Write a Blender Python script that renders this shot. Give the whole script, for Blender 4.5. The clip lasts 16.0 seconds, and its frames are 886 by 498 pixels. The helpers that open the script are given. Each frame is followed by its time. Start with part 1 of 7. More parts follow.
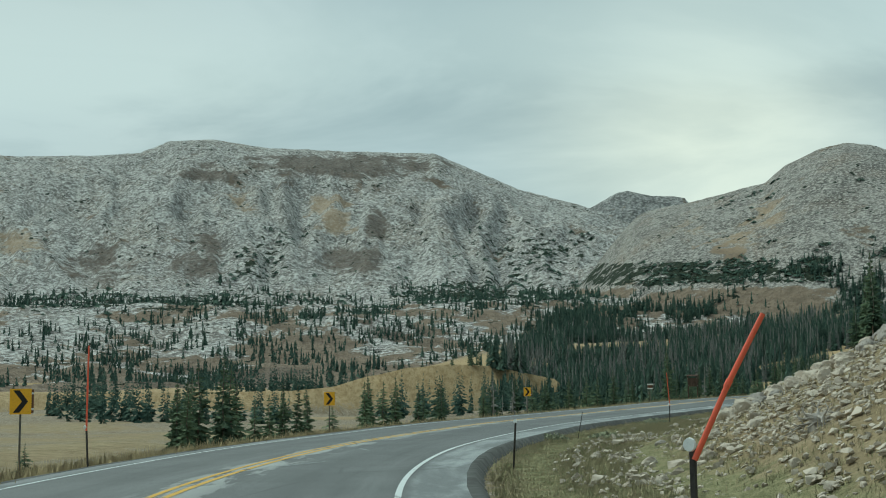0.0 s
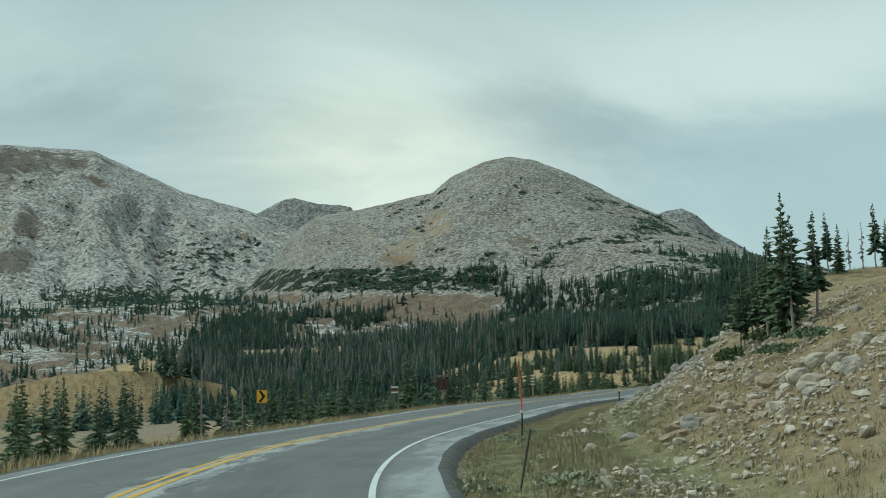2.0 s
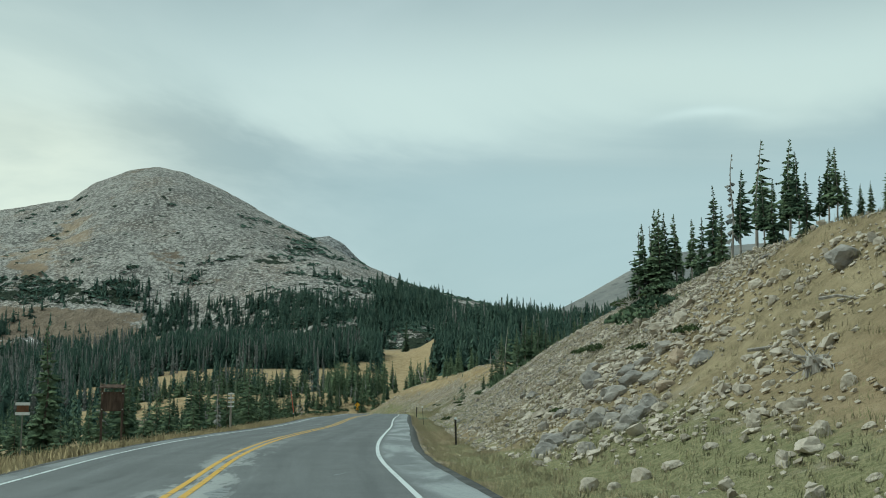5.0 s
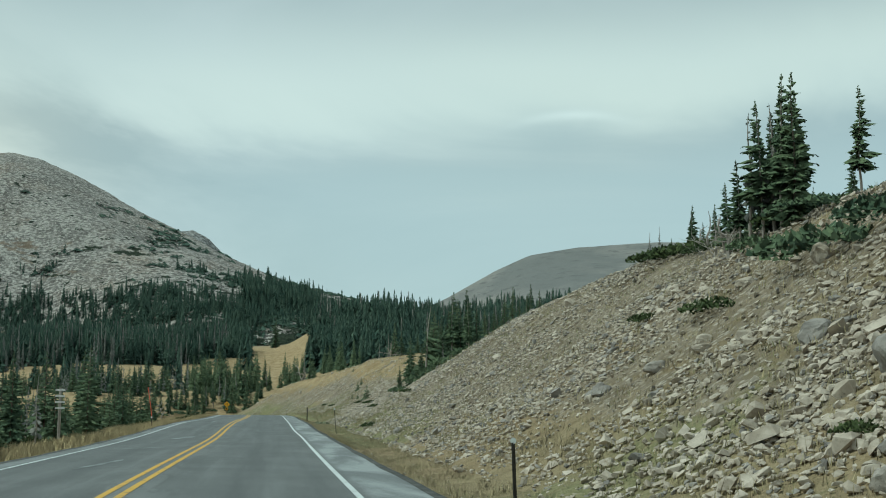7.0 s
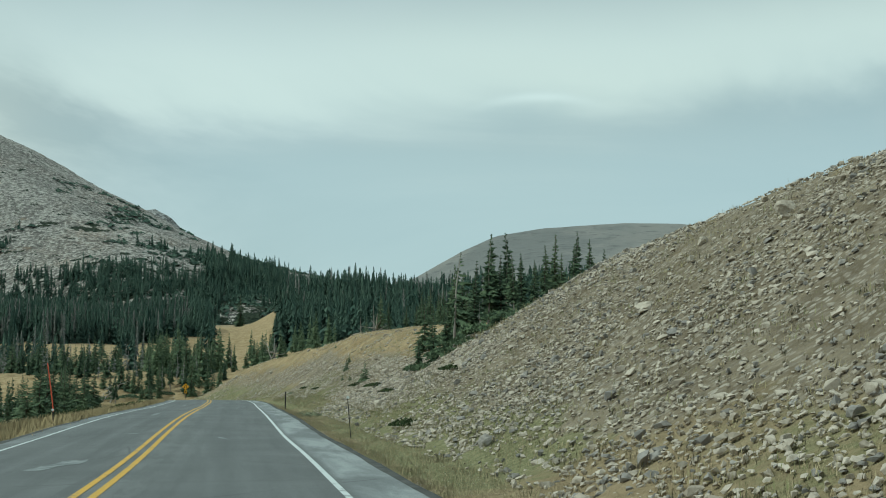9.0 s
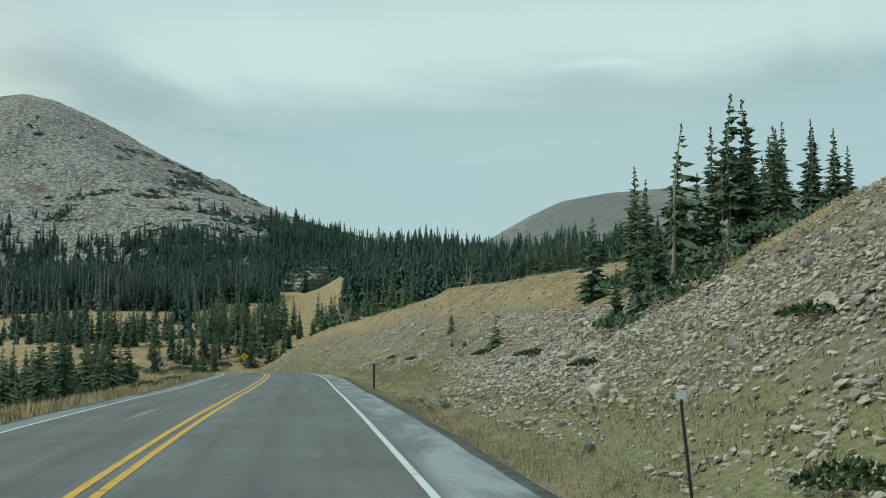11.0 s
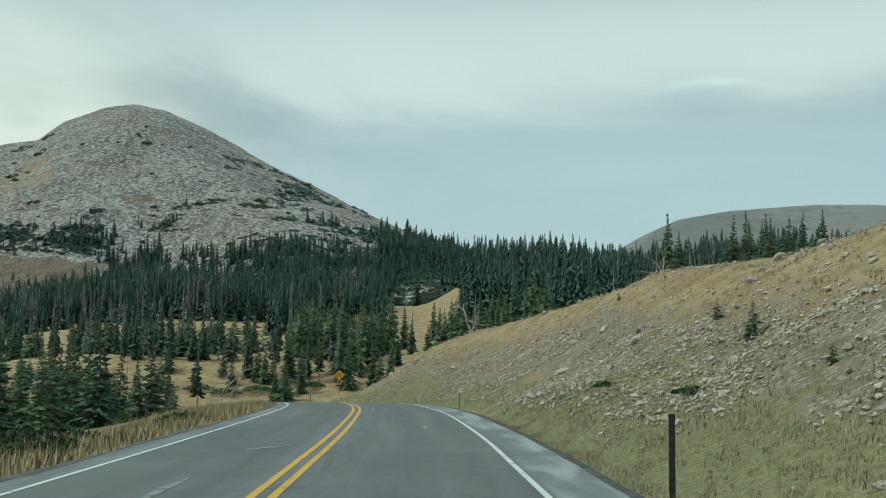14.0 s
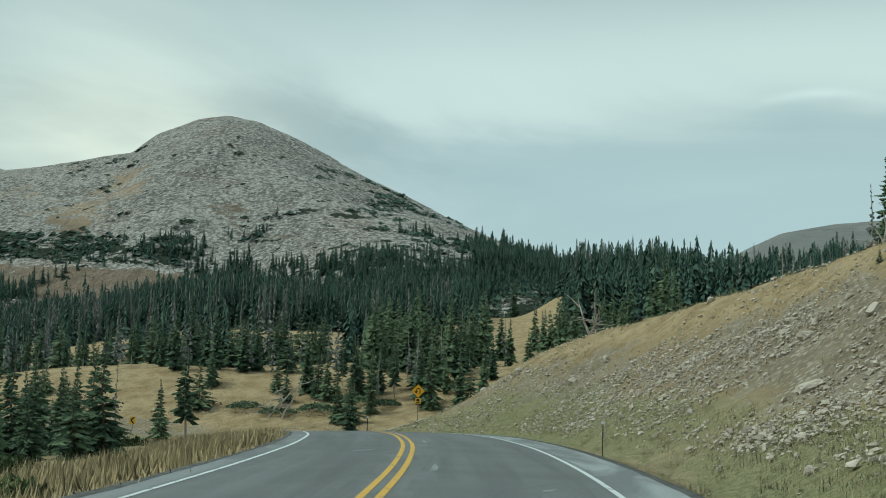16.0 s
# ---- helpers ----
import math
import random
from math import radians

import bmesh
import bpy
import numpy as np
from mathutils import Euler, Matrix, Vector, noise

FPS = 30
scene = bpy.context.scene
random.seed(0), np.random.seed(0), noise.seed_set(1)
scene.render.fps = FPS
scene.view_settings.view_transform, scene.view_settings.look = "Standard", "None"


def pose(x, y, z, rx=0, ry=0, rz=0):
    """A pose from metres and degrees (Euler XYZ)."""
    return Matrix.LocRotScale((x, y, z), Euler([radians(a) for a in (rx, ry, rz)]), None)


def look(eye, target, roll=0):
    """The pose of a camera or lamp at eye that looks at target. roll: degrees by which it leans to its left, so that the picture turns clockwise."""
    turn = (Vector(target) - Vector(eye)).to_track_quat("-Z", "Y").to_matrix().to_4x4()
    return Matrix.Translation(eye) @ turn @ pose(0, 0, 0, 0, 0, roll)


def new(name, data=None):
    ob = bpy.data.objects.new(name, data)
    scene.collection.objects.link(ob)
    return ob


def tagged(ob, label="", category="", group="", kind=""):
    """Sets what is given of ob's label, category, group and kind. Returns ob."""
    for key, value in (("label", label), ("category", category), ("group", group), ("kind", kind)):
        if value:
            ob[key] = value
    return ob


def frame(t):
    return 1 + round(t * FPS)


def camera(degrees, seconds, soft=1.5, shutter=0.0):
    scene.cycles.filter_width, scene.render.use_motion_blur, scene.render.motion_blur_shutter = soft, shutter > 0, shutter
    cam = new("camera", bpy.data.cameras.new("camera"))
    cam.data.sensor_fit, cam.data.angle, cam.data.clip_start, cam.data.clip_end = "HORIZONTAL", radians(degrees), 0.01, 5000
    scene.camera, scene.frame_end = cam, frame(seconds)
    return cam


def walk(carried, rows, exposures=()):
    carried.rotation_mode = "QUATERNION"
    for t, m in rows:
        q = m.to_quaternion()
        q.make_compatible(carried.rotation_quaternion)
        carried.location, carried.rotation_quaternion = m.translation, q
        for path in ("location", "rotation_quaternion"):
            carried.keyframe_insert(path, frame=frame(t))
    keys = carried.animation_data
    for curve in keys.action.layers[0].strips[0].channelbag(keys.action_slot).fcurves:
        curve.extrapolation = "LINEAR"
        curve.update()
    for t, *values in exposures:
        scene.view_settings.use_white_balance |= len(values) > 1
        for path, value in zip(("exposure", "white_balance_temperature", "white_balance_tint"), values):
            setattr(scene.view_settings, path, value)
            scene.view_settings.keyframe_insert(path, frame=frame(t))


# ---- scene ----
# ---------------------------------------------------------------- camera and drive
cam = camera(39.57, 16.0, soft=1.0)
ROWS = [  # seconds, eye, degrees of yaw, pitch and roll
    (0.0, (0.00, 0.00, 1.46), 40.44, 6.30, -0.56),
    (0.5, (-5.66, 4.65, 1.33), 36.00, 6.39, -0.75),
    (1.0, (-10.66, 9.38, 1.26), 31.96, 6.42, -0.87),
    (1.5, (-14.94, 14.04, 1.21), 28.33, 6.44, -0.97),
    (2.0, (-19.23, 19.36, 1.10), 24.73, 6.50, -0.97),
    (2.5, (-23.25, 25.03, 1.04), 21.39, 6.65, -0.97),
    (3.0, (-27.26, 31.40, 1.00), 18.07, 6.89, -0.85),
    (3.5, (-30.66, 37.56, 0.97), 15.04, 7.18, -0.64),
    (4.0, (-33.56, 43.60, 1.00), 12.39, 7.41, -0.43),
    (4.5, (-36.30, 50.16, 1.03), 9.94, 7.54, -0.19),
    (5.0, (-38.72, 56.78, 0.99), 8.06, 7.63, 0.24),
    (5.2, (-39.59, 59.42, 1.00), 7.45, 7.65, 0.43),
    (7.3, (-46.41, 87.25, 1.36), 1.09, 7.59, 0.24),
    (7.5, (-46.96, 90.10, 1.40), 0.69, 7.59, 0.33),
    (8.0, (-48.30, 97.23, 1.49), 0.01, 7.48, 0.38),
    (8.2, (-48.72, 99.72, 1.53), -0.12, 7.41, 0.34),
    (10.3, (-53.75, 129.86, 1.71), 1.77, 5.48, -0.42),
    (10.5, (-54.27, 133.05, 1.75), 2.28, 5.39, -0.32),
    (11.0, (-55.44, 139.77, 1.85), 3.10, 5.26, -0.27),
    (11.5, (-56.70, 146.68, 1.93), 3.87, 5.23, -0.36),
    (12.0, (-58.00, 153.84, 2.03), 4.59, 5.26, -0.61),
    (12.5, (-59.37, 161.41, 2.10), 5.34, 5.46, -0.67),
    (13.0, (-60.60, 168.36, 2.16), 6.26, 5.67, -0.37),
    (13.5, (-61.77, 175.12, 2.19), 7.17, 5.89, 0.13),
    (14.0, (-63.01, 182.20, 2.25), 8.25, 6.15, 0.71),
    (14.5, (-64.28, 189.36, 2.23), 9.47, 6.42, 1.15),
    (15.0, (-65.64, 196.90, 2.29), 10.77, 6.66, 1.31),
    (15.5, (-66.91, 204.06, 2.35), 11.88, 6.80, 1.29),
    (16.0, (-68.06, 210.66, 2.40), 12.75, 6.82, 1.12),
]


def cam_pose(eye, yaw, pitch, roll):
    a, b = radians(yaw), radians(pitch)
    ahead = Vector((-math.sin(a) * math.cos(b), math.cos(a) * math.cos(b), math.sin(b)))
    return look(eye, Vector(eye) + ahead, roll)


walk(cam, [(t, cam_pose(e, y, p, r)) for t, e, y, p, r in ROWS], [(0.0, 0.35, 6000, -13), (16.0, 0.35, 6000, -13)])
CAM_H = 1.46

# ---------------------------------------------------------------- sky, sun
world = bpy.data.worlds.new("sky")
scene.world = world
world.use_nodes = True
wn, wl = world.node_tree.nodes, world.node_tree.links
wn.clear()


def wnode(kind, **kw):
    n = wn.new(kind)
    for k, v in kw.items():
        n.inputs[k].default_value = v
    return n


SUN_EL, SUN_AZ = 52.0, 95.0      # degrees; azimuth to the left of +y
out = wn.new("ShaderNodeOutputWorld")
bg = wn.new("ShaderNodeBackground")
nish = wn.new("ShaderNodeTexSky")
nish.sky_type = 'NISHITA'
nish.sun_disc = False
nish.sun_elevation = radians(SUN_EL)
nish.sun_rotation = radians(-SUN_AZ)
nish.air_density, nish.dust_density, nish.ozone_density = 1.0, 1.5, 1.5
tc = wn.new("ShaderNodeTexCoord")
sep = wn.new("ShaderNodeSeparateXYZ")
wl.new(tc.outputs["Generated"], sep.inputs[0])


def wmath(op, a, b=0.0, clamp=False):
    n = wn.new("ShaderNodeMath")
    n.operation, n.use_clamp = op, clamp
    for i, v in enumerate((a, b)):
        if isinstance(v, (int, float)):
            n.inputs[i].default_value = v
        else:
            wl.new(v, n.inputs[i])
    return n.outputs[0]


# cloud sheet: directions laid onto a flat ceiling
zz = wmath('MAXIMUM', sep.outputs[2], 0.02)
inv = wmath('DIVIDE', 1.0, wmath('ADD', zz, 0.12))
comb = wn.new("ShaderNodeCombineXYZ")
wl.new(wmath('MULTIPLY', sep.outputs[0], inv), comb.inputs[0])
wl.new(wmath('MULTIPLY', sep.outputs[1], inv), comb.inputs[1])
cl1 = wnode("ShaderNodeTexNoise", Scale=0.75, Detail=6.0, Roughness=0.55, Distortion=0.7)
cl2 = wnode("ShaderNodeTexNoise", Scale=0.45, Detail=3.0, Roughness=0.5, Distortion=0.3)
wl.new(comb.outputs[0], cl1.inputs["Vector"])
wl.new(comb.outputs[0], cl2.inputs["Vector"])
cover = wnode("ShaderNodeMapRange")
wl.new(cl1.outputs[0], cover.inputs[0])
cover.inputs[1].default_value, cover.inputs[2].default_value = 0.40, 0.60
cover.inputs[3].default_value, cover.inputs[4].default_value = 0.0, 1.0
cloudcol = wn.new("ShaderNodeMix")
cloudcol.data_type = 'RGBA'
cloudcol.inputs["A"].default_value = (3.15, 3.5, 3.7, 1)
cloudcol.inputs["B"].default_value = (4.7, 4.9, 5.05, 1)
wl.new(cover.outputs[0], cloudcol.inputs["Factor"])
# thin cloud glows towards the sun
dot = wn.new("ShaderNodeVectorMath")
dot.operation = 'DOT_PRODUCT'
wl.new(tc.outputs["Generated"], dot.inputs[0])
GLOW_AZ, GLOW_EL = 28.0, 10.0
dot.inputs[1].default_value = (-math.sin(radians(GLOW_AZ)) * math.cos(radians(GLOW_EL)), math.cos(radians(GLOW_AZ)) * math.cos(radians(GLOW_EL)), math.sin(radians(GLOW_EL)))
glow = wmath('POWER', wmath('MAXIMUM', dot.outputs["Value"], 0.0), 130.0)
glowm = wmath('MULTIPLY', glow, wmath('ADD', wmath('MULTIPLY', cl1.outputs[0], 1.6), 0.05), True)
gmix = wn.new("ShaderNodeMix")
gmix.data_type = 'RGBA'
gmix.inputs["B"].default_value = (7.6, 7.1, 6.2, 1)
wl.new(wmath('MULTIPLY', glowm, 1.0), gmix.inputs["Factor"])
wl.new(cloudcol.outputs["Result"], gmix.inputs["A"])
# the open blue of the sky shows through thin cloud
thin = wnode("ShaderNodeMapRange")
wl.new(cl2.outputs[0], thin.inputs[0])
thin.inputs[1].default_value, thin.inputs[2].default_value = 0.35, 0.65
thin.inputs[3].default_value, thin.inputs[4].default_value = 0.82, 0.97
# below the deck: a blue-grey opening to the north, and a bright rim above it
lift = wmath('ADD', sep.outputs[2], wmath('MULTIPLY', wmath('SUBTRACT', cl1.outputs[0], 0.5), 0.15))
az = wn.new("ShaderNodeVectorMath")
az.operation = 'DOT_PRODUCT'
wl.new(tc.outputs["Generated"], az.inputs[0])
az.inputs[1].default_value = (math.sin(radians(10)), math.cos(radians(10)), 0.12)


def wramp(v, a, b, lo=0.0, hi=1.0):
    n = wnode("ShaderNodeMapRange")
    n.interpolation_type = 'SMOOTHSTEP'
    wl.new(v, n.inputs[0])
    for q, val in enumerate((a, b, lo, hi)):
        n.inputs[q + 1].default_value = val
    return n.outputs[0]


def wmix(fac, a, b):
    n = wn.new("ShaderNodeMix")
    n.data_type = 'RGBA'
    wl.new(fac, n.inputs["Factor"])
    wl.new(a, n.inputs["A"])
    n.inputs["B"].default_value = (*b, 1)
    return n.outputs["Result"]


north = wramp(wmath('ADD', az.outputs["Value"], wmath('MULTIPLY', cl2.outputs[0], 0.04)), 0.88, 1.0)
rim = wmath('MULTIPLY', wmath('MULTIPLY', wramp(lift, 0.20, 0.25), wramp(lift, 0.34, 0.265)), wramp(az.outputs["Value"], 0.8, 0.95, 0.3, 0.75))
opened = wmath('MULTIPLY', wmath('MULTIPLY', wramp(lift, 0.262, 0.16), north), 0.88)
skyc = wmix(rim, gmix.outputs["Result"], (6.2, 6.4, 6.25))
skyc = wmix(opened, skyc, (4.0, 4.55, 4.9))
# a small lens-shaped cloud with a dusky underside over the northern ridge
bearing = wmath('MULTIPLY', wmath('ARCTAN2', wmath('MULTIPLY', sep.outputs[0], -1.0), sep.outputs[1]), 57.2958)
height = wmath('MULTIPLY', wmath('ARCSINE', sep.outputs[2]), 57.2958)
cl3 = wnode("ShaderNodeTexNoise", Scale=14.0, Detail=4.0, Roughness=0.55)
wl.new(tc.outputs["Generated"], cl3.inputs["Vector"])


def lens_cloud(a, e, wa, we, ragged, bend=0.0):
    da = wmath('SUBTRACT', bearing, a)
    de = wmath('ADD', wmath('SUBTRACT', height, e), wmath('MULTIPLY', wmath('SUBTRACT', cl3.outputs[0], 0.5), ragged))
    de = wmath('ADD', de, wmath('MULTIPLY', wmath('MULTIPLY', da, da), bend))
    q = wmath('ADD', wmath('POWER', wmath('ABSOLUTE', wmath('DIVIDE', da, wa)), 2.0), wmath('POWER', wmath('ABSOLUTE', wmath('DIVIDE', de, we)), 2.0))
    return wmath('EXPONENT', wmath('MULTIPLY', q, -1.0))


skyc = wmix(wmath('MULTIPLY', lens_cloud(-3.6, 12.6, 2.6, 1.0, 2.4), 0.6), skyc, (3.5, 4.0, 4.35))
skyc = wmix(wmath('MULTIPLY', lens_cloud(-4.4, 13.75, 2.2, 0.22, 0.3, 0.05), 0.75), skyc, (6.0, 6.3, 6.4))
smix = wn.new("ShaderNodeMix")
smix.data_type = 'RGBA'
wl.new(thin.outputs[0], smix.inputs["Factor"])
wl.new(nish.outputs[0], smix.inputs["A"])
wl.new(skyc, smix.inputs["B"])
wl.new(smix.outputs["Result"], bg.inputs[0])
bg.inputs[1].default_value = 0.1
wl.new(bg.outputs[0], out.inputs[0])

sun_data = bpy.data.lights.new("sun", 'SUN')
sun_data.energy, sun_data.angle, sun_data.color = 1.5, radians(14), (1.0, 0.96, 0.9)
sun = new("sun", sun_data)
sd = Vector((-math.sin(radians(SUN_AZ)) * math.cos(radians(SUN_EL)), math.cos(radians(SUN_AZ)) * math.cos(radians(SUN_EL)), math.sin(radians(SUN_EL))))
sun.matrix_world = look(sd * 100, (0, 0, 0))


# ---------------------------------------------------------------- materials
class Mat:
    """A small builder for node materials."""

    def __init__(self, name, rough=0.9, spec=0.3, metal=0.0):
        self.m = bpy.data.materials.new(name)
        self.m.use_nodes = True
        self.n, self.l = self.m.node_tree.nodes, self.m.node_tree.links
        self.b = self.n["Principled BSDF"]
        self.b.inputs["Roughness"].default_value = rough
        self.b.inputs["Specular IOR Level"].default_value = spec
        self.b.inputs["Metallic"].default_value = metal
        self.co = self.n.new("ShaderNodeTexCoord").outputs["Object"]

    def set(self, socket, v):
        if isinstance(v, (int, float)):
            socket.default_value = v
        elif isinstance(v, tuple):
            socket.default_value = (*v, 1) if len(v) == 3 and socket.type == 'RGBA' else v
        else:
            self.l.new(v, socket)

    def noise(self, scale, detail=4.0, rough=0.55, dist=0.0, vec=None, stretch=None):
        t = self.n.new("ShaderNodeTexNoise")
        t.inputs["Scale"].default_value, t.inputs["Detail"].default_value = scale, detail
        t.inputs["Roughness"].default_value, t.inputs["Distortion"].default_value = rough, dist
        v = vec or self.co
        if stretch:
            mp = self.n.new("ShaderNodeMapping")
            mp.inputs["Scale"].default_value = stretch
            self.l.new(v, mp.inputs[0])
            v = mp.outputs[0]
        self.l.new(v, t.inputs["Vector"])
        return t.outputs[0]

    def voronoi(self, scale, feature='F1', rand=1.0, out="Distance"):
        t = self.n.new("ShaderNodeTexVoronoi")
        t.feature = feature
        t.inputs["Scale"].default_value, t.inputs["Randomness"].default_value = scale, rand
        self.l.new(self.co, t.inputs["Vector"])
        return t.outputs[out]

    def ramp(self, v, a, b, lo=0.0, hi=1.0, smooth=True):
        t = self.n.new("ShaderNodeMapRange")
        t.interpolation_type = 'SMOOTHSTEP' if smooth else 'LINEAR'
        self.l.new(v, t.inputs[0])
        for i, q in enumerate((a, b, lo, hi)):
            t.inputs[i + 1].default_value = q
        return t.outputs[0]

    def mix(self, f, a, b, mode='MIX'):
        t = self.n.new("ShaderNodeMix")
        t.data_type, t.blend_type = 'RGBA', mode
        self.set(t.inputs["Factor"], f)
        self.set(t.inputs["A"], a)
        self.set(t.inputs["B"], b)
        return t.outputs["Result"]

    def math(self, op, a, b=0.0, clamp=False):
        t = self.n.new("ShaderNodeMath")
        t.operation, t.use_clamp = op, clamp
        self.set(t.inputs[0], a)
        self.set(t.inputs[1], b)
        return t.outputs[0]

    def random(self):
        return self.n.new("ShaderNodeObjectInfo").outputs["Random"]

    def island(self):
        return self.n.new("ShaderNodeNewGeometry").outputs["Random Per Island"]

    def attr(self, name):
        t = self.n.new("ShaderNodeAttribute")
        t.attribute_name = name
        return t.outputs["Fac"]

    def color(self, c):
        self.set(self.b.inputs["Base Color"], c)
        return self

    def rough(self, v):
        self.set(self.b.inputs["Roughness"], v)
        return self

    def soft_normal(self, up=0.6):
        """Needles scatter light: lean the shading normal upwards."""
        g = self.n.new("ShaderNodeNewGeometry")
        a, b = self.n.new("ShaderNodeVectorMath"), self.n.new("ShaderNodeVectorMath")
        a.operation, b.operation = 'SCALE', 'ADD'
        a.inputs["Scale"].default_value = 1 - up
        self.l.new(g.outputs["Normal"], a.inputs[0])
        self.l.new(a.outputs[0], b.inputs[0])
        b.inputs[1].default_value = (0, 0, up)
        c = self.n.new("ShaderNodeVectorMath")
        c.operation = 'NORMALIZE'
        self.l.new(b.outputs[0], c.inputs[0])
        self.l.new(c.outputs[0], self.b.inputs["Normal"])
        return self

    def bump(self, h, strength=0.5, distance=0.05):
        t = self.n.new("ShaderNodeBump")
        t.inputs["Strength"].default_value, t.inputs["Distance"].default_value = strength, distance
        self.l.new(h, t.inputs["Height"])
        self.l.new(t.outputs[0], self.b.inputs["Normal"])
        return self


def mat_plain(name, col, rough=0.7, spec=0.3, metal=0.0, vary=0.15, scale=8.0):
    k = Mat(name, rough, spec, metal)
    n = k.noise(scale, 5)
    n2 = k.noise(scale * 6, 3)
    c = k.mix(k.ramp(n, 0.3, 0.7), tuple(v * (1 - vary) for v in col), tuple(min(1, v * (1 + vary)) for v in col))
    c = k.mix(k.ramp(n2, 0.45, 0.8, 0, 0.35), c, tuple(v * 0.6 for v in col))
    return k.color(c).bump(n2, 0.15, 0.01).m


def asphalt():
    k = Mat("asphalt", 0.72, 0.35)
    side, along = k.attr("side"), k.attr("along")     # metres right of the driver's line, metres along the road
    g = k.noise(60, 3, 0.7)
    big = k.noise(0.35, 4, 0.6, 0.4)
    vec = k.n.new("ShaderNodeCombineXYZ")
    k.l.new(side, vec.inputs[0])
    k.l.new(along, vec.inputs[1])
    road = vec.outputs[0]
    streak = k.noise(1.0, 5, 0.62, 0.0, road, (1.5, 0.05, 1))
    c = k.mix(k.ramp(big, 0.3, 0.75), (0.112, 0.118, 0.119), (0.15, 0.157, 0.157))
    c = k.mix(k.ramp(streak, 0.5, 0.72, 0, 0.7), c, (0.178, 0.187, 0.187))
    c = k.mix(k.ramp(streak, 0.5, 0.34, 0, 0.6), c, (0.085, 0.09, 0.092))
    # polished wheel paths, darker strip of oil down the lane's middle
    for mid in (-0.25, -3.8):
        d = k.math('ABSOLUTE', k.math('SUBTRACT', side, mid))
        c = k.mix(k.ramp(d, 0.5, 0.0, 0, 0.3), c, (0.088, 0.093, 0.095))
    # shoulder outside the lines is older, paler asphalt; bright blotches paint in wet sheen
    sh = k.math('ADD', k.ramp(side, 1.55, 1.8), k.ramp(side, -5.35, -5.6, 0, 0.5))
    sheen_blotch = k.noise(1.0, 5, 0.62, 0.5, road, (0.9, 0.16, 1))
    pale = k.mix(k.ramp(sheen_blotch, 0.4, 0.62), (0.17, 0.182, 0.187), (0.36, 0.385, 0.39))
    c = k.mix(k.math('MULTIPLY', sh, 0.85), c, pale)
    # surface dressing scuffed off beside the centre lines, round the bend
    near = k.ramp(k.math('ABSOLUTE', k.math('ADD', side, 1.95)), 1.1, 0.15)
    bend = k.math('MULTIPLY', k.ramp(along, 40, 70), k.ramp(along, 165, 125))
    scuff = k.noise(1.0, 6, 0.68, 0.3, road, (2.2, 0.33, 1))
    worn = k.ramp(k.math('ADD', scuff, k.math('MULTIPLY', near, 0.2)), 0.62, 0.7)
    c = k.mix(k.math('MULTIPLY', k.math('MULTIPLY', worn, near), k.math('ADD', k.math('MULTIPLY', bend, 0.85), 0.12)), c, (0.36, 0.375, 0.365))
    c = k.mix(k.ramp(k.noise(7.0, 5, 0.7), 0.5, 0.72, 0, 0.25), c, (0.07, 0.074, 0.076))
    c = k.mix(k.ramp(g, 0.5, 0.75, 0, 0.4), c, (0.06, 0.064, 0.066))
    # crack lines
    cr = k.n.new("ShaderNodeTexVoronoi")
    cr.feature = 'DISTANCE_TO_EDGE'
    cr.inputs["Scale"].default_value = 0.16
    wob = k.n.new("ShaderNodeMix")
    wob.data_type = 'VECTOR'
    nz = k.n.new("ShaderNodeTexNoise")
    nz.inputs["Scale"].default_value = 0.8
    k.l.new(k.co, nz.inputs["Vector"])
    k.l.new(k.co, wob.inputs["A"])
    k.l.new(nz.outputs["Color"], wob.inputs["B"])
    wob.inputs["Factor"].default_value = 0.06
    k.l.new(wob.outputs["Result"], cr.inputs["Vector"])
    crack = k.ramp(cr.outputs["Distance"], 0.0, 0.006, 1, 0)
    crack = k.math('MULTIPLY', crack, k.ramp(k.noise(0.25, 2), 0.45, 0.6))
    c = k.mix(k.math('MULTIPLY', crack, 0.6), c, (0.05, 0.053, 0.055))
    return k.color(c).rough(k.ramp(g, 0.3, 0.8, 0.6, 0.85)).bump(g, 0.25, 0.01).m


def paint(name, col, wear):
    k = Mat(name, 0.6, 0.3)
    w = k.noise(3.0, 6, 0.7, 0.3)
    w2 = k.noise(40.0, 3, 0.7)
    worn = k.math('MAXIMUM', k.ramp(w, wear, wear + 0.12), k.ramp(w2, 0.62, 0.72, 0, 0.7))
    return k.color(k.mix(worn, col, (0.11, 0.12, 0.125))).bump(w2, 0.2, 0.004).m


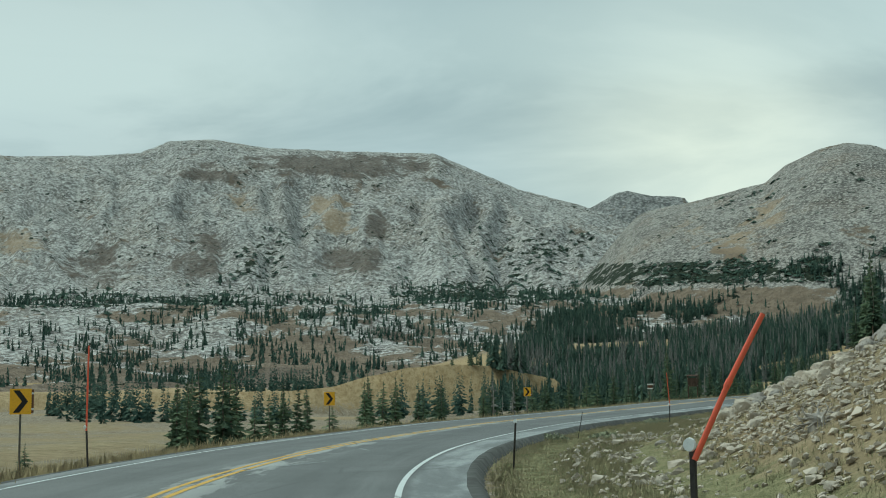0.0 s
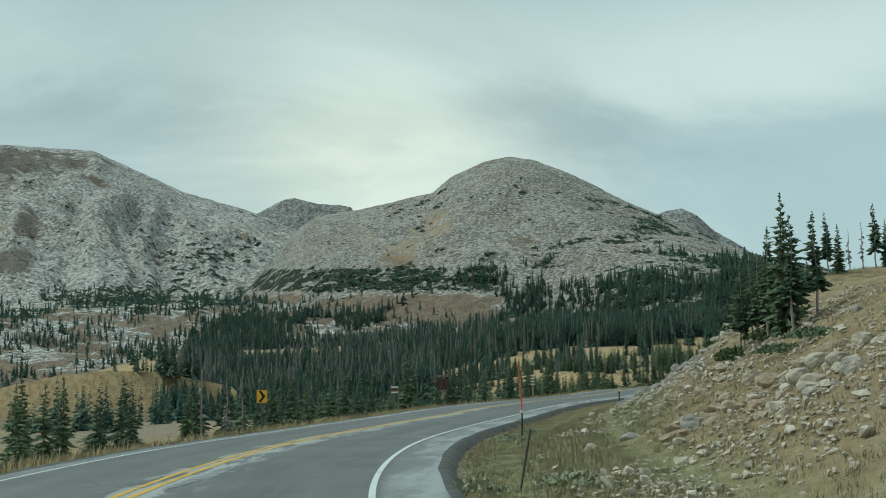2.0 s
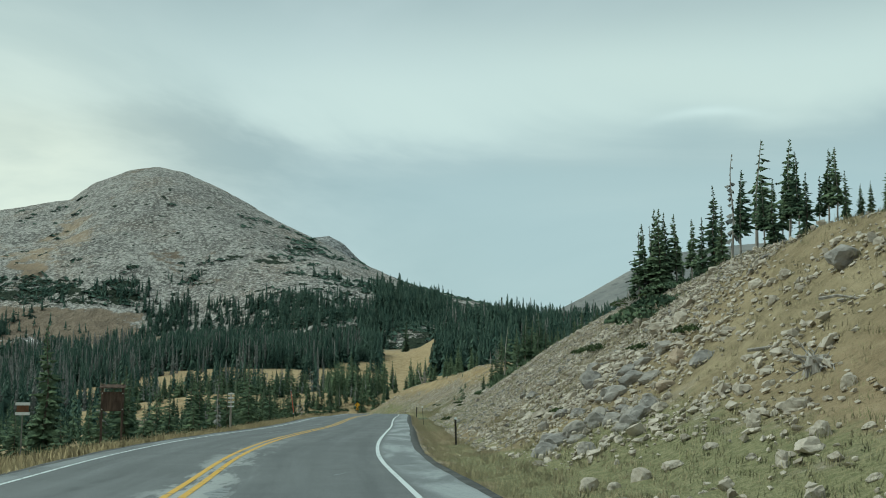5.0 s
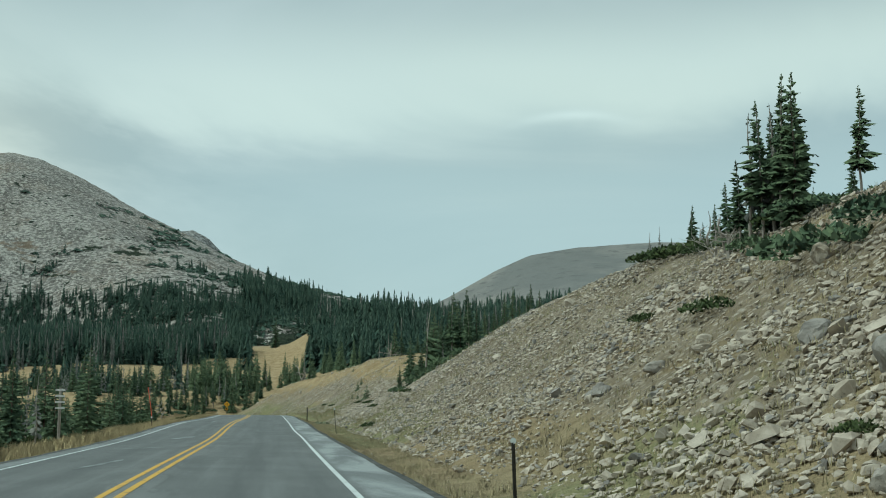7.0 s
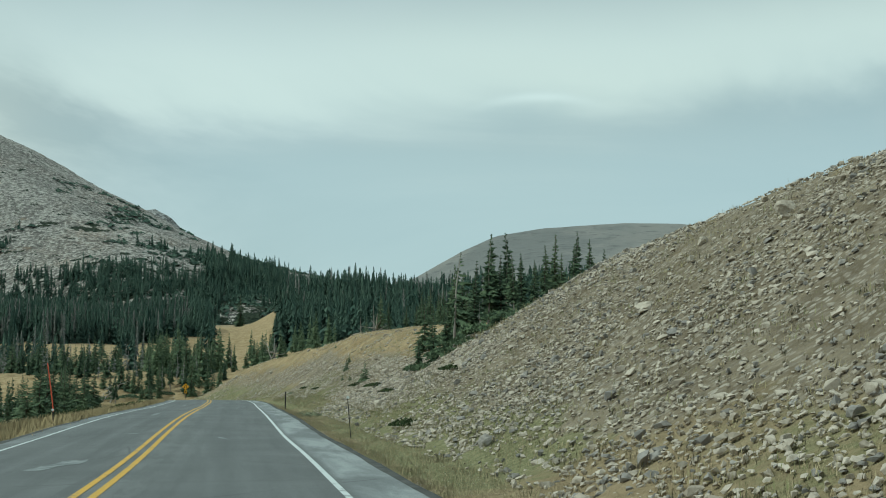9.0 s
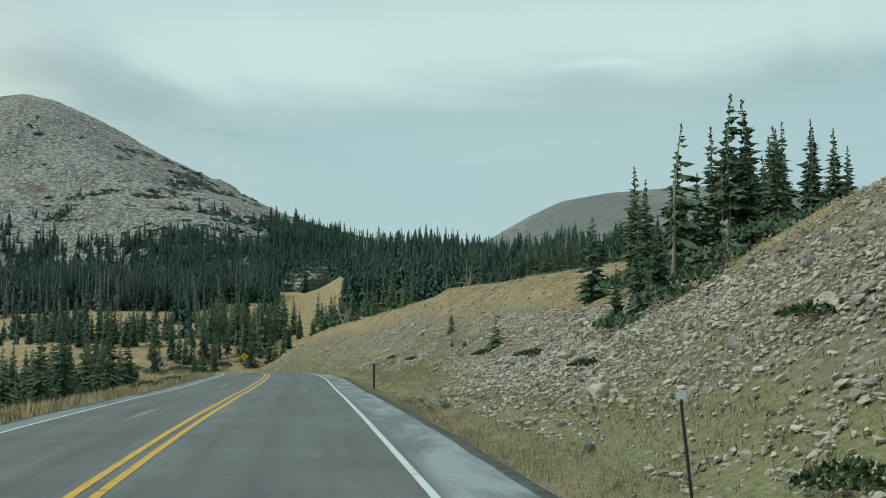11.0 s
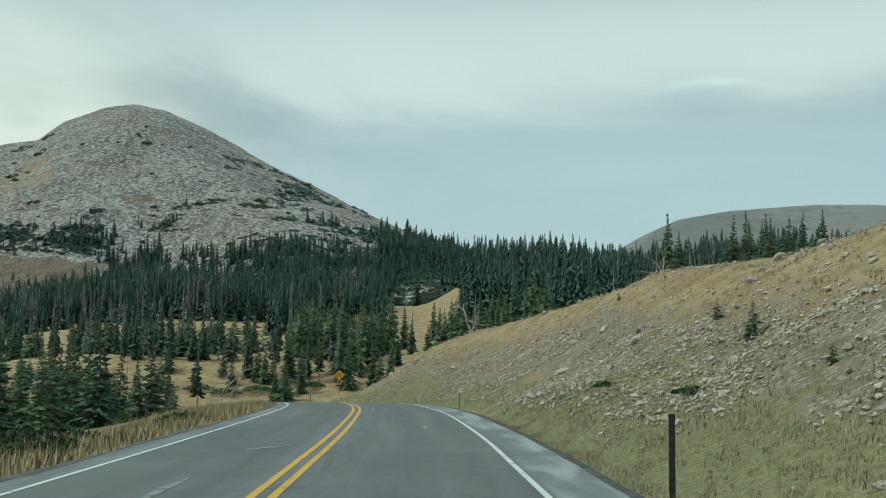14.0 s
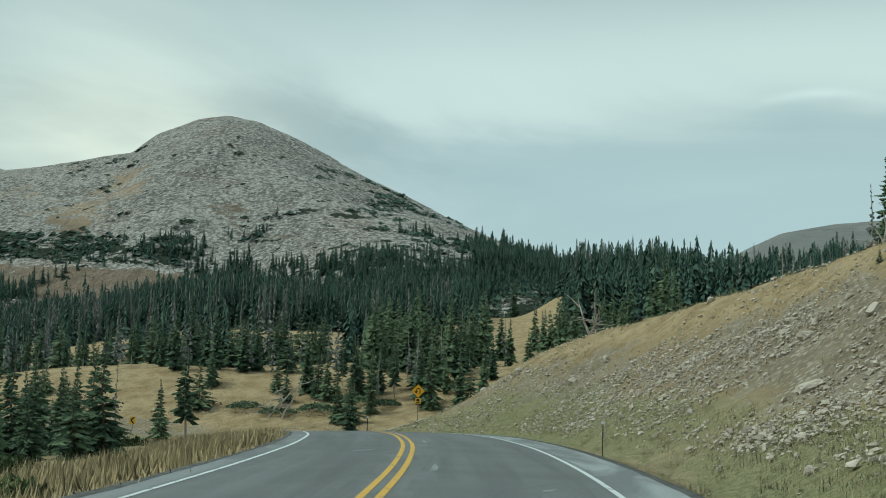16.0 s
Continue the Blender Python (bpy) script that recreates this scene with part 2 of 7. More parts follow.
def ground_mat():
    k = Mat("mountain_ground", 0.95, 0.15)
    rock, green, gold = k.attr("rocky"), k.attr("green"), k.attr("gold")
    n1, n2, n3, n5 = k.noise(0.05, 5, 0.6), k.noise(0.6, 5, 0.65), k.noise(6.0, 4, 0.7), k.noise(22.0, 3, 0.7)
    grass = k.mix(k.ramp(n2, 0.3, 0.7), (0.25, 0.20, 0.117), (0.40, 0.325, 0.20))
    grass = k.mix(k.ramp(n1, 0.4, 0.62, 0, 0.6), grass, (0.285, 0.205, 0.12))
    grass = k.mix(gold, grass, k.mix(k.ramp(n2, 0.35, 0.65), (0.31, 0.225, 0.12), (0.45, 0.345, 0.20)))
    tus = k.noise(1.7, 5, 0.72, 0.3)
    grass = k.mix(k.ramp(tus, 0.53, 0.68, 0, 0.45), grass, (0.14, 0.11, 0.06))
    grass = k.mix(k.ramp(tus, 0.45, 0.34, 0, 0.4), grass, (0.43, 0.35, 0.215))
    grn = k.mix(k.ramp(n3, 0.35, 0.7), (0.18, 0.18, 0.09), (0.33, 0.305, 0.17))
    c = k.mix(k.ramp(k.math('ADD', green, k.math('MULTIPLY', k.math('SUBTRACT', tus, 0.5), 1.2)), 0.25, 0.75), grass, grn)
    # bare earth with fine chips; soil colour darkened for shade between the stones
    shaded_dirt = k.mix(k.ramp(n2, 0.35, 0.65), (0.165, 0.132, 0.09), (0.29, 0.24, 0.17))
    tone = k.n.new('ShaderNodeSeparateColor')
    k.l.new(k.voronoi(5.5, 'F1', 1.0, "Color"), tone.inputs[0])
    fine = k.voronoi(5.5)
    chip = k.mix(k.ramp(tone.outputs[0], 0.1, 0.9), (0.22, 0.185, 0.14), (0.47, 0.42, 0.35))
    chip = k.mix(k.ramp(fine, 0.35, 0.6), chip, shaded_dirt)
    gravel = k.mix(k.ramp(k.noise(0.9, 4, 0.65), 0.36, 0.52, 0.2, 0.95), shaded_dirt, chip)
    f = k.ramp(k.math('ADD', rock, k.math('MULTIPLY', k.math('SUBTRACT', n2, 0.5), 1.1)), 0.38, 0.62)
    c = k.mix(f, c, gravel)
    c = k.mix(k.ramp(n3, 0.54, 0.75, 0, 0.4), c, (0.135, 0.115, 0.07))
    c = k.mix(k.ramp(n5, 0.58, 0.74, 0, 0.4), c, (0.085, 0.076, 0.045))
    h = k.math('ADD', k.math('ADD', k.math('MULTIPLY', n3, 0.6), k.math('MULTIPLY', n5, 0.2)), tus)
    return k.color(c).bump(h, 0.9, 0.2).m


def mountain_mat(name, pale, dark, tan, tan_amt, shrub_amt, ribs, grain):
    k = Mat(name, 0.95, 0.15)
    shrub, scree = k.attr("shrub"), k.attr("streak")
    n1, n2, n3, n4 = k.noise(0.012, 5, 0.6), k.noise(0.05, 6, 0.62), k.noise(0.16 * grain, 5, 0.72), k.noise(0.42 * grain, 3, 0.7)
    c = k.mix(k.ramp(n2, 0.34, 0.64), dark, pale)
    c = k.mix(k.math('MULTIPLY', k.ramp(n1, 0.48, 0.66), tan_amt), c, tan)
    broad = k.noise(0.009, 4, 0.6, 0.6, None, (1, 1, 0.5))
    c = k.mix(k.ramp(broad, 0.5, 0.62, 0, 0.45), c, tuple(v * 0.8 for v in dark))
    # pale fans of scree and darker ribs run down the face
    c = k.mix(k.ramp(scree, 0.5, 0.8, 0, 0.5), c, tuple(min(0.8, v * 1.12) for v in pale))
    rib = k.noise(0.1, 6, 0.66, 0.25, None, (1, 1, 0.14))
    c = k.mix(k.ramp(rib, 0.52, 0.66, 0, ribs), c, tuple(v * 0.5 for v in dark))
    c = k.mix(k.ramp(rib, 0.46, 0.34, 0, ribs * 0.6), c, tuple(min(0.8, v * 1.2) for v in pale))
    # light and dark specks in the colour paint single blocks as lit and shaded
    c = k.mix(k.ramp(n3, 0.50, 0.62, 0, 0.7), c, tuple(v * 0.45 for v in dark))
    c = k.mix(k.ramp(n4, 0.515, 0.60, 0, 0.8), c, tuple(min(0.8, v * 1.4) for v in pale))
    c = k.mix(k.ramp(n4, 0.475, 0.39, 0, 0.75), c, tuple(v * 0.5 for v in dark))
    rag = k.math('ADD', k.math('MULTIPLY', k.math('SUBTRACT', k.noise(0.022, 7, 0.66, 0.5, None, (1, 1, 0.6)), 0.5), 3.0), k.math('MULTIPLY', k.math('SUBTRACT', n3, 0.5), 1.0))
    soil = k.mix(k.ramp(n3, 0.3, 0.7), (0.19, 0.145, 0.105), (0.33, 0.26, 0.19))
    soil = k.mix(k.ramp(n4, 0.55, 0.7, 0, 0.7), soil, (0.10, 0.085, 0.06))
    c = k.mix(k.ramp(k.math('ADD', k.attr("meadow"), rag), 0.42, 0.62, 0, 0.95), c, soil)
    c = k.mix(k.ramp(k.math('ADD', k.attr("tan_stain"), rag), 0.35, 0.85, 0, 0.75), c, (0.47, 0.355, 0.235))
    c = k.mix(k.ramp(k.math('ADD', k.attr("brown_stain"), rag), 0.3, 0.75, 0, 0.8), c, k.mix(k.ramp(n3, 0.35, 0.65), (0.105, 0.085, 0.068), (0.21, 0.175, 0.145)))
    patch = k.ramp(k.math('ADD', shrub, k.math('MULTIPLY', k.math('SUBTRACT', k.noise(0.06, 6, 0.68, 0.4, None, (1, 1, 2.0)), 0.5), 3.0)), 0.56, 0.6)
    c = k.mix(k.math('MULTIPLY', patch, shrub_amt), c, k.mix(k.ramp(n4, 0.3, 0.7), (0.018, 0.03, 0.02), (0.06, 0.075, 0.05)))
    # lone dwarf shrubs
    speck = k.ramp(k.math('ADD', k.noise(0.1, 4, 0.6), k.math('MULTIPLY', n1, 0.25)), 0.76, 0.79)
    c = k.mix(k.math('MULTIPLY', speck, shrub_amt), c, (0.035, 0.048, 0.034))
    return k.color(c).bump(k.math('ADD', k.math('ADD', n3, k.math('MULTIPLY', n4, 0.5)), k.math('MULTIPLY', rib, 0.6)), 1.0, 5.0 / grain).m


def needle_mat(name, a, b):
    k = Mat(name, 0.85, 0.2)
    r = k.math('ADD', k.math('MULTIPLY', k.random(), 0.5), k.math('MULTIPLY', k.island(), 0.5))
    n = k.noise(1.2, 4, 0.6)
    c = k.mix(k.ramp(k.math('ADD', k.math('MULTIPLY', r, 0.6), k.math('MULTIPLY', n, 0.4)), 0.2, 0.8), a, b)
    return k.color(c).soft_normal(0.5).m


def bark_mat(name, a, b):
    k = Mat(name, 0.9, 0.2)
    n = k.noise(6, 5, 0.65, 0.2, None, (1, 1, 0.15))
    return k.color(k.mix(k.ramp(n, 0.35, 0.65), a, b)).bump(n, 0.5, 0.03).m


def rock_mat(name, a, b, lichen=0.2, bleached=0.7):
    k = Mat(name, 0.88, 0.25)
    n, n2 = k.noise(1.6, 6, 0.65, 0.3), k.noise(11, 4, 0.7)
    c = k.mix(k.ramp(n, 0.32, 0.68), a, b)
    isl = k.math('ADD', k.random(), k.island())
    c = k.mix(k.ramp(isl, 0.7, 1.9, 0, bleached), c, (0.60, 0.53, 0.44))
    c = k.mix(k.ramp(n2, 0.55, 0.75, 0, 0.5), c, tuple(v * 0.45 for v in a))
    c = k.mix(k.ramp(k.noise(3.5, 4), 0.58, 0.7, 0, lichen), c, (0.12, 0.12, 0.10))
    return k.color(c).bump(k.math('ADD', n, k.math('MULTIPLY', n2, 0.4)), 0.7, 0.06).m


def grass_mat(name, a, b, tip):
    k = Mat(name, 0.9, 0.15)
    isl = k.island()
    n = k.noise(0.25, 4)
    c = k.mix(isl, a, b)
    return k.color(k.mix(k.ramp(n, 0.42, 0.62), c, tip)).soft_normal(0.75).m


M_ASPHALT = asphalt()
M_WHITE = paint("white_paint", (0.62, 0.66, 0.66), 0.56)
M_YELLOW = paint("yellow_paint", (0.62, 0.37, 0.05), 0.55)
M_EDGE = mat_plain("dark_asphalt_edge", (0.095, 0.096, 0.092), 0.9, 0.2, 0, 0.3, 2.0)
M_PATCH = paint("pale_patch", (0.25, 0.27, 0.27), 0.47)
M_GROUND = ground_mat()
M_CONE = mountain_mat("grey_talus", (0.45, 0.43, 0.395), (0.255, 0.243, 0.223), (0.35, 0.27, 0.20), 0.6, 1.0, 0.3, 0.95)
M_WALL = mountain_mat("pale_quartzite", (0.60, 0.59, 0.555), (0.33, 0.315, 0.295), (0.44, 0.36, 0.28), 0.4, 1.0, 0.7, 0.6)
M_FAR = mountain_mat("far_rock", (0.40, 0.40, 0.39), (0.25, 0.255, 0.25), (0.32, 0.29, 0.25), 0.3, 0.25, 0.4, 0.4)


def plateau_mat():
    k = Mat("far_plateau_rock", 0.95, 0.1)
    a, b = k.noise(0.0035, 5, 0.6), k.noise(0.02, 5, 0.65, 0.0, None, (1, 1, 5))
    c = k.mix(k.ramp(a, 0.4, 0.6), (0.19, 0.195, 0.19), (0.26, 0.255, 0.24))
    return k.color(k.mix(k.ramp(b, 0.55, 0.68, 0, 0.6), c, (0.11, 0.115, 0.115))).bump(b, 0.6, 20.0).m


M_PLATEAU = plateau_mat()
M_NEEDLE = needle_mat("spruce_needles", (0.045, 0.078, 0.048), (0.15, 0.20, 0.105))
def far_needle_mat(name, a, b):
    k = Mat(name, 0.9, 0.15)
    t = k.math('ADD', k.math('MULTIPLY', k.noise(0.16, 4, 0.7), 0.85), k.math('MULTIPLY', k.island(), 0.15))
    return k.color(k.mix(k.ramp(t, 0.34, 0.66), a, b)).soft_normal(0.6).m


M_FARNEEDLE = far_needle_mat("far_spruce_needles", (0.042, 0.080, 0.062), (0.105, 0.16, 0.117))
M_DEADNEEDLE = needle_mat("dead_spruce_twigs", (0.115, 0.125, 0.112), (0.23, 0.23, 0.205))
M_BARK = bark_mat("spruce_bark", (0.10, 0.08, 0.065), (0.20, 0.165, 0.135))
M_DEADWOOD = bark_mat("bleached_dead_wood", (0.26, 0.23, 0.20), (0.42, 0.39, 0.35))
M_ROCK = rock_mat("pale_granite_stone", (0.31, 0.262, 0.205), (0.58, 0.515, 0.43))
M_ROCKD = rock_mat("grey_outcrop_stone", (0.19, 0.177, 0.163), (0.37, 0.345, 0.315), 0.5, 0.3)
M_ROCKT = rock_mat("tan_ledge_stone", (0.27, 0.20, 0.135), (0.47, 0.375, 0.275), 0.3, 0.35)
M_GRASS = grass_mat("dry_grass", (0.30, 0.245, 0.14), (0.52, 0.43, 0.265), (0.37, 0.32, 0.18))
M_STRAW = grass_mat("straw_grass", (0.40, 0.305, 0.155), (0.62, 0.50, 0.29), (0.50, 0.385, 0.205))
M_GREEN = grass_mat("green_grass", (0.19, 0.20, 0.088), (0.35, 0.33, 0.17), (0.40, 0.345, 0.195))
M_SHRUB = needle_mat("juniper_leaves", (0.03, 0.05, 0.018), (0.085, 0.11, 0.04))
M_SAGE = needle_mat("pale_sage_leaves", (0.22, 0.24, 0.15), (0.38, 0.38, 0.26))
M_SIGNY = mat_plain("sign_yellow", (0.80, 0.42, 0.02), 0.45, 0.4, 0, 0.05, 5)
M_SIGNK = mat_plain("sign_black", (0.012, 0.012, 0.012), 0.5, 0.3, 0, 0.1, 5)
M_SIGNW = mat_plain("sign_white", (0.72, 0.72, 0.70), 0.5, 0.4, 0, 0.05, 5)
M_GALV = mat_plain("weathered_steel_post", (0.20, 0.19, 0.17), 0.55, 0.4, 0.6, 0.2, 9)
M_DARKPOST = mat_plain("dark_post", (0.05, 0.045, 0.04), 0.7, 0.3, 0.2, 0.3, 9)
M_ORANGE = mat_plain("faded_orange_pole", (0.72, 0.12, 0.06), 0.5, 0.35, 0, 0.12, 4)
M_REFL = mat_plain("white_reflector", (0.78, 0.80, 0.78), 0.35, 0.5, 0, 0.03, 9)
M_DARKWOOD = bark_mat("dark_weathered_wood", (0.06, 0.042, 0.033), (0.125, 0.085, 0.065))
M_WOOD = bark_mat("brown_stained_wood", (0.10, 0.05, 0.03), (0.19, 0.10, 0.06))


# ---------------------------------------------------------------- mesh helpers
def mesh_of(name, verts, faces, mats, mat_index=None, smooth=False):
    me = bpy.data.meshes.new(name)
    if isinstance(faces, np.ndarray):
        nf, k = faces.shape
        me.vertices.add(len(verts))
        me.vertices.foreach_set("co", np.asarray(verts, np.float32).ravel())
        me.loops.add(nf * k)
        me.loops.foreach_set("vertex_index", faces.astype(np.int32).ravel())
        me.polygons.add(nf)
        me.polygons.foreach_set("loop_start", np.arange(0, nf * k, k, dtype=np.int32))
        me.polygons.foreach_set("loop_total", np.full(nf, k, dtype=np.int32))
        me.update(calc_edges=True)
    else:
        me.from_pydata([tuple(v) for v in verts], [], [tuple(f) for f in faces])
    for m in (mats if isinstance(mats, (list, tuple)) else [mats]):
        me.materials.append(m)
    if mat_index is not None:
        me.polygons.foreach_set("material_index", np.asarray(mat_index, np.int32))
    me.polygons.foreach_set("use_smooth", np.full(len(me.polygons), smooth))
    me.update()
    return me


def point_attr(me, name, values):
    a = me.attributes.new(name, 'FLOAT', 'POINT')
    a.data.foreach_set("value", np.asarray(values, np.float32).ravel())


def thing(name, at=(0, 0, 0), rz=0.0, label="", category="", group="", scale=1.0):
    ob = new(name)
    ob.matrix_world = pose(*at, 0, 0, rz) @ Matrix.Scale(scale, 4)
    ob.empty_display_size = 0.1
    return tagged(ob, label, category, group)


def child(name, me, parent, label=""):
    ob = new(name, me)
    ob.parent = parent
    return tagged(ob, label) if label else ob


def part(name, bm, material, parent, label="", smooth=False):
    me = bpy.data.meshes.new(name)
    bm.to_mesh(me)
    bm.free()
    me.materials.append(material)
    if smooth:
        for p in me.polygons:
            p.use_smooth = True
    return child(name, me, parent, label)


def bm_box(bm, c, s, bevel=0.0, rot=None):
    g = bmesh.ops.create_cube(bm, size=1.0)["verts"]
    m = Matrix.Translation(c) @ (rot or Matrix()) @ Matrix.Diagonal((*s, 1))
    bmesh.ops.transform(bm, matrix=m, verts=g)
    if bevel:
        es = list({e for v in g for e in v.link_edges})
        bmesh.ops.bevel(bm, geom=es, offset=bevel, segments=1, affect='EDGES')
    return bm


def bm_tube(bm, a, b, r0, r1, n=8):
    a, b = Vector(a), Vector(b)
    g = bmesh.ops.create_cone(bm, cap_ends=True, segments=n, radius1=r0, radius2=r1, depth=(b - a).length)["verts"]
    m = Matrix.Translation((a + b) / 2) @ (b - a).to_track_quat('Z', 'Y').to_matrix().to_4x4()
    bmesh.ops.transform(bm, matrix=m, verts=g)
    return bm


# smooth pseudo-noise on arrays
def vnoise(x, y, seed=0):
    xi, yi = np.floor(x).astype(np.int64), np.floor(y).astype(np.int64)
    fx, fy = x - xi, y - yi
    fx, fy = fx * fx * (3 - 2 * fx), fy * fy * (3 - 2 * fy)

    def h(i, j):
        n = (i * 374761393 + j * 668265263 + seed * 144665) & 0xFFFFFFFF
        n = ((n ^ (n >> 13)) * 1274126177) & 0xFFFFFFFF
        return ((n ^ (n >> 16)) & 0xFFFF) / 65535.0

    return (h(xi, yi) * (1 - fx) + h(xi + 1, yi) * fx) * (1 - fy) + (h(xi, yi + 1) * (1 - fx) + h(xi + 1, yi + 1) * fx) * fy


def fbm(x, y, scale, octaves=4, seed=0, gain=0.5):
    v, a, s = 0.0, 1.0, 0.0
    for k in range(octaves):
        v = v + a * (vnoise(x / scale * 2 ** k + 17.3 * k, y / scale * 2 ** k - 9.1 * k, seed + k) - 0.5)
        s += a
        a *= gain
    return v / s * 2


def sstep(a, b, v):
    t = np.clip((v - a) / (b - a), 0, 1)
    return t * t * (3 - 2 * t)


# ---------------------------------------------------------------- the road's line
def smooth_line():
    """The driver's line, one point a metre: s, x, y, road height, and its heading."""
    ts = np.array([r[0] for r in ROWS])
    xyz = np.array([r[1] for r in ROWS])
    back = [(33.4, -22.4, 0.25), (17.7, -13.0, 0.1)]
    ahead = [(-70.1, 221.7, 0.72), (-72.4, 233.6, 0.75), (-75.2, 245.6, 0.74), (-78.7, 257.5, 0.66), (-83.5, 269.9, 0.4), (-90.2, 281.7, -0.1), (-100.0, 292.0, -0.9),
             (-112.7, 299.7, -1.8), (-127.8, 303.4, -2.6), (-144.8, 303.0, -3.3), (-164.6, 297.5, -4.0), (-186.4, 288.0, -4.6)]
    pts = np.array(back + [(x, y, z - CAM_H) for x, y, z in xyz] + [(x, y, z + 0.25) for x, y, z in ahead])
    d = np.r_[0, np.cumsum(np.hypot(*np.diff(pts[:, :2], axis=0).T))]
    s = np.arange(0, d[-1], 1.0)
    x, y, z = (np.interp(s, d, pts[:, k]) for k in range(3))
    ker = np.hanning(15)
    ker /= ker.sum()

    def smooth(v):
        p = np.pad(v, 7, mode='reflect', reflect_type='odd')
        return np.convolve(p, ker, 'valid')

    x, y, z = smooth(smooth(x)), smooth(smooth(y)), smooth(smooth(z))
    tx, ty = np.gradient(x), np.gradient(y)
    ln = np.hypot(tx, ty)
    tx, ty = tx / ln, ty / ln
    keep = np.interp(s, [0, 60, 77, 90, 104, 131, 150, 166, 185, 202, 223, 239, 255, 267], [0, -0.1, -0.25, -0.06, 0.14, 0.25, 0.14, 0.06, 0.02, -0.03, 0.16, 0.25, 0.43, 0.52])   # the car drifts in its lane
    keep = smooth(keep)
    z = z + smooth(np.interp(s, [0, 60, 77, 119, 131, 150, 185, 202, 220, 262, 285], [0, 0.03, 0.07, 0.05, 0, 0, -0.05, -0.1, -0.04, -0.05, 0]))
    return s, x + ty * keep, y - tx * keep, z, tx, ty


LS, LX, LY, LZ, LTX, LTY = smooth_line()


def road_frame(x, y):
    """For arrays of places: station, metres to the right of the driver's line, and the road's height there."""
    x, y = np.asarray(x, float).ravel(), np.asarray(y, float).ravel()
    k = np.zeros(len(x), int)
    for a in range(0, len(x), 20000):
        b = slice(a, a + 20000)
        k[b] = ((x[b, None] - LX) ** 2 + (y[b, None] - LY) ** 2).argmin(1)
    dx, dy = x - LX[k], y - LY[k]
    al = np.clip(dx * LTX[k] + dy * LTY[k], -1, 1)
    side = dx * LTY[k] - dy * LTX[k]
    far = np.hypot(dx, dy)
    side = np.where(np.abs(side) < far * 0.9, np.sign(side) * far, side)
    return LS[k] + al, side, np.interp(LS[k] + al, LS, LZ)


def at_road(s, side, up=0.0):
    """A place from station and offset."""
    x, y = np.interp(s, LS, LX), np.interp(s, LS, LY)
    tx, ty = np.interp(s, LS, LTX), np.interp(s, LS, LTY)
    n = math.hypot(tx, ty)
    return x + ty / n * side, y - tx / n * side, np.interp(s, LS, LZ) + up


def s_of(x, y):
    return float(road_frame([x], [y])[0][0])


CX, CY = -35.0, 50.0
R_RIGHT, R_LEFT = 2.75, -6.1      # pavement edges


def polar(x, y):
    return np.degrees(np.arctan2(-(x - CX), y - CY)), np.hypot(x - CX, y - CY)


def far_ground(x, y):
    th, r = polar(x, y)
    za = np.interp(r, [0, 80, 160, 240, 290, 340, 400, 480, 600, 720, 800, 900, 1100, 3000], [0, -1.0, -1.0, 1.5, 5.0, 8.0, 12.5, 20, 29, 39, 50, 62, 64, 20])
    zr = np.interp(r, [0, 80, 160, 240, 310, 350, 430, 520, 600, 760, 1050, 3000], [1, 6, 7, 7, 8.2, 11, 21, 34, 40, 44, 50, 20])
    zc = np.interp(r, [0, 80, 150, 250, 450, 560, 760, 900, 1000, 3000], [-1, -3.0, -4.5, -3.5, 5, 14, 30, 36, 40, 0])
    zb = np.interp(r, [0, 80, 150, 250, 450, 700, 900, 1000, 3000], [-1.5, -4, -5.5, -6.5, -5, 5, 12, 12, 0])
    z = za + (zr - za) * sstep(10.2, 7.6, th) + (zc - za) * sstep(19, 30, th) + (zb - zc) * sstep(36, 46, th)
    return z + fbm(x, y, 90, 4, 3) * np.clip(r / 60, 0, 4.5)


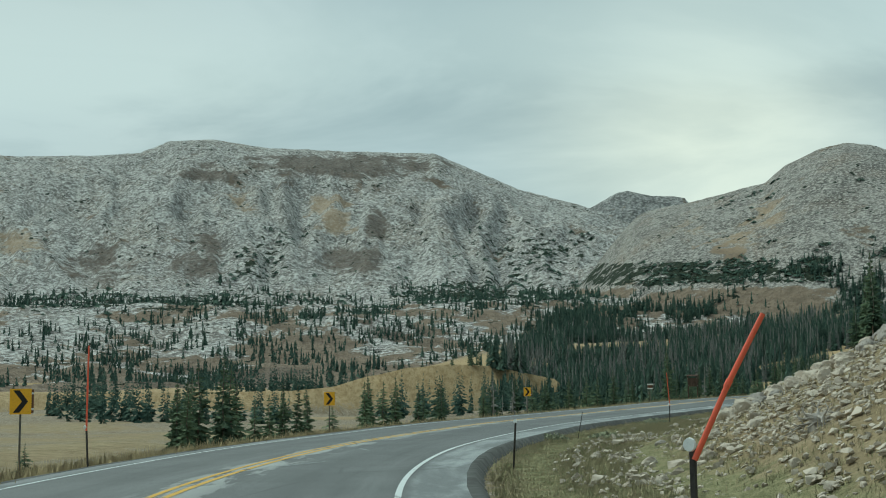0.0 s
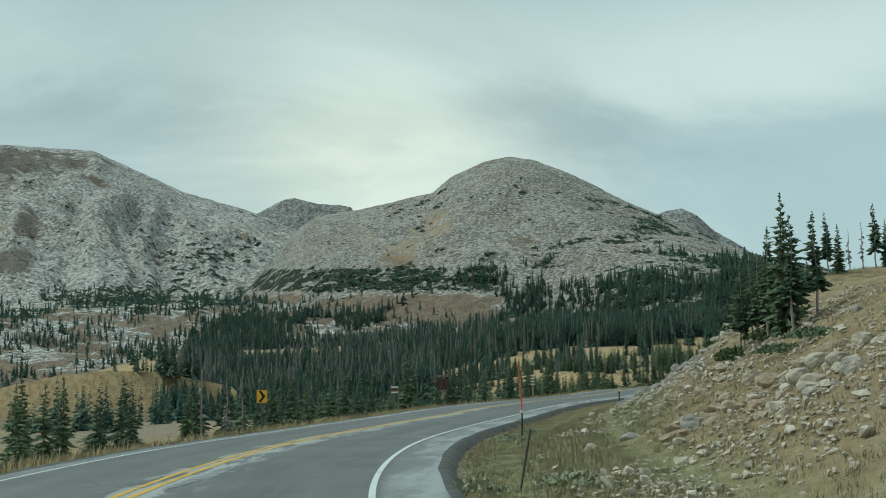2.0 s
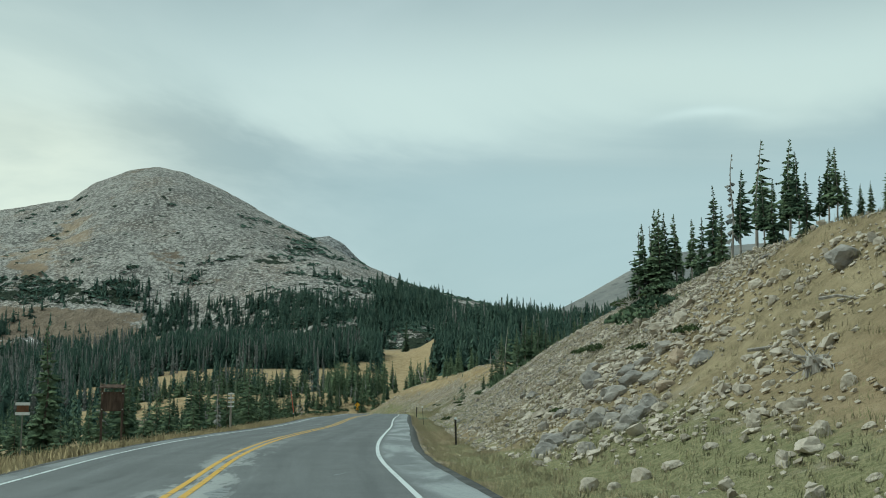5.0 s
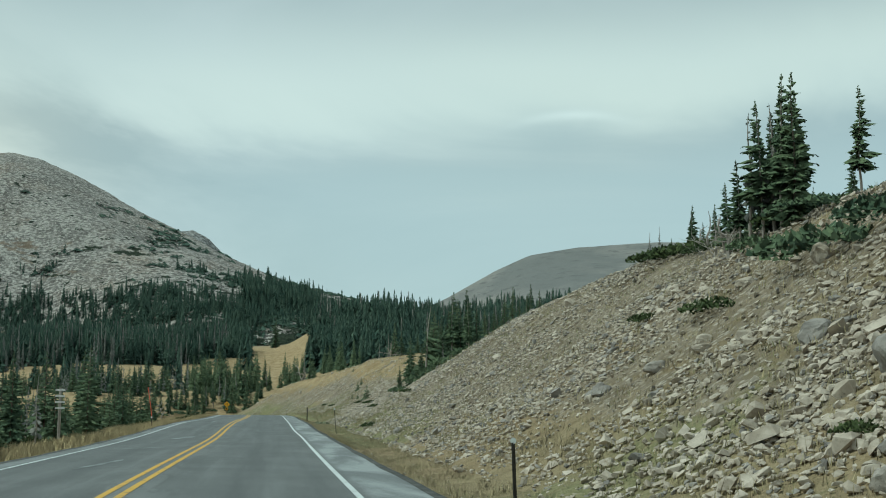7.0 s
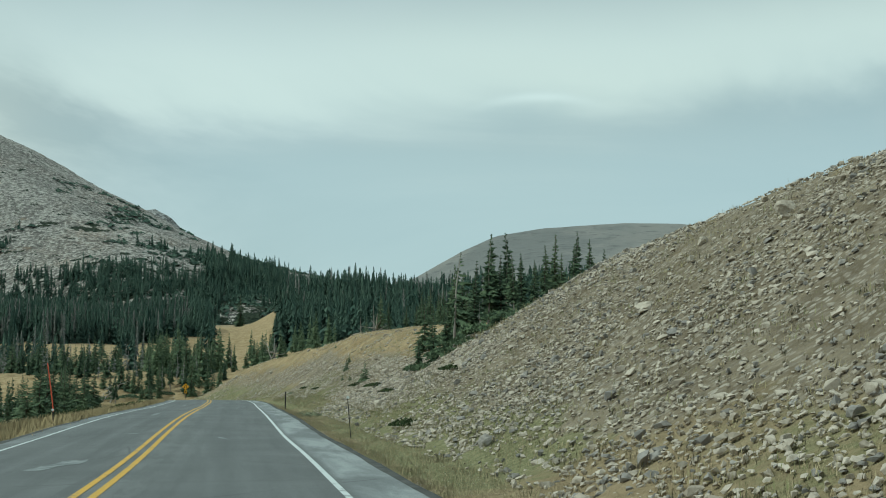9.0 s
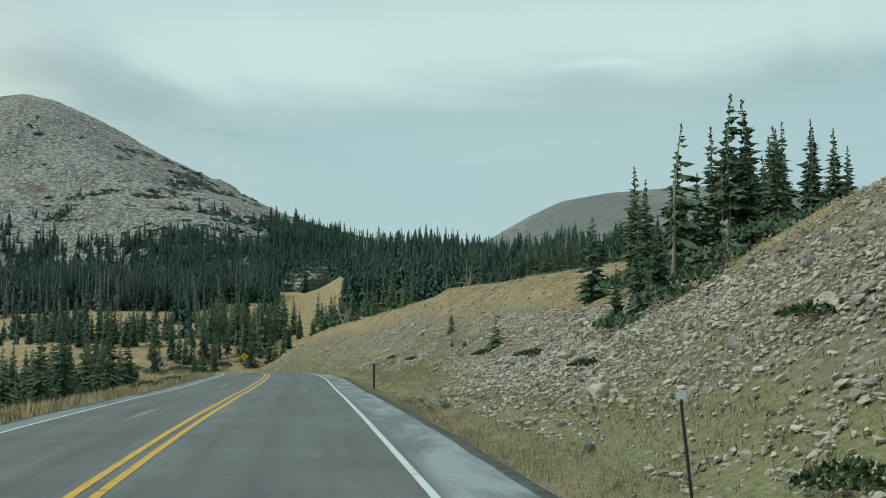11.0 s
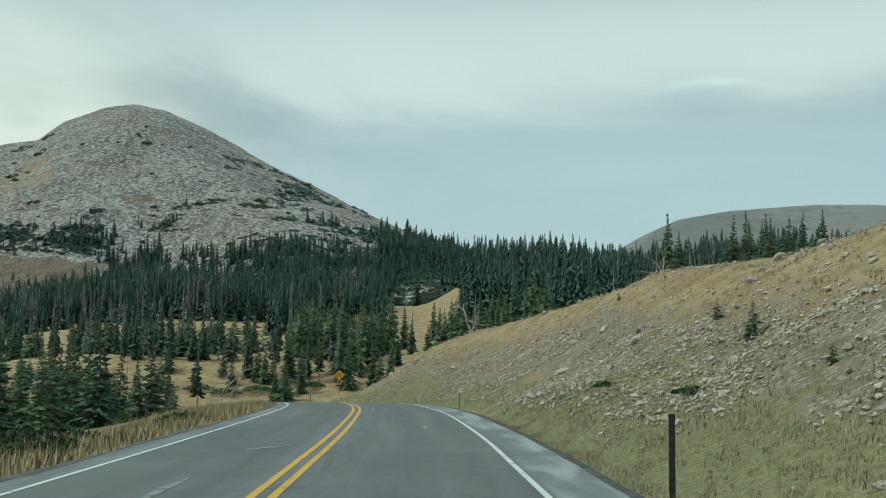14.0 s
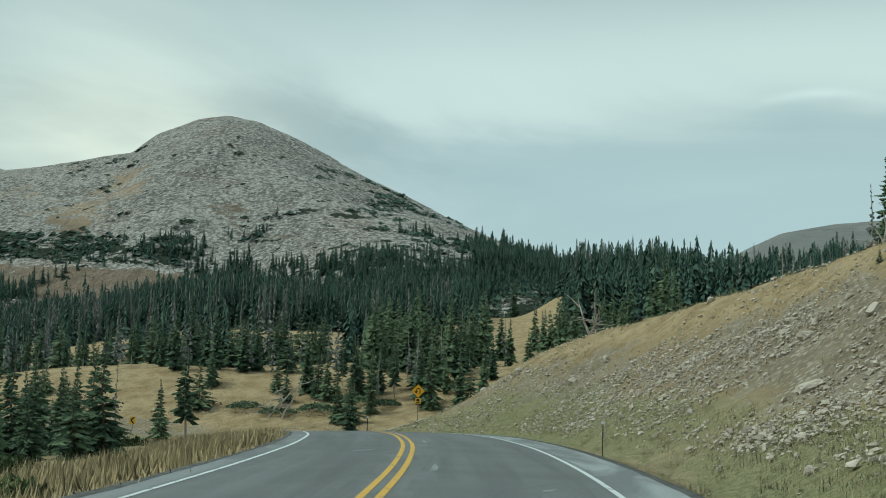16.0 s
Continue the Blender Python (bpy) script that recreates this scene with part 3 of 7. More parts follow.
def ground_z(x, y):
    x, y = np.asarray(x, float), np.asarray(y, float)
    shape = x.shape
    x, y = x.ravel(), y.ravel()
    s, o, zr = road_frame(x, y)
    f = far_ground(x, y)
    # right-hand cut slope
    bumpy = fbm(x, y, 14, 4, 11) * 0.55 + fbm(x, y, 3.5, 3, 5) * 0.22
    grad = 0.52 + 0.06 * np.sin(s / 23.0)
    start = np.interp(y, [38, 56, 80, 100, 135, 160, 215, 255], [7.6, 7.4, 5.9, 5.7, 5.8, 4.8, 4.6, 4.1]) + 0.5 * np.sin(s / 17.0 + 1.0)
    up = np.maximum(o - start, 0)
    top = 11.5 + 1.4 * np.sin(s / 31.0)
    hill = np.where(up < top, grad * up, grad * top + 0.16 * (up - top))
    crown = np.interp(y, [60, 85, 97, 115, 135, 155, 165, 187, 205, 225, 253, 285, 295], [0, 1.2, 1.8, 1.5, 1.2, 1.5, 1.35, 0.4, 0.5, 0.9, 1.4, 0.8, 0])
    hill = hill + crown * sstep(3, 11.5, up) + bumpy * sstep(0.5, 5, up)
    ditch = -0.2 - 0.16 * sstep(R_RIGHT, R_RIGHT + 1.5, o) + 0.12 * sstep(4.2, 5.2, o)
    right = zr + ditch + hill
    hill_end = sstep(282, 298, y) * sstep(-78, -91, x)
    right = right - hill * hill_end * 0.9
    w = np.maximum(sstep(34, 95, o), sstep(305, 330, y) * 0.8)
    right = right * (1 - w) + np.maximum(f, 0) * w
    # left-hand fill
    lo = -o + R_LEFT
    left = zr - 0.12 - 0.2 * sstep(0, 1.8, lo) - np.clip(lo - 1.5, 0, 40) * 0.14 + fbm(x, y, 12, 4, 21) * 0.5 * sstep(1.5, 9, lo)
    w = sstep(12, 60, lo)
    left = left * (1 - w) + f * w
    z = np.where(o > 0, right, left)
    under = (o < R_RIGHT + 0.4) & (o > R_LEFT - 0.4)
    z = np.where(under, zr - 0.24, z)
    return z.reshape(shape)


def gz(x, y):
    return float(ground_z(np.array([x]), np.array([y]))[0])


# ---------------------------------------------------------------- ground sheet
def axis_nodes(lo, f0, f1, hi, fine, grow, most):
    a = list(np.arange(f0, f1, fine))
    d, v = fine, f1
    while v < hi:
        a.append(v)
        d = min(d * grow, most if v < f1 + 1200 else 200)
        v += d
    a.append(hi)
    d, v = fine, f0
    while v > lo:
        d = min(d * grow, most if v > f0 - 1500 else 200)
        v -= d
        a.append(v)
    return np.unique(np.array(a))


def build_ground():
    gx = axis_nodes(-4500, -112, 8, 4500, 0.95, 1.085, 30)
    gy = axis_nodes(-1500, -25, 330, 4600, 1.1, 1.085, 30)
    X, Y = np.meshgrid(gx, gy)
    Z = ground_z(X, Y)
    ny, nx = X.shape
    idx = np.arange(nx * ny).reshape(ny, nx)
    faces = np.stack([idx[:-1, :-1], idx[:-1, 1:], idx[1:, 1:], idx[1:, :-1]], -1).reshape(-1, 4)
    me = mesh_of("ground", np.stack([X, Y, Z], -1).reshape(-1, 3), faces, M_GROUND, smooth=True)
    x, y = X.ravel(), Y.ravel()
    s, o, zr = road_frame(x, y)
    th, r = polar(x, y)
    rocky = sstep(5.5, 8.5, o) * (1 - sstep(15, 22, o)) * 0.75
    band = np.interp(y, [0, 58, 86, 142, 188, 220, 245, 300], [0.38, 0.3, 0.42, 0.72, 0.66, 0.55, 0.58, 0.55])
    rocky = rocky * band / 0.75 * (1 - 0.75 * sstep(165, 185, y) * sstep(11, 14, o)) + fbm(x, y, 9, 3, 31) * 0.22
    rocky = np.maximum(rocky, (o < -9) * sstep(150, 110, y) * (0.42 + fbm(x, y, 7, 3, 33) * 0.4))
    rocky = np.maximum(rocky, (o < -9) * sstep(27, 33, th) * sstep(80, 150, r) * (0.62 + fbm(x, y, 30, 4, 37) * 0.5))
    near_edge = sstep(R_RIGHT + 0.7, R_RIGHT + 0.2, o) * (o > 0) + sstep(R_LEFT - 1.0, R_LEFT - 0.4, o) * (o < 0)
    rocky = np.maximum(rocky, near_edge * 0.8)
    rocky = np.maximum(rocky, sstep(500, 800, r) * 0.65)
    green = sstep(2.9, 3.8, o) * (1 - sstep(7.5, 11, o)) * 1.0 * sstep(-0.4, 0.2, fbm(x, y, 16, 3, 41))
    green = np.maximum(green, (o < -6.5) * (o > -30) * 0.5 * sstep(0.0, 0.5, fbm(x, y, 20, 3, 43)))
    green = np.maximum(green, sstep(3.6, 4.6, o) * (1 - sstep(5.8, 8.0, o)) * sstep(140, 155, y) * sstep(215, 200, y) * 0.65)
    rocky = np.maximum(rocky, sstep(6.0, 7.2, o) * (1 - sstep(11.2, 12.6, o)) * sstep(156, 164, y) * sstep(218, 208, y) * (0.75 + fbm(x, y, 6, 3, 31) * 0.3))
    green = np.maximum(green, sstep(2.9, 3.4, o) * (1 - sstep(7.0, 9.0, o)) * sstep(85, 70, y) * (0.75 + 0.5 * fbm(x, y, 9, 3, 47)))
    green = np.maximum(green, sstep(3.2, 4.0, o) * (1 - sstep(6.5, 8.5, o)) * sstep(214, 226, y) * (0.7 + 0.5 * fbm(x, y, 9, 3, 49)))
    rocky = rocky * (1 - 0.55 * sstep(8.5, 11, o) * sstep(56, 64, y) * sstep(104, 94, y))
    point_attr(me, "rocky", np.clip(rocky, 0, 1))
    point_attr(me, "green", np.clip(green, 0, 1))
    gold = sstep(9.5, 13, o) * sstep(165, 185, y) + (o < -9) * 0.5 * sstep(130, 180, y) + sstep(240, 330, r) * 0.6 * sstep(40, 30, th)
    point_attr(me, "gold", np.clip(gold, 0, 1))
    ob = new("ground", me)
    tagged(ob, "dry alpine meadow and stony slopes beside the road", "ground", kind="structure")


build_ground()


# ---------------------------------------------------------------- mountains
def mountain(name, anchor, ths, rs, height, mat, label, streaks=30.0, shrub=None, stain=None):
    """A massif on a fan of bearings and distances round an anchor."""
    TH, R = np.meshgrid(ths, rs)
    X = anchor[0] - np.sin(np.radians(TH)) * R
    Y = anchor[1] + np.cos(np.radians(TH)) * R
    Z = height(TH, R, X, Y)
    nr, nt = TH.shape
    idx = np.arange(nr * nt).reshape(nr, nt)
    faces = np.stack([idx[:-1, :-1], idx[1:, :-1], idx[1:, 1:], idx[:-1, 1:]], -1).reshape(-1, 4)
    me = mesh_of(name, np.stack([X, Y, Z], -1).reshape(-1, 3), faces, mat, smooth=True)
    point_attr(me, "shrub", shrub(TH, R, Z) if shrub is not None else np.zeros(TH.size))
    EL = np.degrees(np.arctan2(Z, R))
    point_attr(me, "tan_stain", stain(TH, EL)[0] if stain else np.zeros(TH.size))
    point_attr(me, "brown_stain", stain(TH, EL)[1] if stain else np.zeros(TH.size))
    point_attr(me, "meadow", stain(TH, EL)[2] if stain else np.zeros(TH.size))
    point_attr(me, "streak", 0.5 + 0.5 * fbm(TH * streaks, R * 0.012, 8.0, 4, 7).ravel())
    return tagged(new(name, me), label, "mountain", kind="structure")


def tan(d):
    return np.tan(np.radians(d))


CONE_AT = (-30.7, 37.6)


def blob(TH, EL, a, e, wa, we, amp):
    return amp * np.exp(-((TH - a) / wa) ** 2 - ((EL - e) / we) ** 2)


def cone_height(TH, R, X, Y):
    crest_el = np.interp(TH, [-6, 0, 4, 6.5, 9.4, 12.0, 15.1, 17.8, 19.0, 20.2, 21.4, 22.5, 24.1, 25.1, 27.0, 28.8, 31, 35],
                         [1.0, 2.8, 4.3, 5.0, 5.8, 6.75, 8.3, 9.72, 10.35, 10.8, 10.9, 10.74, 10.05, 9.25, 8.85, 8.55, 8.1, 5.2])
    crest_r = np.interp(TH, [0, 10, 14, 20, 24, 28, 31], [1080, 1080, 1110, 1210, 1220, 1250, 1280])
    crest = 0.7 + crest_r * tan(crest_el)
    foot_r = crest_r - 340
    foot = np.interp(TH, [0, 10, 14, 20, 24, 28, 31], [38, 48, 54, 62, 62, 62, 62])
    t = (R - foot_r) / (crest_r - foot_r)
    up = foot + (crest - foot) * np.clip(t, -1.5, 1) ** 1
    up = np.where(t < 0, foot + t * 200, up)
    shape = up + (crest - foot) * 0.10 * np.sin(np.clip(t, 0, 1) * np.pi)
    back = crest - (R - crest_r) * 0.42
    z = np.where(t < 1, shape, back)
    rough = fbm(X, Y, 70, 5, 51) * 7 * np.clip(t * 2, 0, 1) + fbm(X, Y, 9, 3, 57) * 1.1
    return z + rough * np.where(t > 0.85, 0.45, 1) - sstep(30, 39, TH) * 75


def cone_shrub(TH, R, Z):
    EL = np.degrees(np.arctan2(Z, R))
    band = sstep(5.95, 5.75, EL) * sstep(4.5, 4.9, EL) * sstep(21.7, 22.1, TH) * 0.62
    clumps = (blob(TH, EL, 22.2, 6.5, 0.45, 0.3, 0.5) + blob(TH, EL, 21.5, 7.0, 0.35, 0.25, 0.45) + blob(TH, EL, 17.4, 8.7, 0.9, 0.4, 0.42) + blob(TH, EL, 18.8, 7.8, 0.8, 0.2, 0.4)
              + blob(TH, EL, 17.9, 6.9, 0.8, 0.3, 0.4) + blob(TH, EL, 16.3, 6.9, 0.9, 0.3, 0.42) + blob(TH, EL, 14.6, 7.6, 0.8, 0.4, 0.42) + blob(TH, EL, 19.4, 5.7, 0.9, 0.25, 0.5))
    flank = sstep(19.0, 14.5, TH) * sstep(9.6, 7.8, EL) * 0.16 + sstep(19.6, 17.5, TH) * sstep(6.4, 5.8, EL) * 0.17 + sstep(13.0, 11.0, TH) * sstep(6.6, 6.0, EL) * 0.05
    foot = sstep(5.2, 4.8, EL) * sstep(21.5, 20.5, TH) * 0.12
    return np.clip(-0.12 + 1.35 * band + 1.25 * clumps + 1.5 * flank + 1.4 * foot, -0.12, 0.75) - sstep(9.3, 9.9, EL) * 0.3


def cone_stain(TH, EL):
    """Tan meadow runs up to the foot of the talus."""
    meadow = sstep(4.75, 4.4, EL) * 0.8 * sstep(20.5, 22.5, TH) + np.exp(-((TH - 27) / 3.0) ** 2 - ((EL - 6.2) / 0.7) ** 2) * 0.3
    tanned = blob(TH, EL, 26.0, 7.0, 1.6, 1.1, 0.5) + blob(TH, EL, 28.5, 7.2, 1.2, 0.7, 0.45)
    tanned = tanned + blob(TH, EL, 25.0, 8.1, 1.3, 0.8, 0.35)
    return tanned.ravel(), np.zeros(TH.size), meadow.ravel()


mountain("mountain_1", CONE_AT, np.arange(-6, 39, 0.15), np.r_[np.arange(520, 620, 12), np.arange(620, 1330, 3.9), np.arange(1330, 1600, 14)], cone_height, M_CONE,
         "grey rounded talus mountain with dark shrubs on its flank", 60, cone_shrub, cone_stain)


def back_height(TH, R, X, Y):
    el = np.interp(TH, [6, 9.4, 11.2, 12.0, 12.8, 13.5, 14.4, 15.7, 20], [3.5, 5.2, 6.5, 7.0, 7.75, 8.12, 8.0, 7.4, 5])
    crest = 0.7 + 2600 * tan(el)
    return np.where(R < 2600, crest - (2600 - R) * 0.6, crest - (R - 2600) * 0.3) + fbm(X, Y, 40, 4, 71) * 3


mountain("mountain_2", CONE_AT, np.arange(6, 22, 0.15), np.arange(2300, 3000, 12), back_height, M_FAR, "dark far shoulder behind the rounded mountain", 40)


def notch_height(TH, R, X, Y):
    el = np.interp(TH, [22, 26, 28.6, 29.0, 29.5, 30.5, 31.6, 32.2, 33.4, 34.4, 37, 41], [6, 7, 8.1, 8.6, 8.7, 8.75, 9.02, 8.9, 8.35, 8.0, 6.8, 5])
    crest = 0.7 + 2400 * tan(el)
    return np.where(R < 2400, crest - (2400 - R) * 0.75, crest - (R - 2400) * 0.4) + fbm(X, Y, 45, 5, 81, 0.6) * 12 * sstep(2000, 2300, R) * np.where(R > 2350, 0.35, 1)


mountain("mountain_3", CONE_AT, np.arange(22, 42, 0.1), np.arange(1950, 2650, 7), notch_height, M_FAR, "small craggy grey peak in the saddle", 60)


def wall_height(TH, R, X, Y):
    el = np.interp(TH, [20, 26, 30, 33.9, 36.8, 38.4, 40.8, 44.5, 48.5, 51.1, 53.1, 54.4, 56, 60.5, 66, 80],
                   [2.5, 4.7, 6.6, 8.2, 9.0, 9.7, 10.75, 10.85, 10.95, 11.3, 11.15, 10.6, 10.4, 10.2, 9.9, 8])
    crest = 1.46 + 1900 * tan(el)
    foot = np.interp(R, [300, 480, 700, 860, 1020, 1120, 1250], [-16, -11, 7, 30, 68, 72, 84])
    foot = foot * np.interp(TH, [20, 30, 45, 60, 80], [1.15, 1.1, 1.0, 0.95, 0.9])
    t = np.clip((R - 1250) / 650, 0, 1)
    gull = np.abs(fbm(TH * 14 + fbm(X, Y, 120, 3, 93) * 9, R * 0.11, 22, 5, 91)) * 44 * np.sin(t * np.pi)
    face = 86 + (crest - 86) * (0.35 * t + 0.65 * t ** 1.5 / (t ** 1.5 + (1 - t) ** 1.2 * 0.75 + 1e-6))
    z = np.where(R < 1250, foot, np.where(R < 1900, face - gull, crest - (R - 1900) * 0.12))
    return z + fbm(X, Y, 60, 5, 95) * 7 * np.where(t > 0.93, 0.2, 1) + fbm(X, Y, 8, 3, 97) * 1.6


def wall_shrub(TH, R, Z):
    EL = np.degrees(np.arctan2(Z, R))
    low = sstep(4.4, 3.6, EL) * 0.14
    line = np.exp(-((EL - 4.15) / 0.3) ** 2) * 0.28
    left = blob(TH, EL, 49.4, 5.4, 2.2, 1.1, 0.36) + blob(TH, EL, 48.0, 6.8, 1.8, 1.1, 0.28) + blob(TH, EL, 54.5, 3.9, 5.0, 0.6, 0.3)
    right = blob(TH, EL, 39.8, 4.5, 2.8, 0.6, 0.42) + blob(TH, EL, 38.0, 6.0, 3.2, 1.2, 0.3) + blob(TH, EL, 34.6, 6.3, 3.0, 0.8, 0.32) + blob(TH, EL, 34.0, 4.6, 4.0, 0.6, 0.25)
    return np.clip(-0.08 + low + line + 1.3 * left + 1.3 * right, -0.08, 0.62) - sstep(7.8, 8.6, EL) * 0.3


def wall_stain(TH, EL):
    """Where the rock face is stained tan, and where brown earth shows."""
    tanned = blob(TH, EL, 45.3, 7.7, 0.9, 0.8, 1.0) + blob(TH, EL, 46.2, 8.5, 0.8, 0.6, 0.8) + blob(TH, EL, 59.5, 6.6, 1.5, 0.9, 0.7) + blob(TH, EL, 50, 8.5, 1.5, 0.7, 0.4)
    brown = (blob(TH, EL, 45.3, 6.1, 0.8, 0.6, 0.9) + blob(TH, EL, 43.6, 7.2, 0.55, 1.3, 0.9) + blob(TH, EL, 44.2, 5.6, 0.7, 0.8, 0.9) + blob(TH, EL, 51.2, 6.2, 0.6, 1.0, 0.9) + blob(TH, EL, 52.5, 5.6, 1.2, 0.6, 0.8)
             + blob(TH, EL, 56.2, 5.6, 1.6, 0.7, 0.9) + blob(TH, EL, 44.0, 10.15, 3.6, 0.55, 0.85) + blob(TH, EL, 51.5, 9.7, 1.6, 0.3, 0.7) + blob(TH, EL, 44, 2.6, 4.0, 0.6, 0.6) + blob(TH, EL, 50.5, 0.6, 5.0, 0.6, 0.8))
    slope_top = blob(TH, EL, 47.5, 10.3, 5.0, 0.45, 0.55)
    meadow = (sstep(4.2, 3.4, EL) * 0.5 + sstep(1.9, 0.6, EL) * 0.3 + blob(TH, EL, 46.8, 1.6, 3.2, 1.1, 0.6) + blob(TH, EL, 53.5, 3.4, 2.2, 0.5, 0.35) + blob(TH, EL, 41, 3.6, 2.5, 0.4, 0.3)
              + blob(TH, EL, 33, 3.6, 4, 0.6, 0.4) - blob(TH, EL, 52, 2.4, 2.0, 0.8, 0.75) - blob(TH, EL, 57.5, 2.6, 2.5, 0.7, 0.7) - blob(TH, EL, 43.5, 2.4, 1.2, 1.2, 0.5))
    return tanned.ravel(), (brown + slope_top).ravel(), meadow.ravel()


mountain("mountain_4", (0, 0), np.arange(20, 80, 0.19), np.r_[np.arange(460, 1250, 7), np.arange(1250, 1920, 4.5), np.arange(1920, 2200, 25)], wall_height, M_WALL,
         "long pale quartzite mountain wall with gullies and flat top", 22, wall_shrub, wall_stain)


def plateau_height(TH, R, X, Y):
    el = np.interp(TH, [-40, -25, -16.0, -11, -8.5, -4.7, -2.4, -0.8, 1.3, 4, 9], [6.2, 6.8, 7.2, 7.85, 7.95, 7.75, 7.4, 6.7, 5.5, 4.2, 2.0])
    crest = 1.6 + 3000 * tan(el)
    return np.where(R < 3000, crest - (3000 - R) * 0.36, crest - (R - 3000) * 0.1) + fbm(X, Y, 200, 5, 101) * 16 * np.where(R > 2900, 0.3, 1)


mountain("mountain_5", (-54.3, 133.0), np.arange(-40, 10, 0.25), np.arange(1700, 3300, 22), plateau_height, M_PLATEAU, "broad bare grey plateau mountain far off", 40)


# ---------------------------------------------------------------- road
def strip(name, offs, lift, mat, s0=None, s1=None, label="", category="", attr=True, wob=0.0, kind="structure", drop=None):
    """A band along the road between offsets."""
    k = np.arange(len(LS))
    if s0 is not None:
        k = k[(LS >= s0) & (LS <= s1)]
    n = len(offs)
    V = np.zeros((len(k), n, 3))
    for j, o in enumerate(offs):
        oo = o + (fbm(LS[k], np.full(len(k), j * 7.7), 2.5, 3, 5 + j) * wob if wob else 0)
        V[:, j, 0] = LX[k] + LTY[k] * oo
        V[:, j, 1] = LY[k] - LTX[k] * oo
        V[:, j, 2] = LZ[k] + lift - 0.015 * abs(o + 2.05) - (drop[j] if drop else 0)
    idx = np.arange(len(k) * n).reshape(len(k), n)
    faces = np.stack([idx[:-1, :-1], idx[:-1, 1:], idx[1:, 1:], idx[1:, :-1]], -1).reshape(-1, 4)
    me = mesh_of(name, V.reshape(-1, 3), faces, mat, smooth=True)
    if attr:
        point_attr(me, "side", np.tile(np.array(offs), len(k)))
        point_attr(me, "along", np.repeat(LS[k], n))
    return tagged(new(name, me), label, category, kind=kind)


strip("road", [R_LEFT, -5.7, -5.3, -3.7, -2.05, -0.3, 1.3, 1.6, 1.8, 2.3, R_RIGHT], 0.03, M_ASPHALT, label="worn grey two-lane asphalt road", category="road")
strip("road_edge_right", [R_RIGHT - 0.1, R_RIGHT + 0.1, R_RIGHT + 0.36], 0.034, M_EDGE, label="dark crumbling asphalt edge", category="road edge", wob=0.05, drop=(0, -0.003, 0.3))
strip("road_edge_left", [R_LEFT - 0.4, R_LEFT - 0.05, R_LEFT + 0.12], 0.034, M_EDGE, label="dark crumbling asphalt edge", category="road edge", wob=0.12, drop=(0.3, -0.003, 0))
strip("edge_line_right", [1.475, 1.58], 0.036, M_WHITE, label="worn white edge line", category="road marking")
strip("edge_line_left", [-5.44, -5.345], 0.036, M_WHITE, label="worn white edge line", category="road marking")
strip("centre_line_1", [-2.28, -2.165], 0.036, M_YELLOW, label="worn yellow centre line", category="road marking")
strip("centre_line_2", [-2.015, -1.90], 0.036, M_YELLOW, label="worn yellow centre line", category="road marking")


def patch(name, s, side, length, width, mat=None, turn=0.0):
    """A ragged pale repair lying on the asphalt."""
    rng = random.Random(int(s * 31 + side * 7))
    n = 14
    x0, y0, z0 = at_road(s, side)
    tx, ty = np.interp(s, LS, LTX), np.interp(s, LS, LTY)
    vs = []
    for k in range(n):
        a = 2 * math.pi * k / n
        u = math.cos(a) * length / 2 * rng.uniform(0.6, 1.1)
        v = math.sin(a) * width / 2 * rng.uniform(0.3, 1.2)
        u, v = u * math.cos(turn) - v * math.sin(turn), u * math.sin(turn) + v * math.cos(turn)
        x, y = x0 + tx * u + ty * v, y0 + ty * u - tx * v
        vs.append((x, y, float(np.interp(s + u, LS, LZ)) + 0.0355 - 0.015 * abs(side + v + 2.05)))
    me = mesh_of(name, vs, [tuple(range(n))], mat or M_PATCH)
    return tagged(new(name, me), "pale ragged patch on the asphalt", "road patch", kind="structure")


def S(x, y):
    return s_of(x, y)


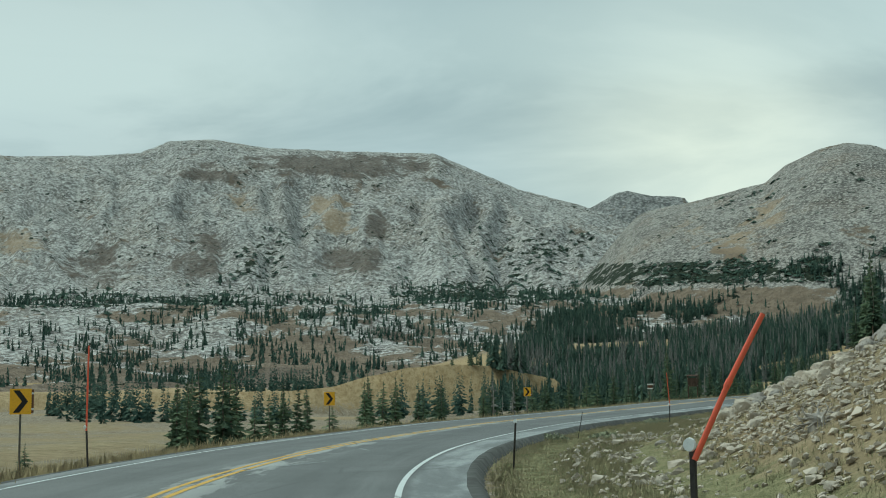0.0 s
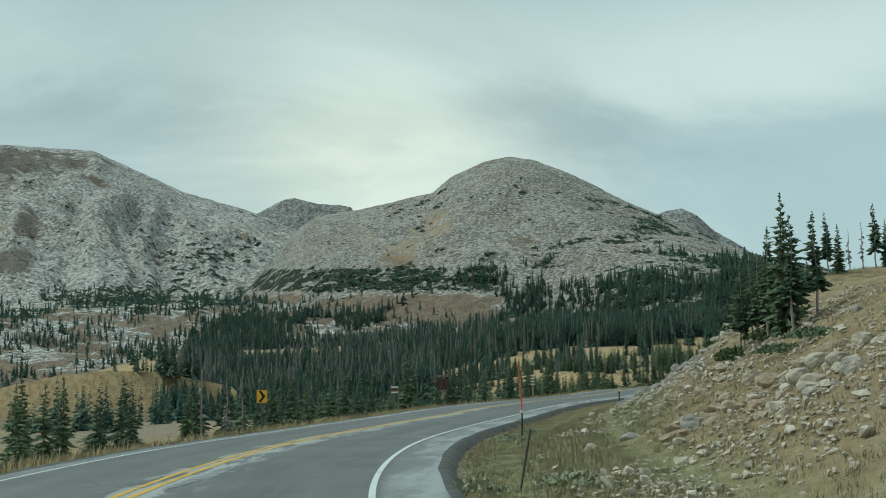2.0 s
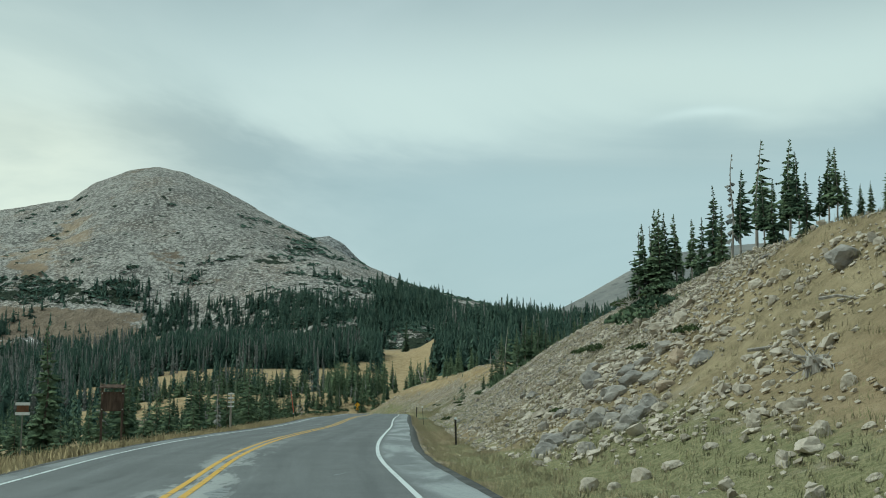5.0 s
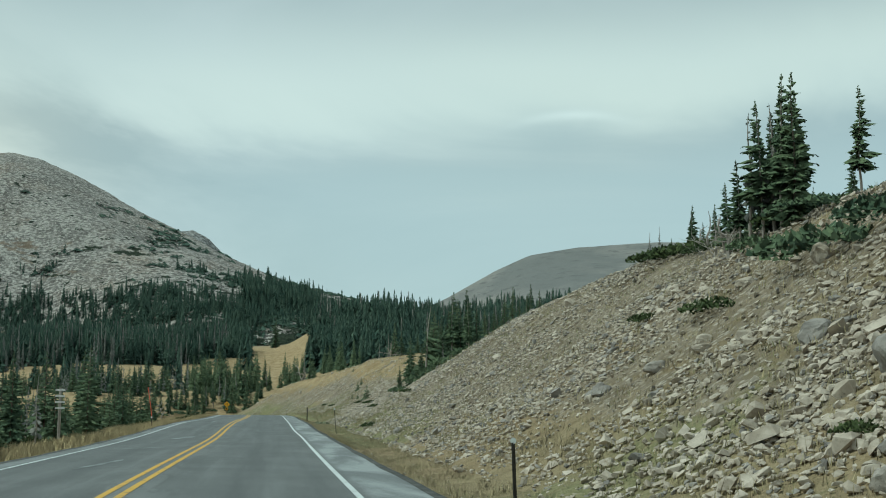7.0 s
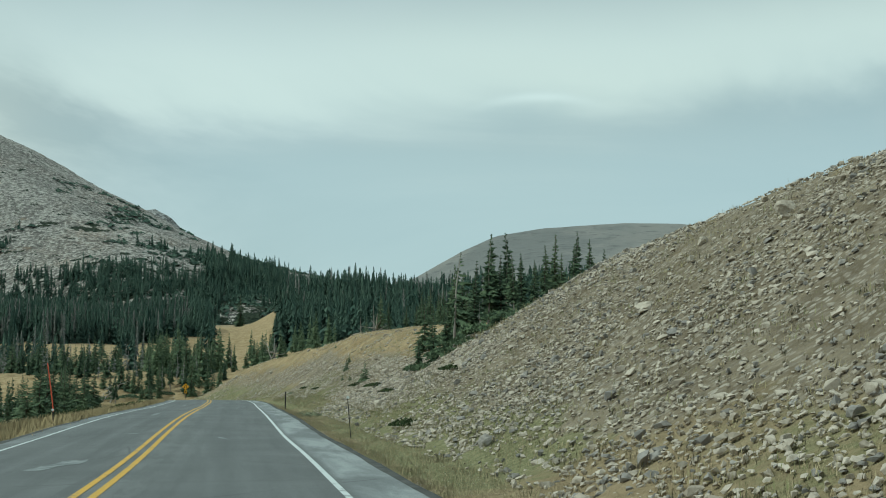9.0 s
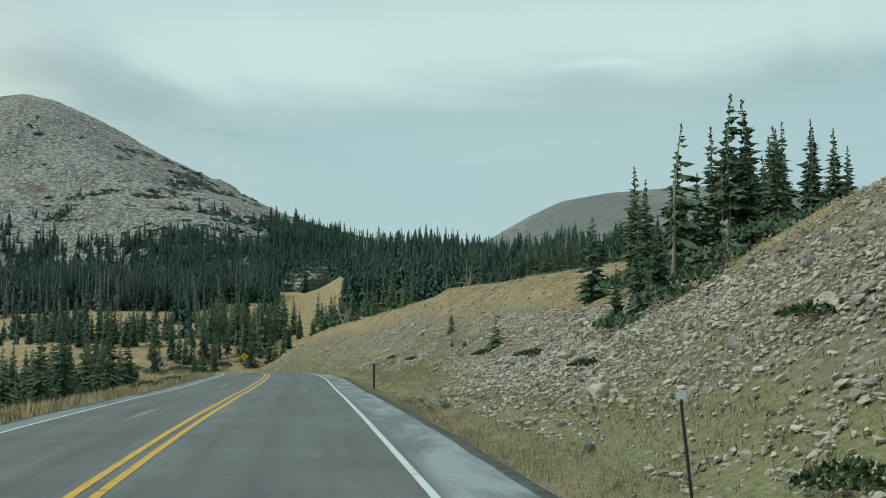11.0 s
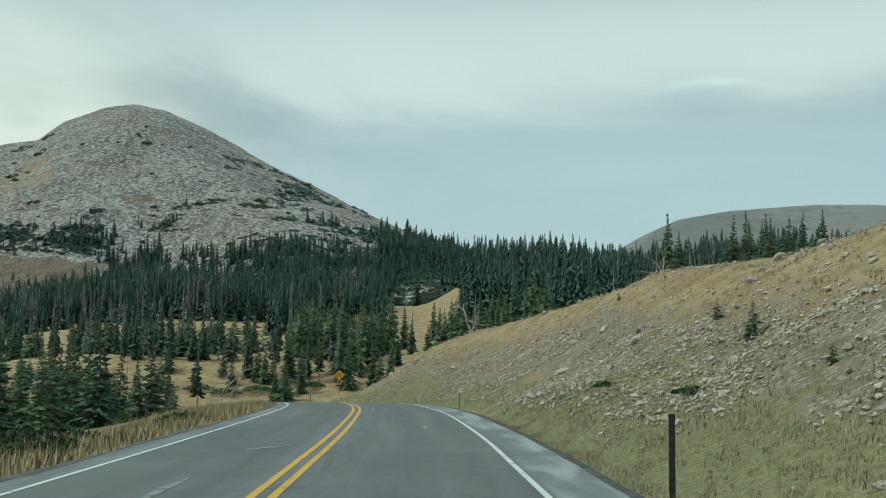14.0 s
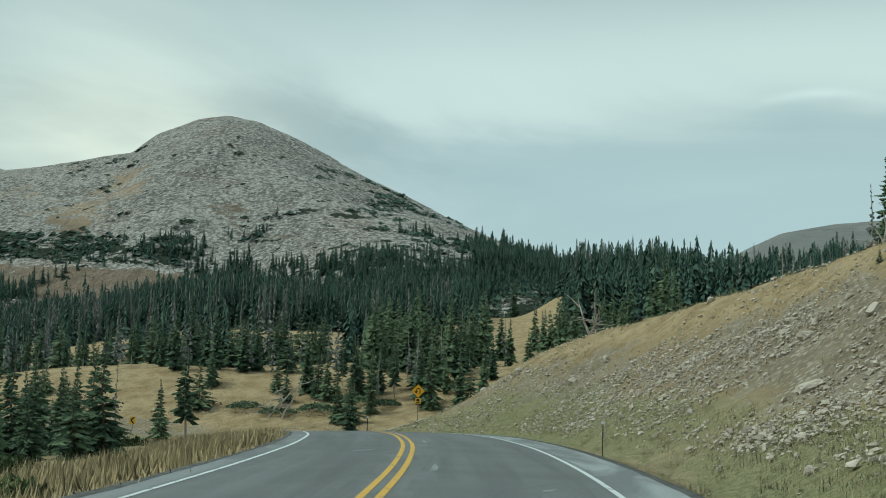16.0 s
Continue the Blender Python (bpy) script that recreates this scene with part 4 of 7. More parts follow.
for k, (px, py, so, ln, wd, tn) in enumerate([
        (-20.4, 19.6, -1.2, 3.5, 0.35, 0.3), (-24.4, 25.9, -0.9, 1.6, 0.25, -0.4), (-28.0, 32.3, -1.6, 5.0, 0.5, 0.1), (-31.5, 38.6, -1.6, 6.0, 0.55, 0.05),
        (-36.0, 48.4, -1.5, 5.0, 0.6, 0.05), (-38.5, 55.7, -1.5, 6.5, 0.7, 0.06), (-40.9, 63.9, -1.4, 5.0, 0.8, 0.0), (-43.6, 75.0, -1.5, 4.0, 0.6, 0.0), (-44.4, 80.6, 0.4, 1.6, 0.14, 0.25),
        (-40.9, 63.9, 0.6, 1.0, 0.12, 0.4), (-33.5, 43.5, 0.4, 1.2, 0.2, 1.2), (-49.0, 100.2, -0.2, 0.3, 0.3, 0), (-51.1, 112.0, -3.6, 5.0, 0.5, 0.08), (-52.7, 122.7, -3.9, 2.5, 0.5, 0.9),
        (-54.5, 134.5, -3.4, 3.5, 1.0, 0.2), (-56.6, 145.6, -0.3, 1.8, 0.22, -0.2), (-56.6, 148.4, -3.0, 1.2, 0.3, 0.7), (-60.8, 169.5, -3.6, 7.0, 0.35, 0.02), (-62.4, 179.6, 0.3, 1.6, 0.16, 0.5),
        (-63.9, 189.7, 0.25, 4.5, 0.28, 0.05), (-65.0, 194.2, 0.55, 2.5, 0.16, 0.1), (-65.7, 197.9, -3.5, 6.0, 0.3, 0.03), (-67.5, 207.1, -3.2, 2.0, 0.5, 0.6), (-69.2, 217.7, 0.2, 2.5, 0.25, 0.0),
        (-71.5, 229.7, 0.5, 0.8, 0.3, 0.3), (-72.6, 234.6, -1.4, 3.5, 0.3, 0.0), (-76.5, 248.5, -1.5, 3.0, 0.3, 0.0), (-74.3, 241.6, -3.2, 1.6, 0.6, 0.4)]):
    patch("road_patch_%d" % (k + 1), S(px, py), so, ln, wd * 0.7, None, tn)


# ---------------------------------------------------------------- rocks
def rock_mesh(name, seed, mat, detail=3, flat=0.7):
    """A weathered broken stone of about one metre, its base a little below z = 0."""
    rng = random.Random(seed)
    bm = bmesh.new()
    bmesh.ops.create_icosphere(bm, subdivisions=detail, radius=0.5)
    planes = [(Vector((rng.gauss(0, 1), rng.gauss(0, 1), rng.gauss(0, 0.8))).normalized(), rng.uniform(0.25, 0.42)) for _ in range(12)]
    at = Vector((seed * 3.7, seed * 1.3, 0))
    for v in bm.verts:
        for n, d in planes:
            e = v.co.dot(n) - d
            if e > 0:
                v.co -= n * e * 0.9
        q = v.co.normalized()
        v.co += q * (0.09 * noise.noise(v.co * 3.0 + at) + 0.05 * noise.noise(v.co * 8.0 + at))
        v.co.z *= flat
    me = bpy.data.meshes.new(name)
    bm.to_mesh(me)
    bm.free()
    me.materials.append(mat)
    return me


ROCKS = [rock_mesh("rock_mesh", k, M_ROCK, 3, 0.7 + 0.12 * (k % 3)) for k in range(7)]
ROCKST = [rock_mesh("ledge_mesh", 70 + k, M_ROCKT, 3, 0.8) for k in range(4)]
ROCKSD = [rock_mesh("outcrop_mesh", 50 + k, M_ROCKD, 3, 0.85) for k in range(4)]


def boulder(x, y, sx, sy, sz, rz, dark=False, k=0, label="", sink=0.18, group="boulders on the slope", shapes=None):
    shapes = shapes or (ROCKSD if dark else ROCKS)
    me = shapes[k % len(shapes)]
    ob = new("boulder", me)
    z = gz(x, y)
    lean = math.degrees(math.atan(gz(x + 0.6, y) - gz(x - 0.6, y)) / 1.2) * 0.4
    ob.matrix_world = pose(x, y, z + 0.3 * sz * (0.6 - sink), 0, -lean, 0) @ pose(0, 0, 0, 8 * math.sin(k), 9 * math.cos(k * 2), rz) @ Matrix.Diagonal((sx * 0.9, sy * 0.9, sz * 1.0, 1))
    return tagged(ob, label or ("dark grey weathered boulder half sunk in the slope" if dark else "pale tan broken boulder on the grassy slope"), "boulder", group)


PILE = (-15.0, 33.5)
# the large stones that stand out: place, size, dark or pale
BOULDERS_SPUR = [
    (-35.5, 93.8, 0.8, 0), (-36.3, 92.9, 1.2, 1), (-36.5, 100.6, 0.9, 0), (-34.4, 96.3, 0.7, 0), (-32.6, 91.0, 1.4, 1), (-35.2, 82.3, 0.7, 0), (-35.2, 79.3, 0.7, 0), (-35.5, 78.5, 0.8, 0),
    (-39.3, 81.2, 0.6, 0), (-38.3, 81.5, 0.7, 0), (-37.7, 81.7, 0.6, 0), (-35.9, 86.6, 0.5, 0), (-35.3, 85.6, 0.4, 0), (-37.8, 87.3, 0.3, 0), (-38.7, 87.8, 0.4, 0), (-36.2, 89.4, 0.4, 0),
    (-36.0, 82.6, 0.5, 0), (-36.9, 82.0, 0.4, 0), (-37.3, 84.0, 0.4, 0), (-35.9, 75.5, 0.5, 0), (-35.3, 74.2, 0.3, 0), (-36.9, 78.4, 0.4, 0),]
BOULDERS_SPUR_FOOT = [
    (-36.0, 78.4, 0.5, 0), (-34.2, 82.1, 0.5, 0), (-35.4, 89.3, 0.5, 0), (-35.2, 86.8, 0.4, 0), (-37.4, 90.8, 0.5, 0), (-36.8, 88.2, 0.4, 0), (-38.6, 94.0, 0.6, 0), (-37.8, 111.4, 0.9, 0),
    (-40.5, 111.5, 0.6, 0), (-38.8, 114.9, 0.7, 0), (-33.7, 94.7, 0.7, 0), (-34.0, 99.0, 0.6, 0), (-34.5, 78.6, 0.4, 0), (-35.3, 77.2, 0.4, 0), (-39.6, 100.5, 1.4, 1), (-40.5, 92.5, 1.0, 1),
    (-39.9, 92.3, 1.0, 1), (-39.3, 93.5, 0.8, 1), (-40.6, 98.0, 0.8, 1), (-38.6, 89.0, 0.7, 1), (-39.5, 88.0, 0.7, 1), (-41.1, 97.0, 0.6, 1),]
BOULDERS_BEND = [
    (-30.0, 56.3, 0.9, 1), (-37.2, 101.7, 1.1, 0), (-36.9, 95.5, 1.1, 0), (-28.8, 67.7, 0.7, 0), (-29.1, 65.6, 0.6, 0), (-24.4, 58.5, 0.9, 0), (-27.0, 51.5, 1.3, 1), (-26.6, 57.9, 0.9, 0),
    (-25.4, 54.2, 1.0, 0), (-27.1, 56.0, 0.8, 0), (-25.5, 52.4, 0.6, 0), (-29.6, 64.0, 0.7, 0), (-24.7, 55.0, 0.6, 0), (-25.3, 48.4, 0.4, 0), (-24.7, 47.7, 0.4, 0), (-29.5, 60.5, 0.6, 0),
    (-30.9, 62.5, 0.5, 0), (-29.4, 56.2, 0.4, 0), (-25.6, 45.3, 0.4, 0), (-26.8, 48.7, 0.3, 0), (-24.5, 44.4, 0.3, 0), (-37.4, 92.5, 0.9, 0),]
BOULDERS_START = [
    (-17.6, 40.3, 0.8, 0), (-17.9, 39.6, 0.8, 0), (-16.1, 34.7, 0.6, 0), (-11.6, 27.1, 0.5, 0), (-11.8, 26.7, 0.6, 0), (-12.6, 30.2, 0.5, 0), (-13.2, 30.5, 0.6, 0), (-16.8, 33.5, 0.7, 0),
    (-14.8, 27.5, 0.6, 0), (-14.0, 24.4, 0.7, 0), (-15.7, 26.0, 0.7, 0), (-12.6, 24.1, 0.4, 0), (-11.2, 22.9, 0.3, 0), (-9.0, 19.5, 0.3, 0), (-10.3, 20.5, 0.4, 0), (-10.3, 24.4, 0.3, 0),
    (-12.3, 22.0, 0.4, 0), (-12.8, 21.7, 0.4, 0), (-9.5, 22.9, 0.3, 0), (-13.0, 23.9, 0.5, 0),]
BOULDERS_CUT = [
    (-42.9, 113.9, 0.4, 0), (-42.4, 119.9, 0.4, 0), (-44.6, 113.8, 0.3, 0), (-42.8, 113.3, 0.3, 0), (-42.4, 116.9, 0.3, 0), (-42.4, 115.8, 0.3, 0), (-39.4, 122.2, 0.5, 0), (-39.9, 121.9, 0.5, 0),
    (-40.1, 122.5, 0.4, 0), (-48.3, 136.5, 0.4, 0), (-45.1, 114.4, 0.2, 0), (-42.8, 129.2, 0.3, 0), (-53.0, 176.3, 0.8, 0), (-54.1, 179.3, 0.3, 0), (-52.8, 184.4, 0.8, 0), (-54.3, 180.8, 0.5, 0),
    (-54.5, 177.3, 0.4, 0), (-55.6, 173.4, 0.2, 0), (-54.6, 173.5, 0.2, 0), (-54.8, 180.1, 0.4, 0), (-54.5, 192.4, 0.7, 0), (-55.3, 196.2, 0.6, 0),]
BOULDERS_END = [(-62.1, 240.4, 0.7, 1), (-63.9, 246.8, 0.7, 0), (-71.4, 265.7, 0.7, 0), (-75.6, 275.6, 0.8, 0), (-80.4, 287.5, 0.8, 0), (-84.1, 295.4, 0.8, 0),
    (-62.3, 237.7, 0.8, 0), (-61.1, 230.6, 0.7, 0), (-60.7, 228.7, 0.4, 0), (-61.6, 233.9, 0.4, 0), (-66.6, 232.4, 0.4, 0), (-68.5, 272.4, 0.7, 0)]
for k, (x, y, d, dk) in enumerate(BOULDERS_SPUR + BOULDERS_SPUR_FOOT + BOULDERS_BEND + BOULDERS_START + BOULDERS_CUT + BOULDERS_END):
    d *= 0.85
    tan_one = (x, y, round(d / 0.85, 1), dk) in BOULDERS_BEND and not dk and k % 3 > 0
    boulder(x, y, d * 1.15, d * (0.8 + k * 37 % 10 * 0.04), d * (0.7 + k * 53 % 10 * 0.04), k * 53 % 360, bool(dk), k, "tan broken boulder on the grassy bend" if tan_one else "", shapes=ROCKST if tan_one else None)

rng = random.Random(41)
for k in range(44):      # the pale boulder pile on the spur
    a, q = rng.uniform(0, 6.283), 2.4 * math.sqrt(rng.random())
    d = rng.uniform(0.4, 0.85)
    boulder(PILE[0] + math.cos(a) * q, PILE[1] + math.sin(a) * q, d * 1.2, d, d * 0.9, k * 71 % 360, k % 5 == 0, k + 2, "pale grey boulder in a loose pile", group="boulder pile")
rng = random.Random(29)
for k in range(30):      # pale blocks tumbled from the ledge in the bend
    u, v = rng.gauss(0, 0.6), rng.uniform(-1, 1)
    d = rng.uniform(0.35, 0.8)
    boulder(-23.4 + 1.3 * u - 0.6 * v, 50.6 + 4.0 * v, d * 1.25, d, d * 0.85, rng.uniform(0, 180), k % 7 == 0, k, "pale broken block tumbled below the ledge", 0.25, "tumbled blocks")
rng = random.Random(17)
for k in range(30):      # the dark ledge that breaks through the spur, and the tan one in the bend
    u, v = rng.uniform(-1, 1), rng.uniform(-1, 1)
    d = rng.uniform(0.4, 1.0)
    boulder(-38.9 + 1.7 * u + 0.9 * v, 93.8 + 4.6 * v, d * 1.3, d, d * 0.8, 20 + rng.uniform(-25, 25), True, k, "dark grey ledge rock jutting from the spur", 0.3, "ledge rocks")
for k in range(22):
    u, v = rng.uniform(-1, 1), rng.uniform(-1, 1)
    d = rng.uniform(0.3, 0.7)
    boulder(-26.4 + 1.5 * u, 53.4 + 4.2 * v, d * 1.35, d, d * 0.8, rng.uniform(0, 90), False, k, "tan broken ledge rock in the bend", 0.3, "ledge rocks", ROCKST)
rng = random.Random(7)


def slope_spot(y0, y1, o0, o1):
    s = rng.uniform(S0(y0), S0(y1))
    return at_road(s, rng.uniform(o0, o1))


def S0(y):
    n = int(LY.argmax())
    return float(np.interp(y, LY[:n], LS[:n]))


n = 0
while n < 120:
    y0 = rng.choice([(4, 60), (60, 106), (60, 106), (96, 186), (96, 186), (178, 245), (240, 300)])
    x, y, _ = slope_spot(y0[0], y0[1], 5.0, 17)
    s, o, _ = (float(v[0]) for v in road_frame([x], [y]))
    if o < 4.6:
        continue
    d = min(0.75, 0.24 * rng.random() ** -0.42)
    boulder(x, y, d * rng.uniform(1.0, 1.6), d * rng.uniform(0.8, 1.2), d * rng.uniform(0.6, 1.0), rng.uniform(0, 360), rng.random() < 0.22, rng.randrange(28))
    n += 1


def scatter(name, places, sizes, variants, mat, label, category, lift=0.0, seed=3, tilt=0.25, flat=(1, 1, 1), bedded=False):
    """Many small copies of a few shapes in one mesh."""
    r = np.random.RandomState(seed)
    V, F, base = [], [], 0
    which = r.randint(0, len(variants), len(places))
    for k, (vv, ff) in enumerate(variants):
        sel = np.where(which == k)[0]
        if not len(sel):
            continue
        a = r.uniform(0, 2 * np.pi, len(sel))
        sc = sizes[sel][:, None] * np.array(flat) * r.uniform(0.75, 1.25, (len(sel), 3))
        p = vv[None] * sc[:, None, :]
        c, s = np.cos(a)[:, None], np.sin(a)[:, None]
        q = np.stack([p[..., 0] * c - p[..., 1] * s, p[..., 0] * s + p[..., 1] * c, p[..., 2]], -1)
        tx, ty = r.uniform(-tilt, tilt, (2, len(sel), 1))
        q[..., 0] += q[..., 2] * tx
        q[..., 1] += q[..., 2] * ty
        if bedded:      # lie on the slope and stand a little proud of it
            px, py = places[sel][:, 0], places[sel][:, 1]
            gx, gy = (ground_z(px + 0.5, py) - ground_z(px - 0.5, py)), (ground_z(px, py + 0.5) - ground_z(px, py - 0.5))
            q[..., 2] += q[..., 0] * gx[:, None] * 0.3 + q[..., 1] * gy[:, None] * 0.3 + sc[:, 2:3] * 0.16 + 0.03
        q += places[sel][:, None, :] + np.array([0, 0, lift])
        V.append(q.reshape(-1, 3))
        F.append((ff[None] + (np.arange(len(sel)) * len(vv))[:, None, None] + base).reshape(-1, ff.shape[1]))
        base += len(sel) * len(vv)
    me = mesh_of(name, np.concatenate(V), np.concatenate(F), mat)
    return tagged(new(name, me), label, category, kind="stuff")


def spots(count, y0, y1, o0, o1, seed, power=1.0, keep=None):
    r = np.random.RandomState(seed)
    s = r.uniform(S0(y0), S0(y1), count)
    o = o0 + (o1 - o0) * r.uniform(0, 1, count) ** power
    k = np.clip(s.astype(int), 0, len(LS) - 1)
    x, y = LX[k] + LTY[k] * o + LTX[k] * (s - k), LY[k] - LTX[k] * o + LTY[k] * (s - k)
    if keep is not None:
        m = keep(x, y, o, r)
        x, y = x[m], y[m]
    _, oo, _ = road_frame(x, y)
    m = (oo > R_RIGHT + 0.25) | (oo < R_LEFT - 0.3)
    x, y = x[m], y[m]
    return np.stack([x, y, ground_z(x, y)], -1)


def chunk(seed):
    """A broken, rounded-off stone of about one metre: the hull of a few points on a lumpy ellipsoid."""
    r = random.Random(seed)
    ex = (r.uniform(0.40, 0.55), r.uniform(0.30, 0.42), r.uniform(0.20, 0.34))
    bm = bmesh.new()
    for _ in range(11):
        d = Vector((r.gauss(0, 1), r.gauss(0, 1), r.gauss(0, 1))).normalized() * r.uniform(0.85, 1.1)
        bm.verts.new((d.x * ex[0], d.y * ex[1], d.z * ex[2]))
    bmesh.ops.convex_hull(bm, input=bm.verts)
    bmesh.ops.delete(bm, geom=[v for v in bm.verts if not v.link_faces], context='VERTS')
    bmesh.ops.triangulate(bm, faces=bm.faces)
    bm.verts.index_update()
    out = np.array([tuple(v.co) for v in bm.verts]), np.array([[v.index for v in f.verts] for f in bm.faces])
    bm.free()
    return out


SMALL = [chunk(90 + k) for k in range(16)]


def stony(x, y, o, r, more=0.0):
    return more + fbm(x, y, 6, 3, 31) * 1.2 + r.uniform(-0.45, 0.45, len(x)) > np.interp(y, [50, 62, 100, 115, 190, 205], [0.0, 0.22, 0.18, -0.15, -0.1, 0.1])


def stone_field(name, count, y0, y1, o0, o1, seed, lo, hi, label, mat=None, more=0.0):
    p = spots(count, y0, y1, o0, o1, seed, 1.0, lambda x, y, o, r: stony(x, y, o, r, more))
    r = np.random.RandomState(seed + 1)
    scatter(name, p, lo * (1 - r.uniform(0, 0.985, len(p))) ** -0.31, SMALL, mat or M_ROCK, label, "stones", 0.0, seed, 0.25, (1, 1, 1), True)


stone_field("stones", 8000, 2, 62, 6.0, 20, 11, 0.12, 0.5, "pale broken stones strewn over the dry slope")
stone_field("stones", 9000, 58, 108, 5.4, 18, 12, 0.125, 0.5, "pale broken stones strewn over the dry slope")
stone_field("stones", 25000, 96, 192, 4.8, 20, 13, 0.105, 0.5, "dense loose rubble covering the road cut")
stone_field("stones", 10000, 184, 305, 4.4, 16, 14, 0.09, 0.4, "scattered stones in the dry grass slope")
stone_field("stones", 9000, 96, 186, 5.0, 19, 15, 0.12, 0.4, "grey loose rubble covering the road cut", M_ROCKD)
stone_field("stones", 6000, 196, 303, 5.2, 11.5, 17, 0.09, 0.3, "pale small stones strewn through the slope grass")
stone_field("stones", 11000, -5, 130, -8.5, -36, 18, 0.11, 0.3, "pale stones scattered over the tan slope below the road", None, 0.1)
stone_field("stones", 4500, 4, 60, 4.6, 14, 19, 0.12, 0.3, "pale tan rubble beside the bend")
stone_field("stones", 3000, 190, 303, 9.5, 18, 20, 0.11, 0.3, "small pale stones in the upper slope grass")
stone_field("stones", 12000, 158, 214, 6.2, 11.8, 21, 0.095, 0.3, "dense pale rubble on the open cut", None, 0.35)
stone_field("stones", 14000, 98, 160, 5.4, 18, 22, 0.10, 0.3, "pale tan rubble covering the road cut", None, 0.25)
stone_field("stones", 3500, 58, 108, 6.0, 15, 23, 0.19, 0.3, "pale blocks between the grass of the spur", None, -0.1)
stone_field("stones", 7000, 205, 262, 5.4, 10.5, 24, 0.095, 0.3, "pale rubble thinning out into the grass", None, 0.15)
stone_field("stones", 9000, 226, 298, 5.0, 11, 25, 0.10, 0.3, "pale rubble on the last open bank", None, 0.2)
stone_field("gravel", 4500, -5, 285, R_RIGHT + 0.3, 5.2, 16, 0.025, 0.1, "fine gravel along the road shoulder")


# ---------------------------------------------------------------- grass
def tuft(seed, blades, height, spread, width):
    r = random.Random(seed)
    vv, ff = [], []
    for _ in range(blades):
        a, lean = r.uniform(0, 6.283), r.uniform(0.1, 0.6)
        bx, by = r.gauss(0, spread), r.gauss(0, spread)
        h = height * r.uniform(0.35, 1.1)
        dx, dy = math.cos(a) * lean * h, math.sin(a) * lean * h
        wx, wy = -math.sin(a) * width / 2, math.cos(a) * width / 2
        i = len(vv)
        vv += [(bx - wx, by - wy, 0), (bx + wx, by + wy, 0), (bx + dx, by + dy, h)]
        ff.append((i, i + 1, i + 2))
    return np.array(vv), np.array(ff)


TUFTS = [tuft(k, 12, 1.0, 0.6, 0.075) for k in range(6)]


def grass_field(name, count, y0, y1, o0, o1, seed, h, mat, label, power=1.0, keep=None):
    p = spots(count, y0, y1, o0, o1, seed, power, keep)
    r = np.random.RandomState(seed + 5)
    scatter(name, p, h * r.uniform(0.5, 1.25, len(p)), TUFTS, mat, label, "grass", -0.02, seed, 0.15)


def greenish(x, y, o, r):
    return fbm(x, y, 16, 3, 41) + r.uniform(-0.3, 0.3, len(x)) > -0.1


def dryish(x, y, o, r):
    return fbm(x, y, 16, 3, 41) + r.uniform(-0.5, 0.5, len(x)) < 0.15


grass_field("grass", 20000, 0, 300, R_RIGHT + 0.45, 6.8, 21, 0.15, M_GRASS, "short dry grass along the road edge")
grass_field("grass", 15000, 0, 300, 3.2, 9.5, 22, 0.14, M_GREEN, "short green grass in the roadside ditch", 1.0, greenish)
grass_field("grass", 20000, 28, 308, 6.0, 21, 23, 0.17, M_GRASS, "dry tan grass between the stones", 1.0, dryish)
grass_field("grass", 4500, 2, 60, 3.4, 15, 28, 0.14, M_GREEN, "olive grass on the inside of the bend")
grass_field("grass", 6000, 2, 75, 3.1, 8.5, 30, 0.15, M_GREEN, "green grass on the verge of the bend")
grass_field("grass", 3500, 2, 60, 4.0, 15, 29, 0.16, M_GRASS, "dry grass on the inside of the bend")
grass_field("grass", 9000, 60, 300, 6.0, 16, 27, 0.2, M_GREEN, "olive tussocks between the stones", 1.0, greenish)
grass_field("grass", 5000, 52, 115, 6.0, 24, 25, 0.18, M_GRASS, "dry tan grass between the stones", 1.0, dryish)
grass_field("grass", 13000, -5, 300, R_LEFT - 0.4, -12, 24, 0.36, M_STRAW, "tall straw-coloured grass on the far road verge")
grass_field("grass", 8000, -5, 300, R_LEFT - 1.0, -24, 26, 0.18, M_GREEN, "green and tan grass below the verge", 1.0, greenish)


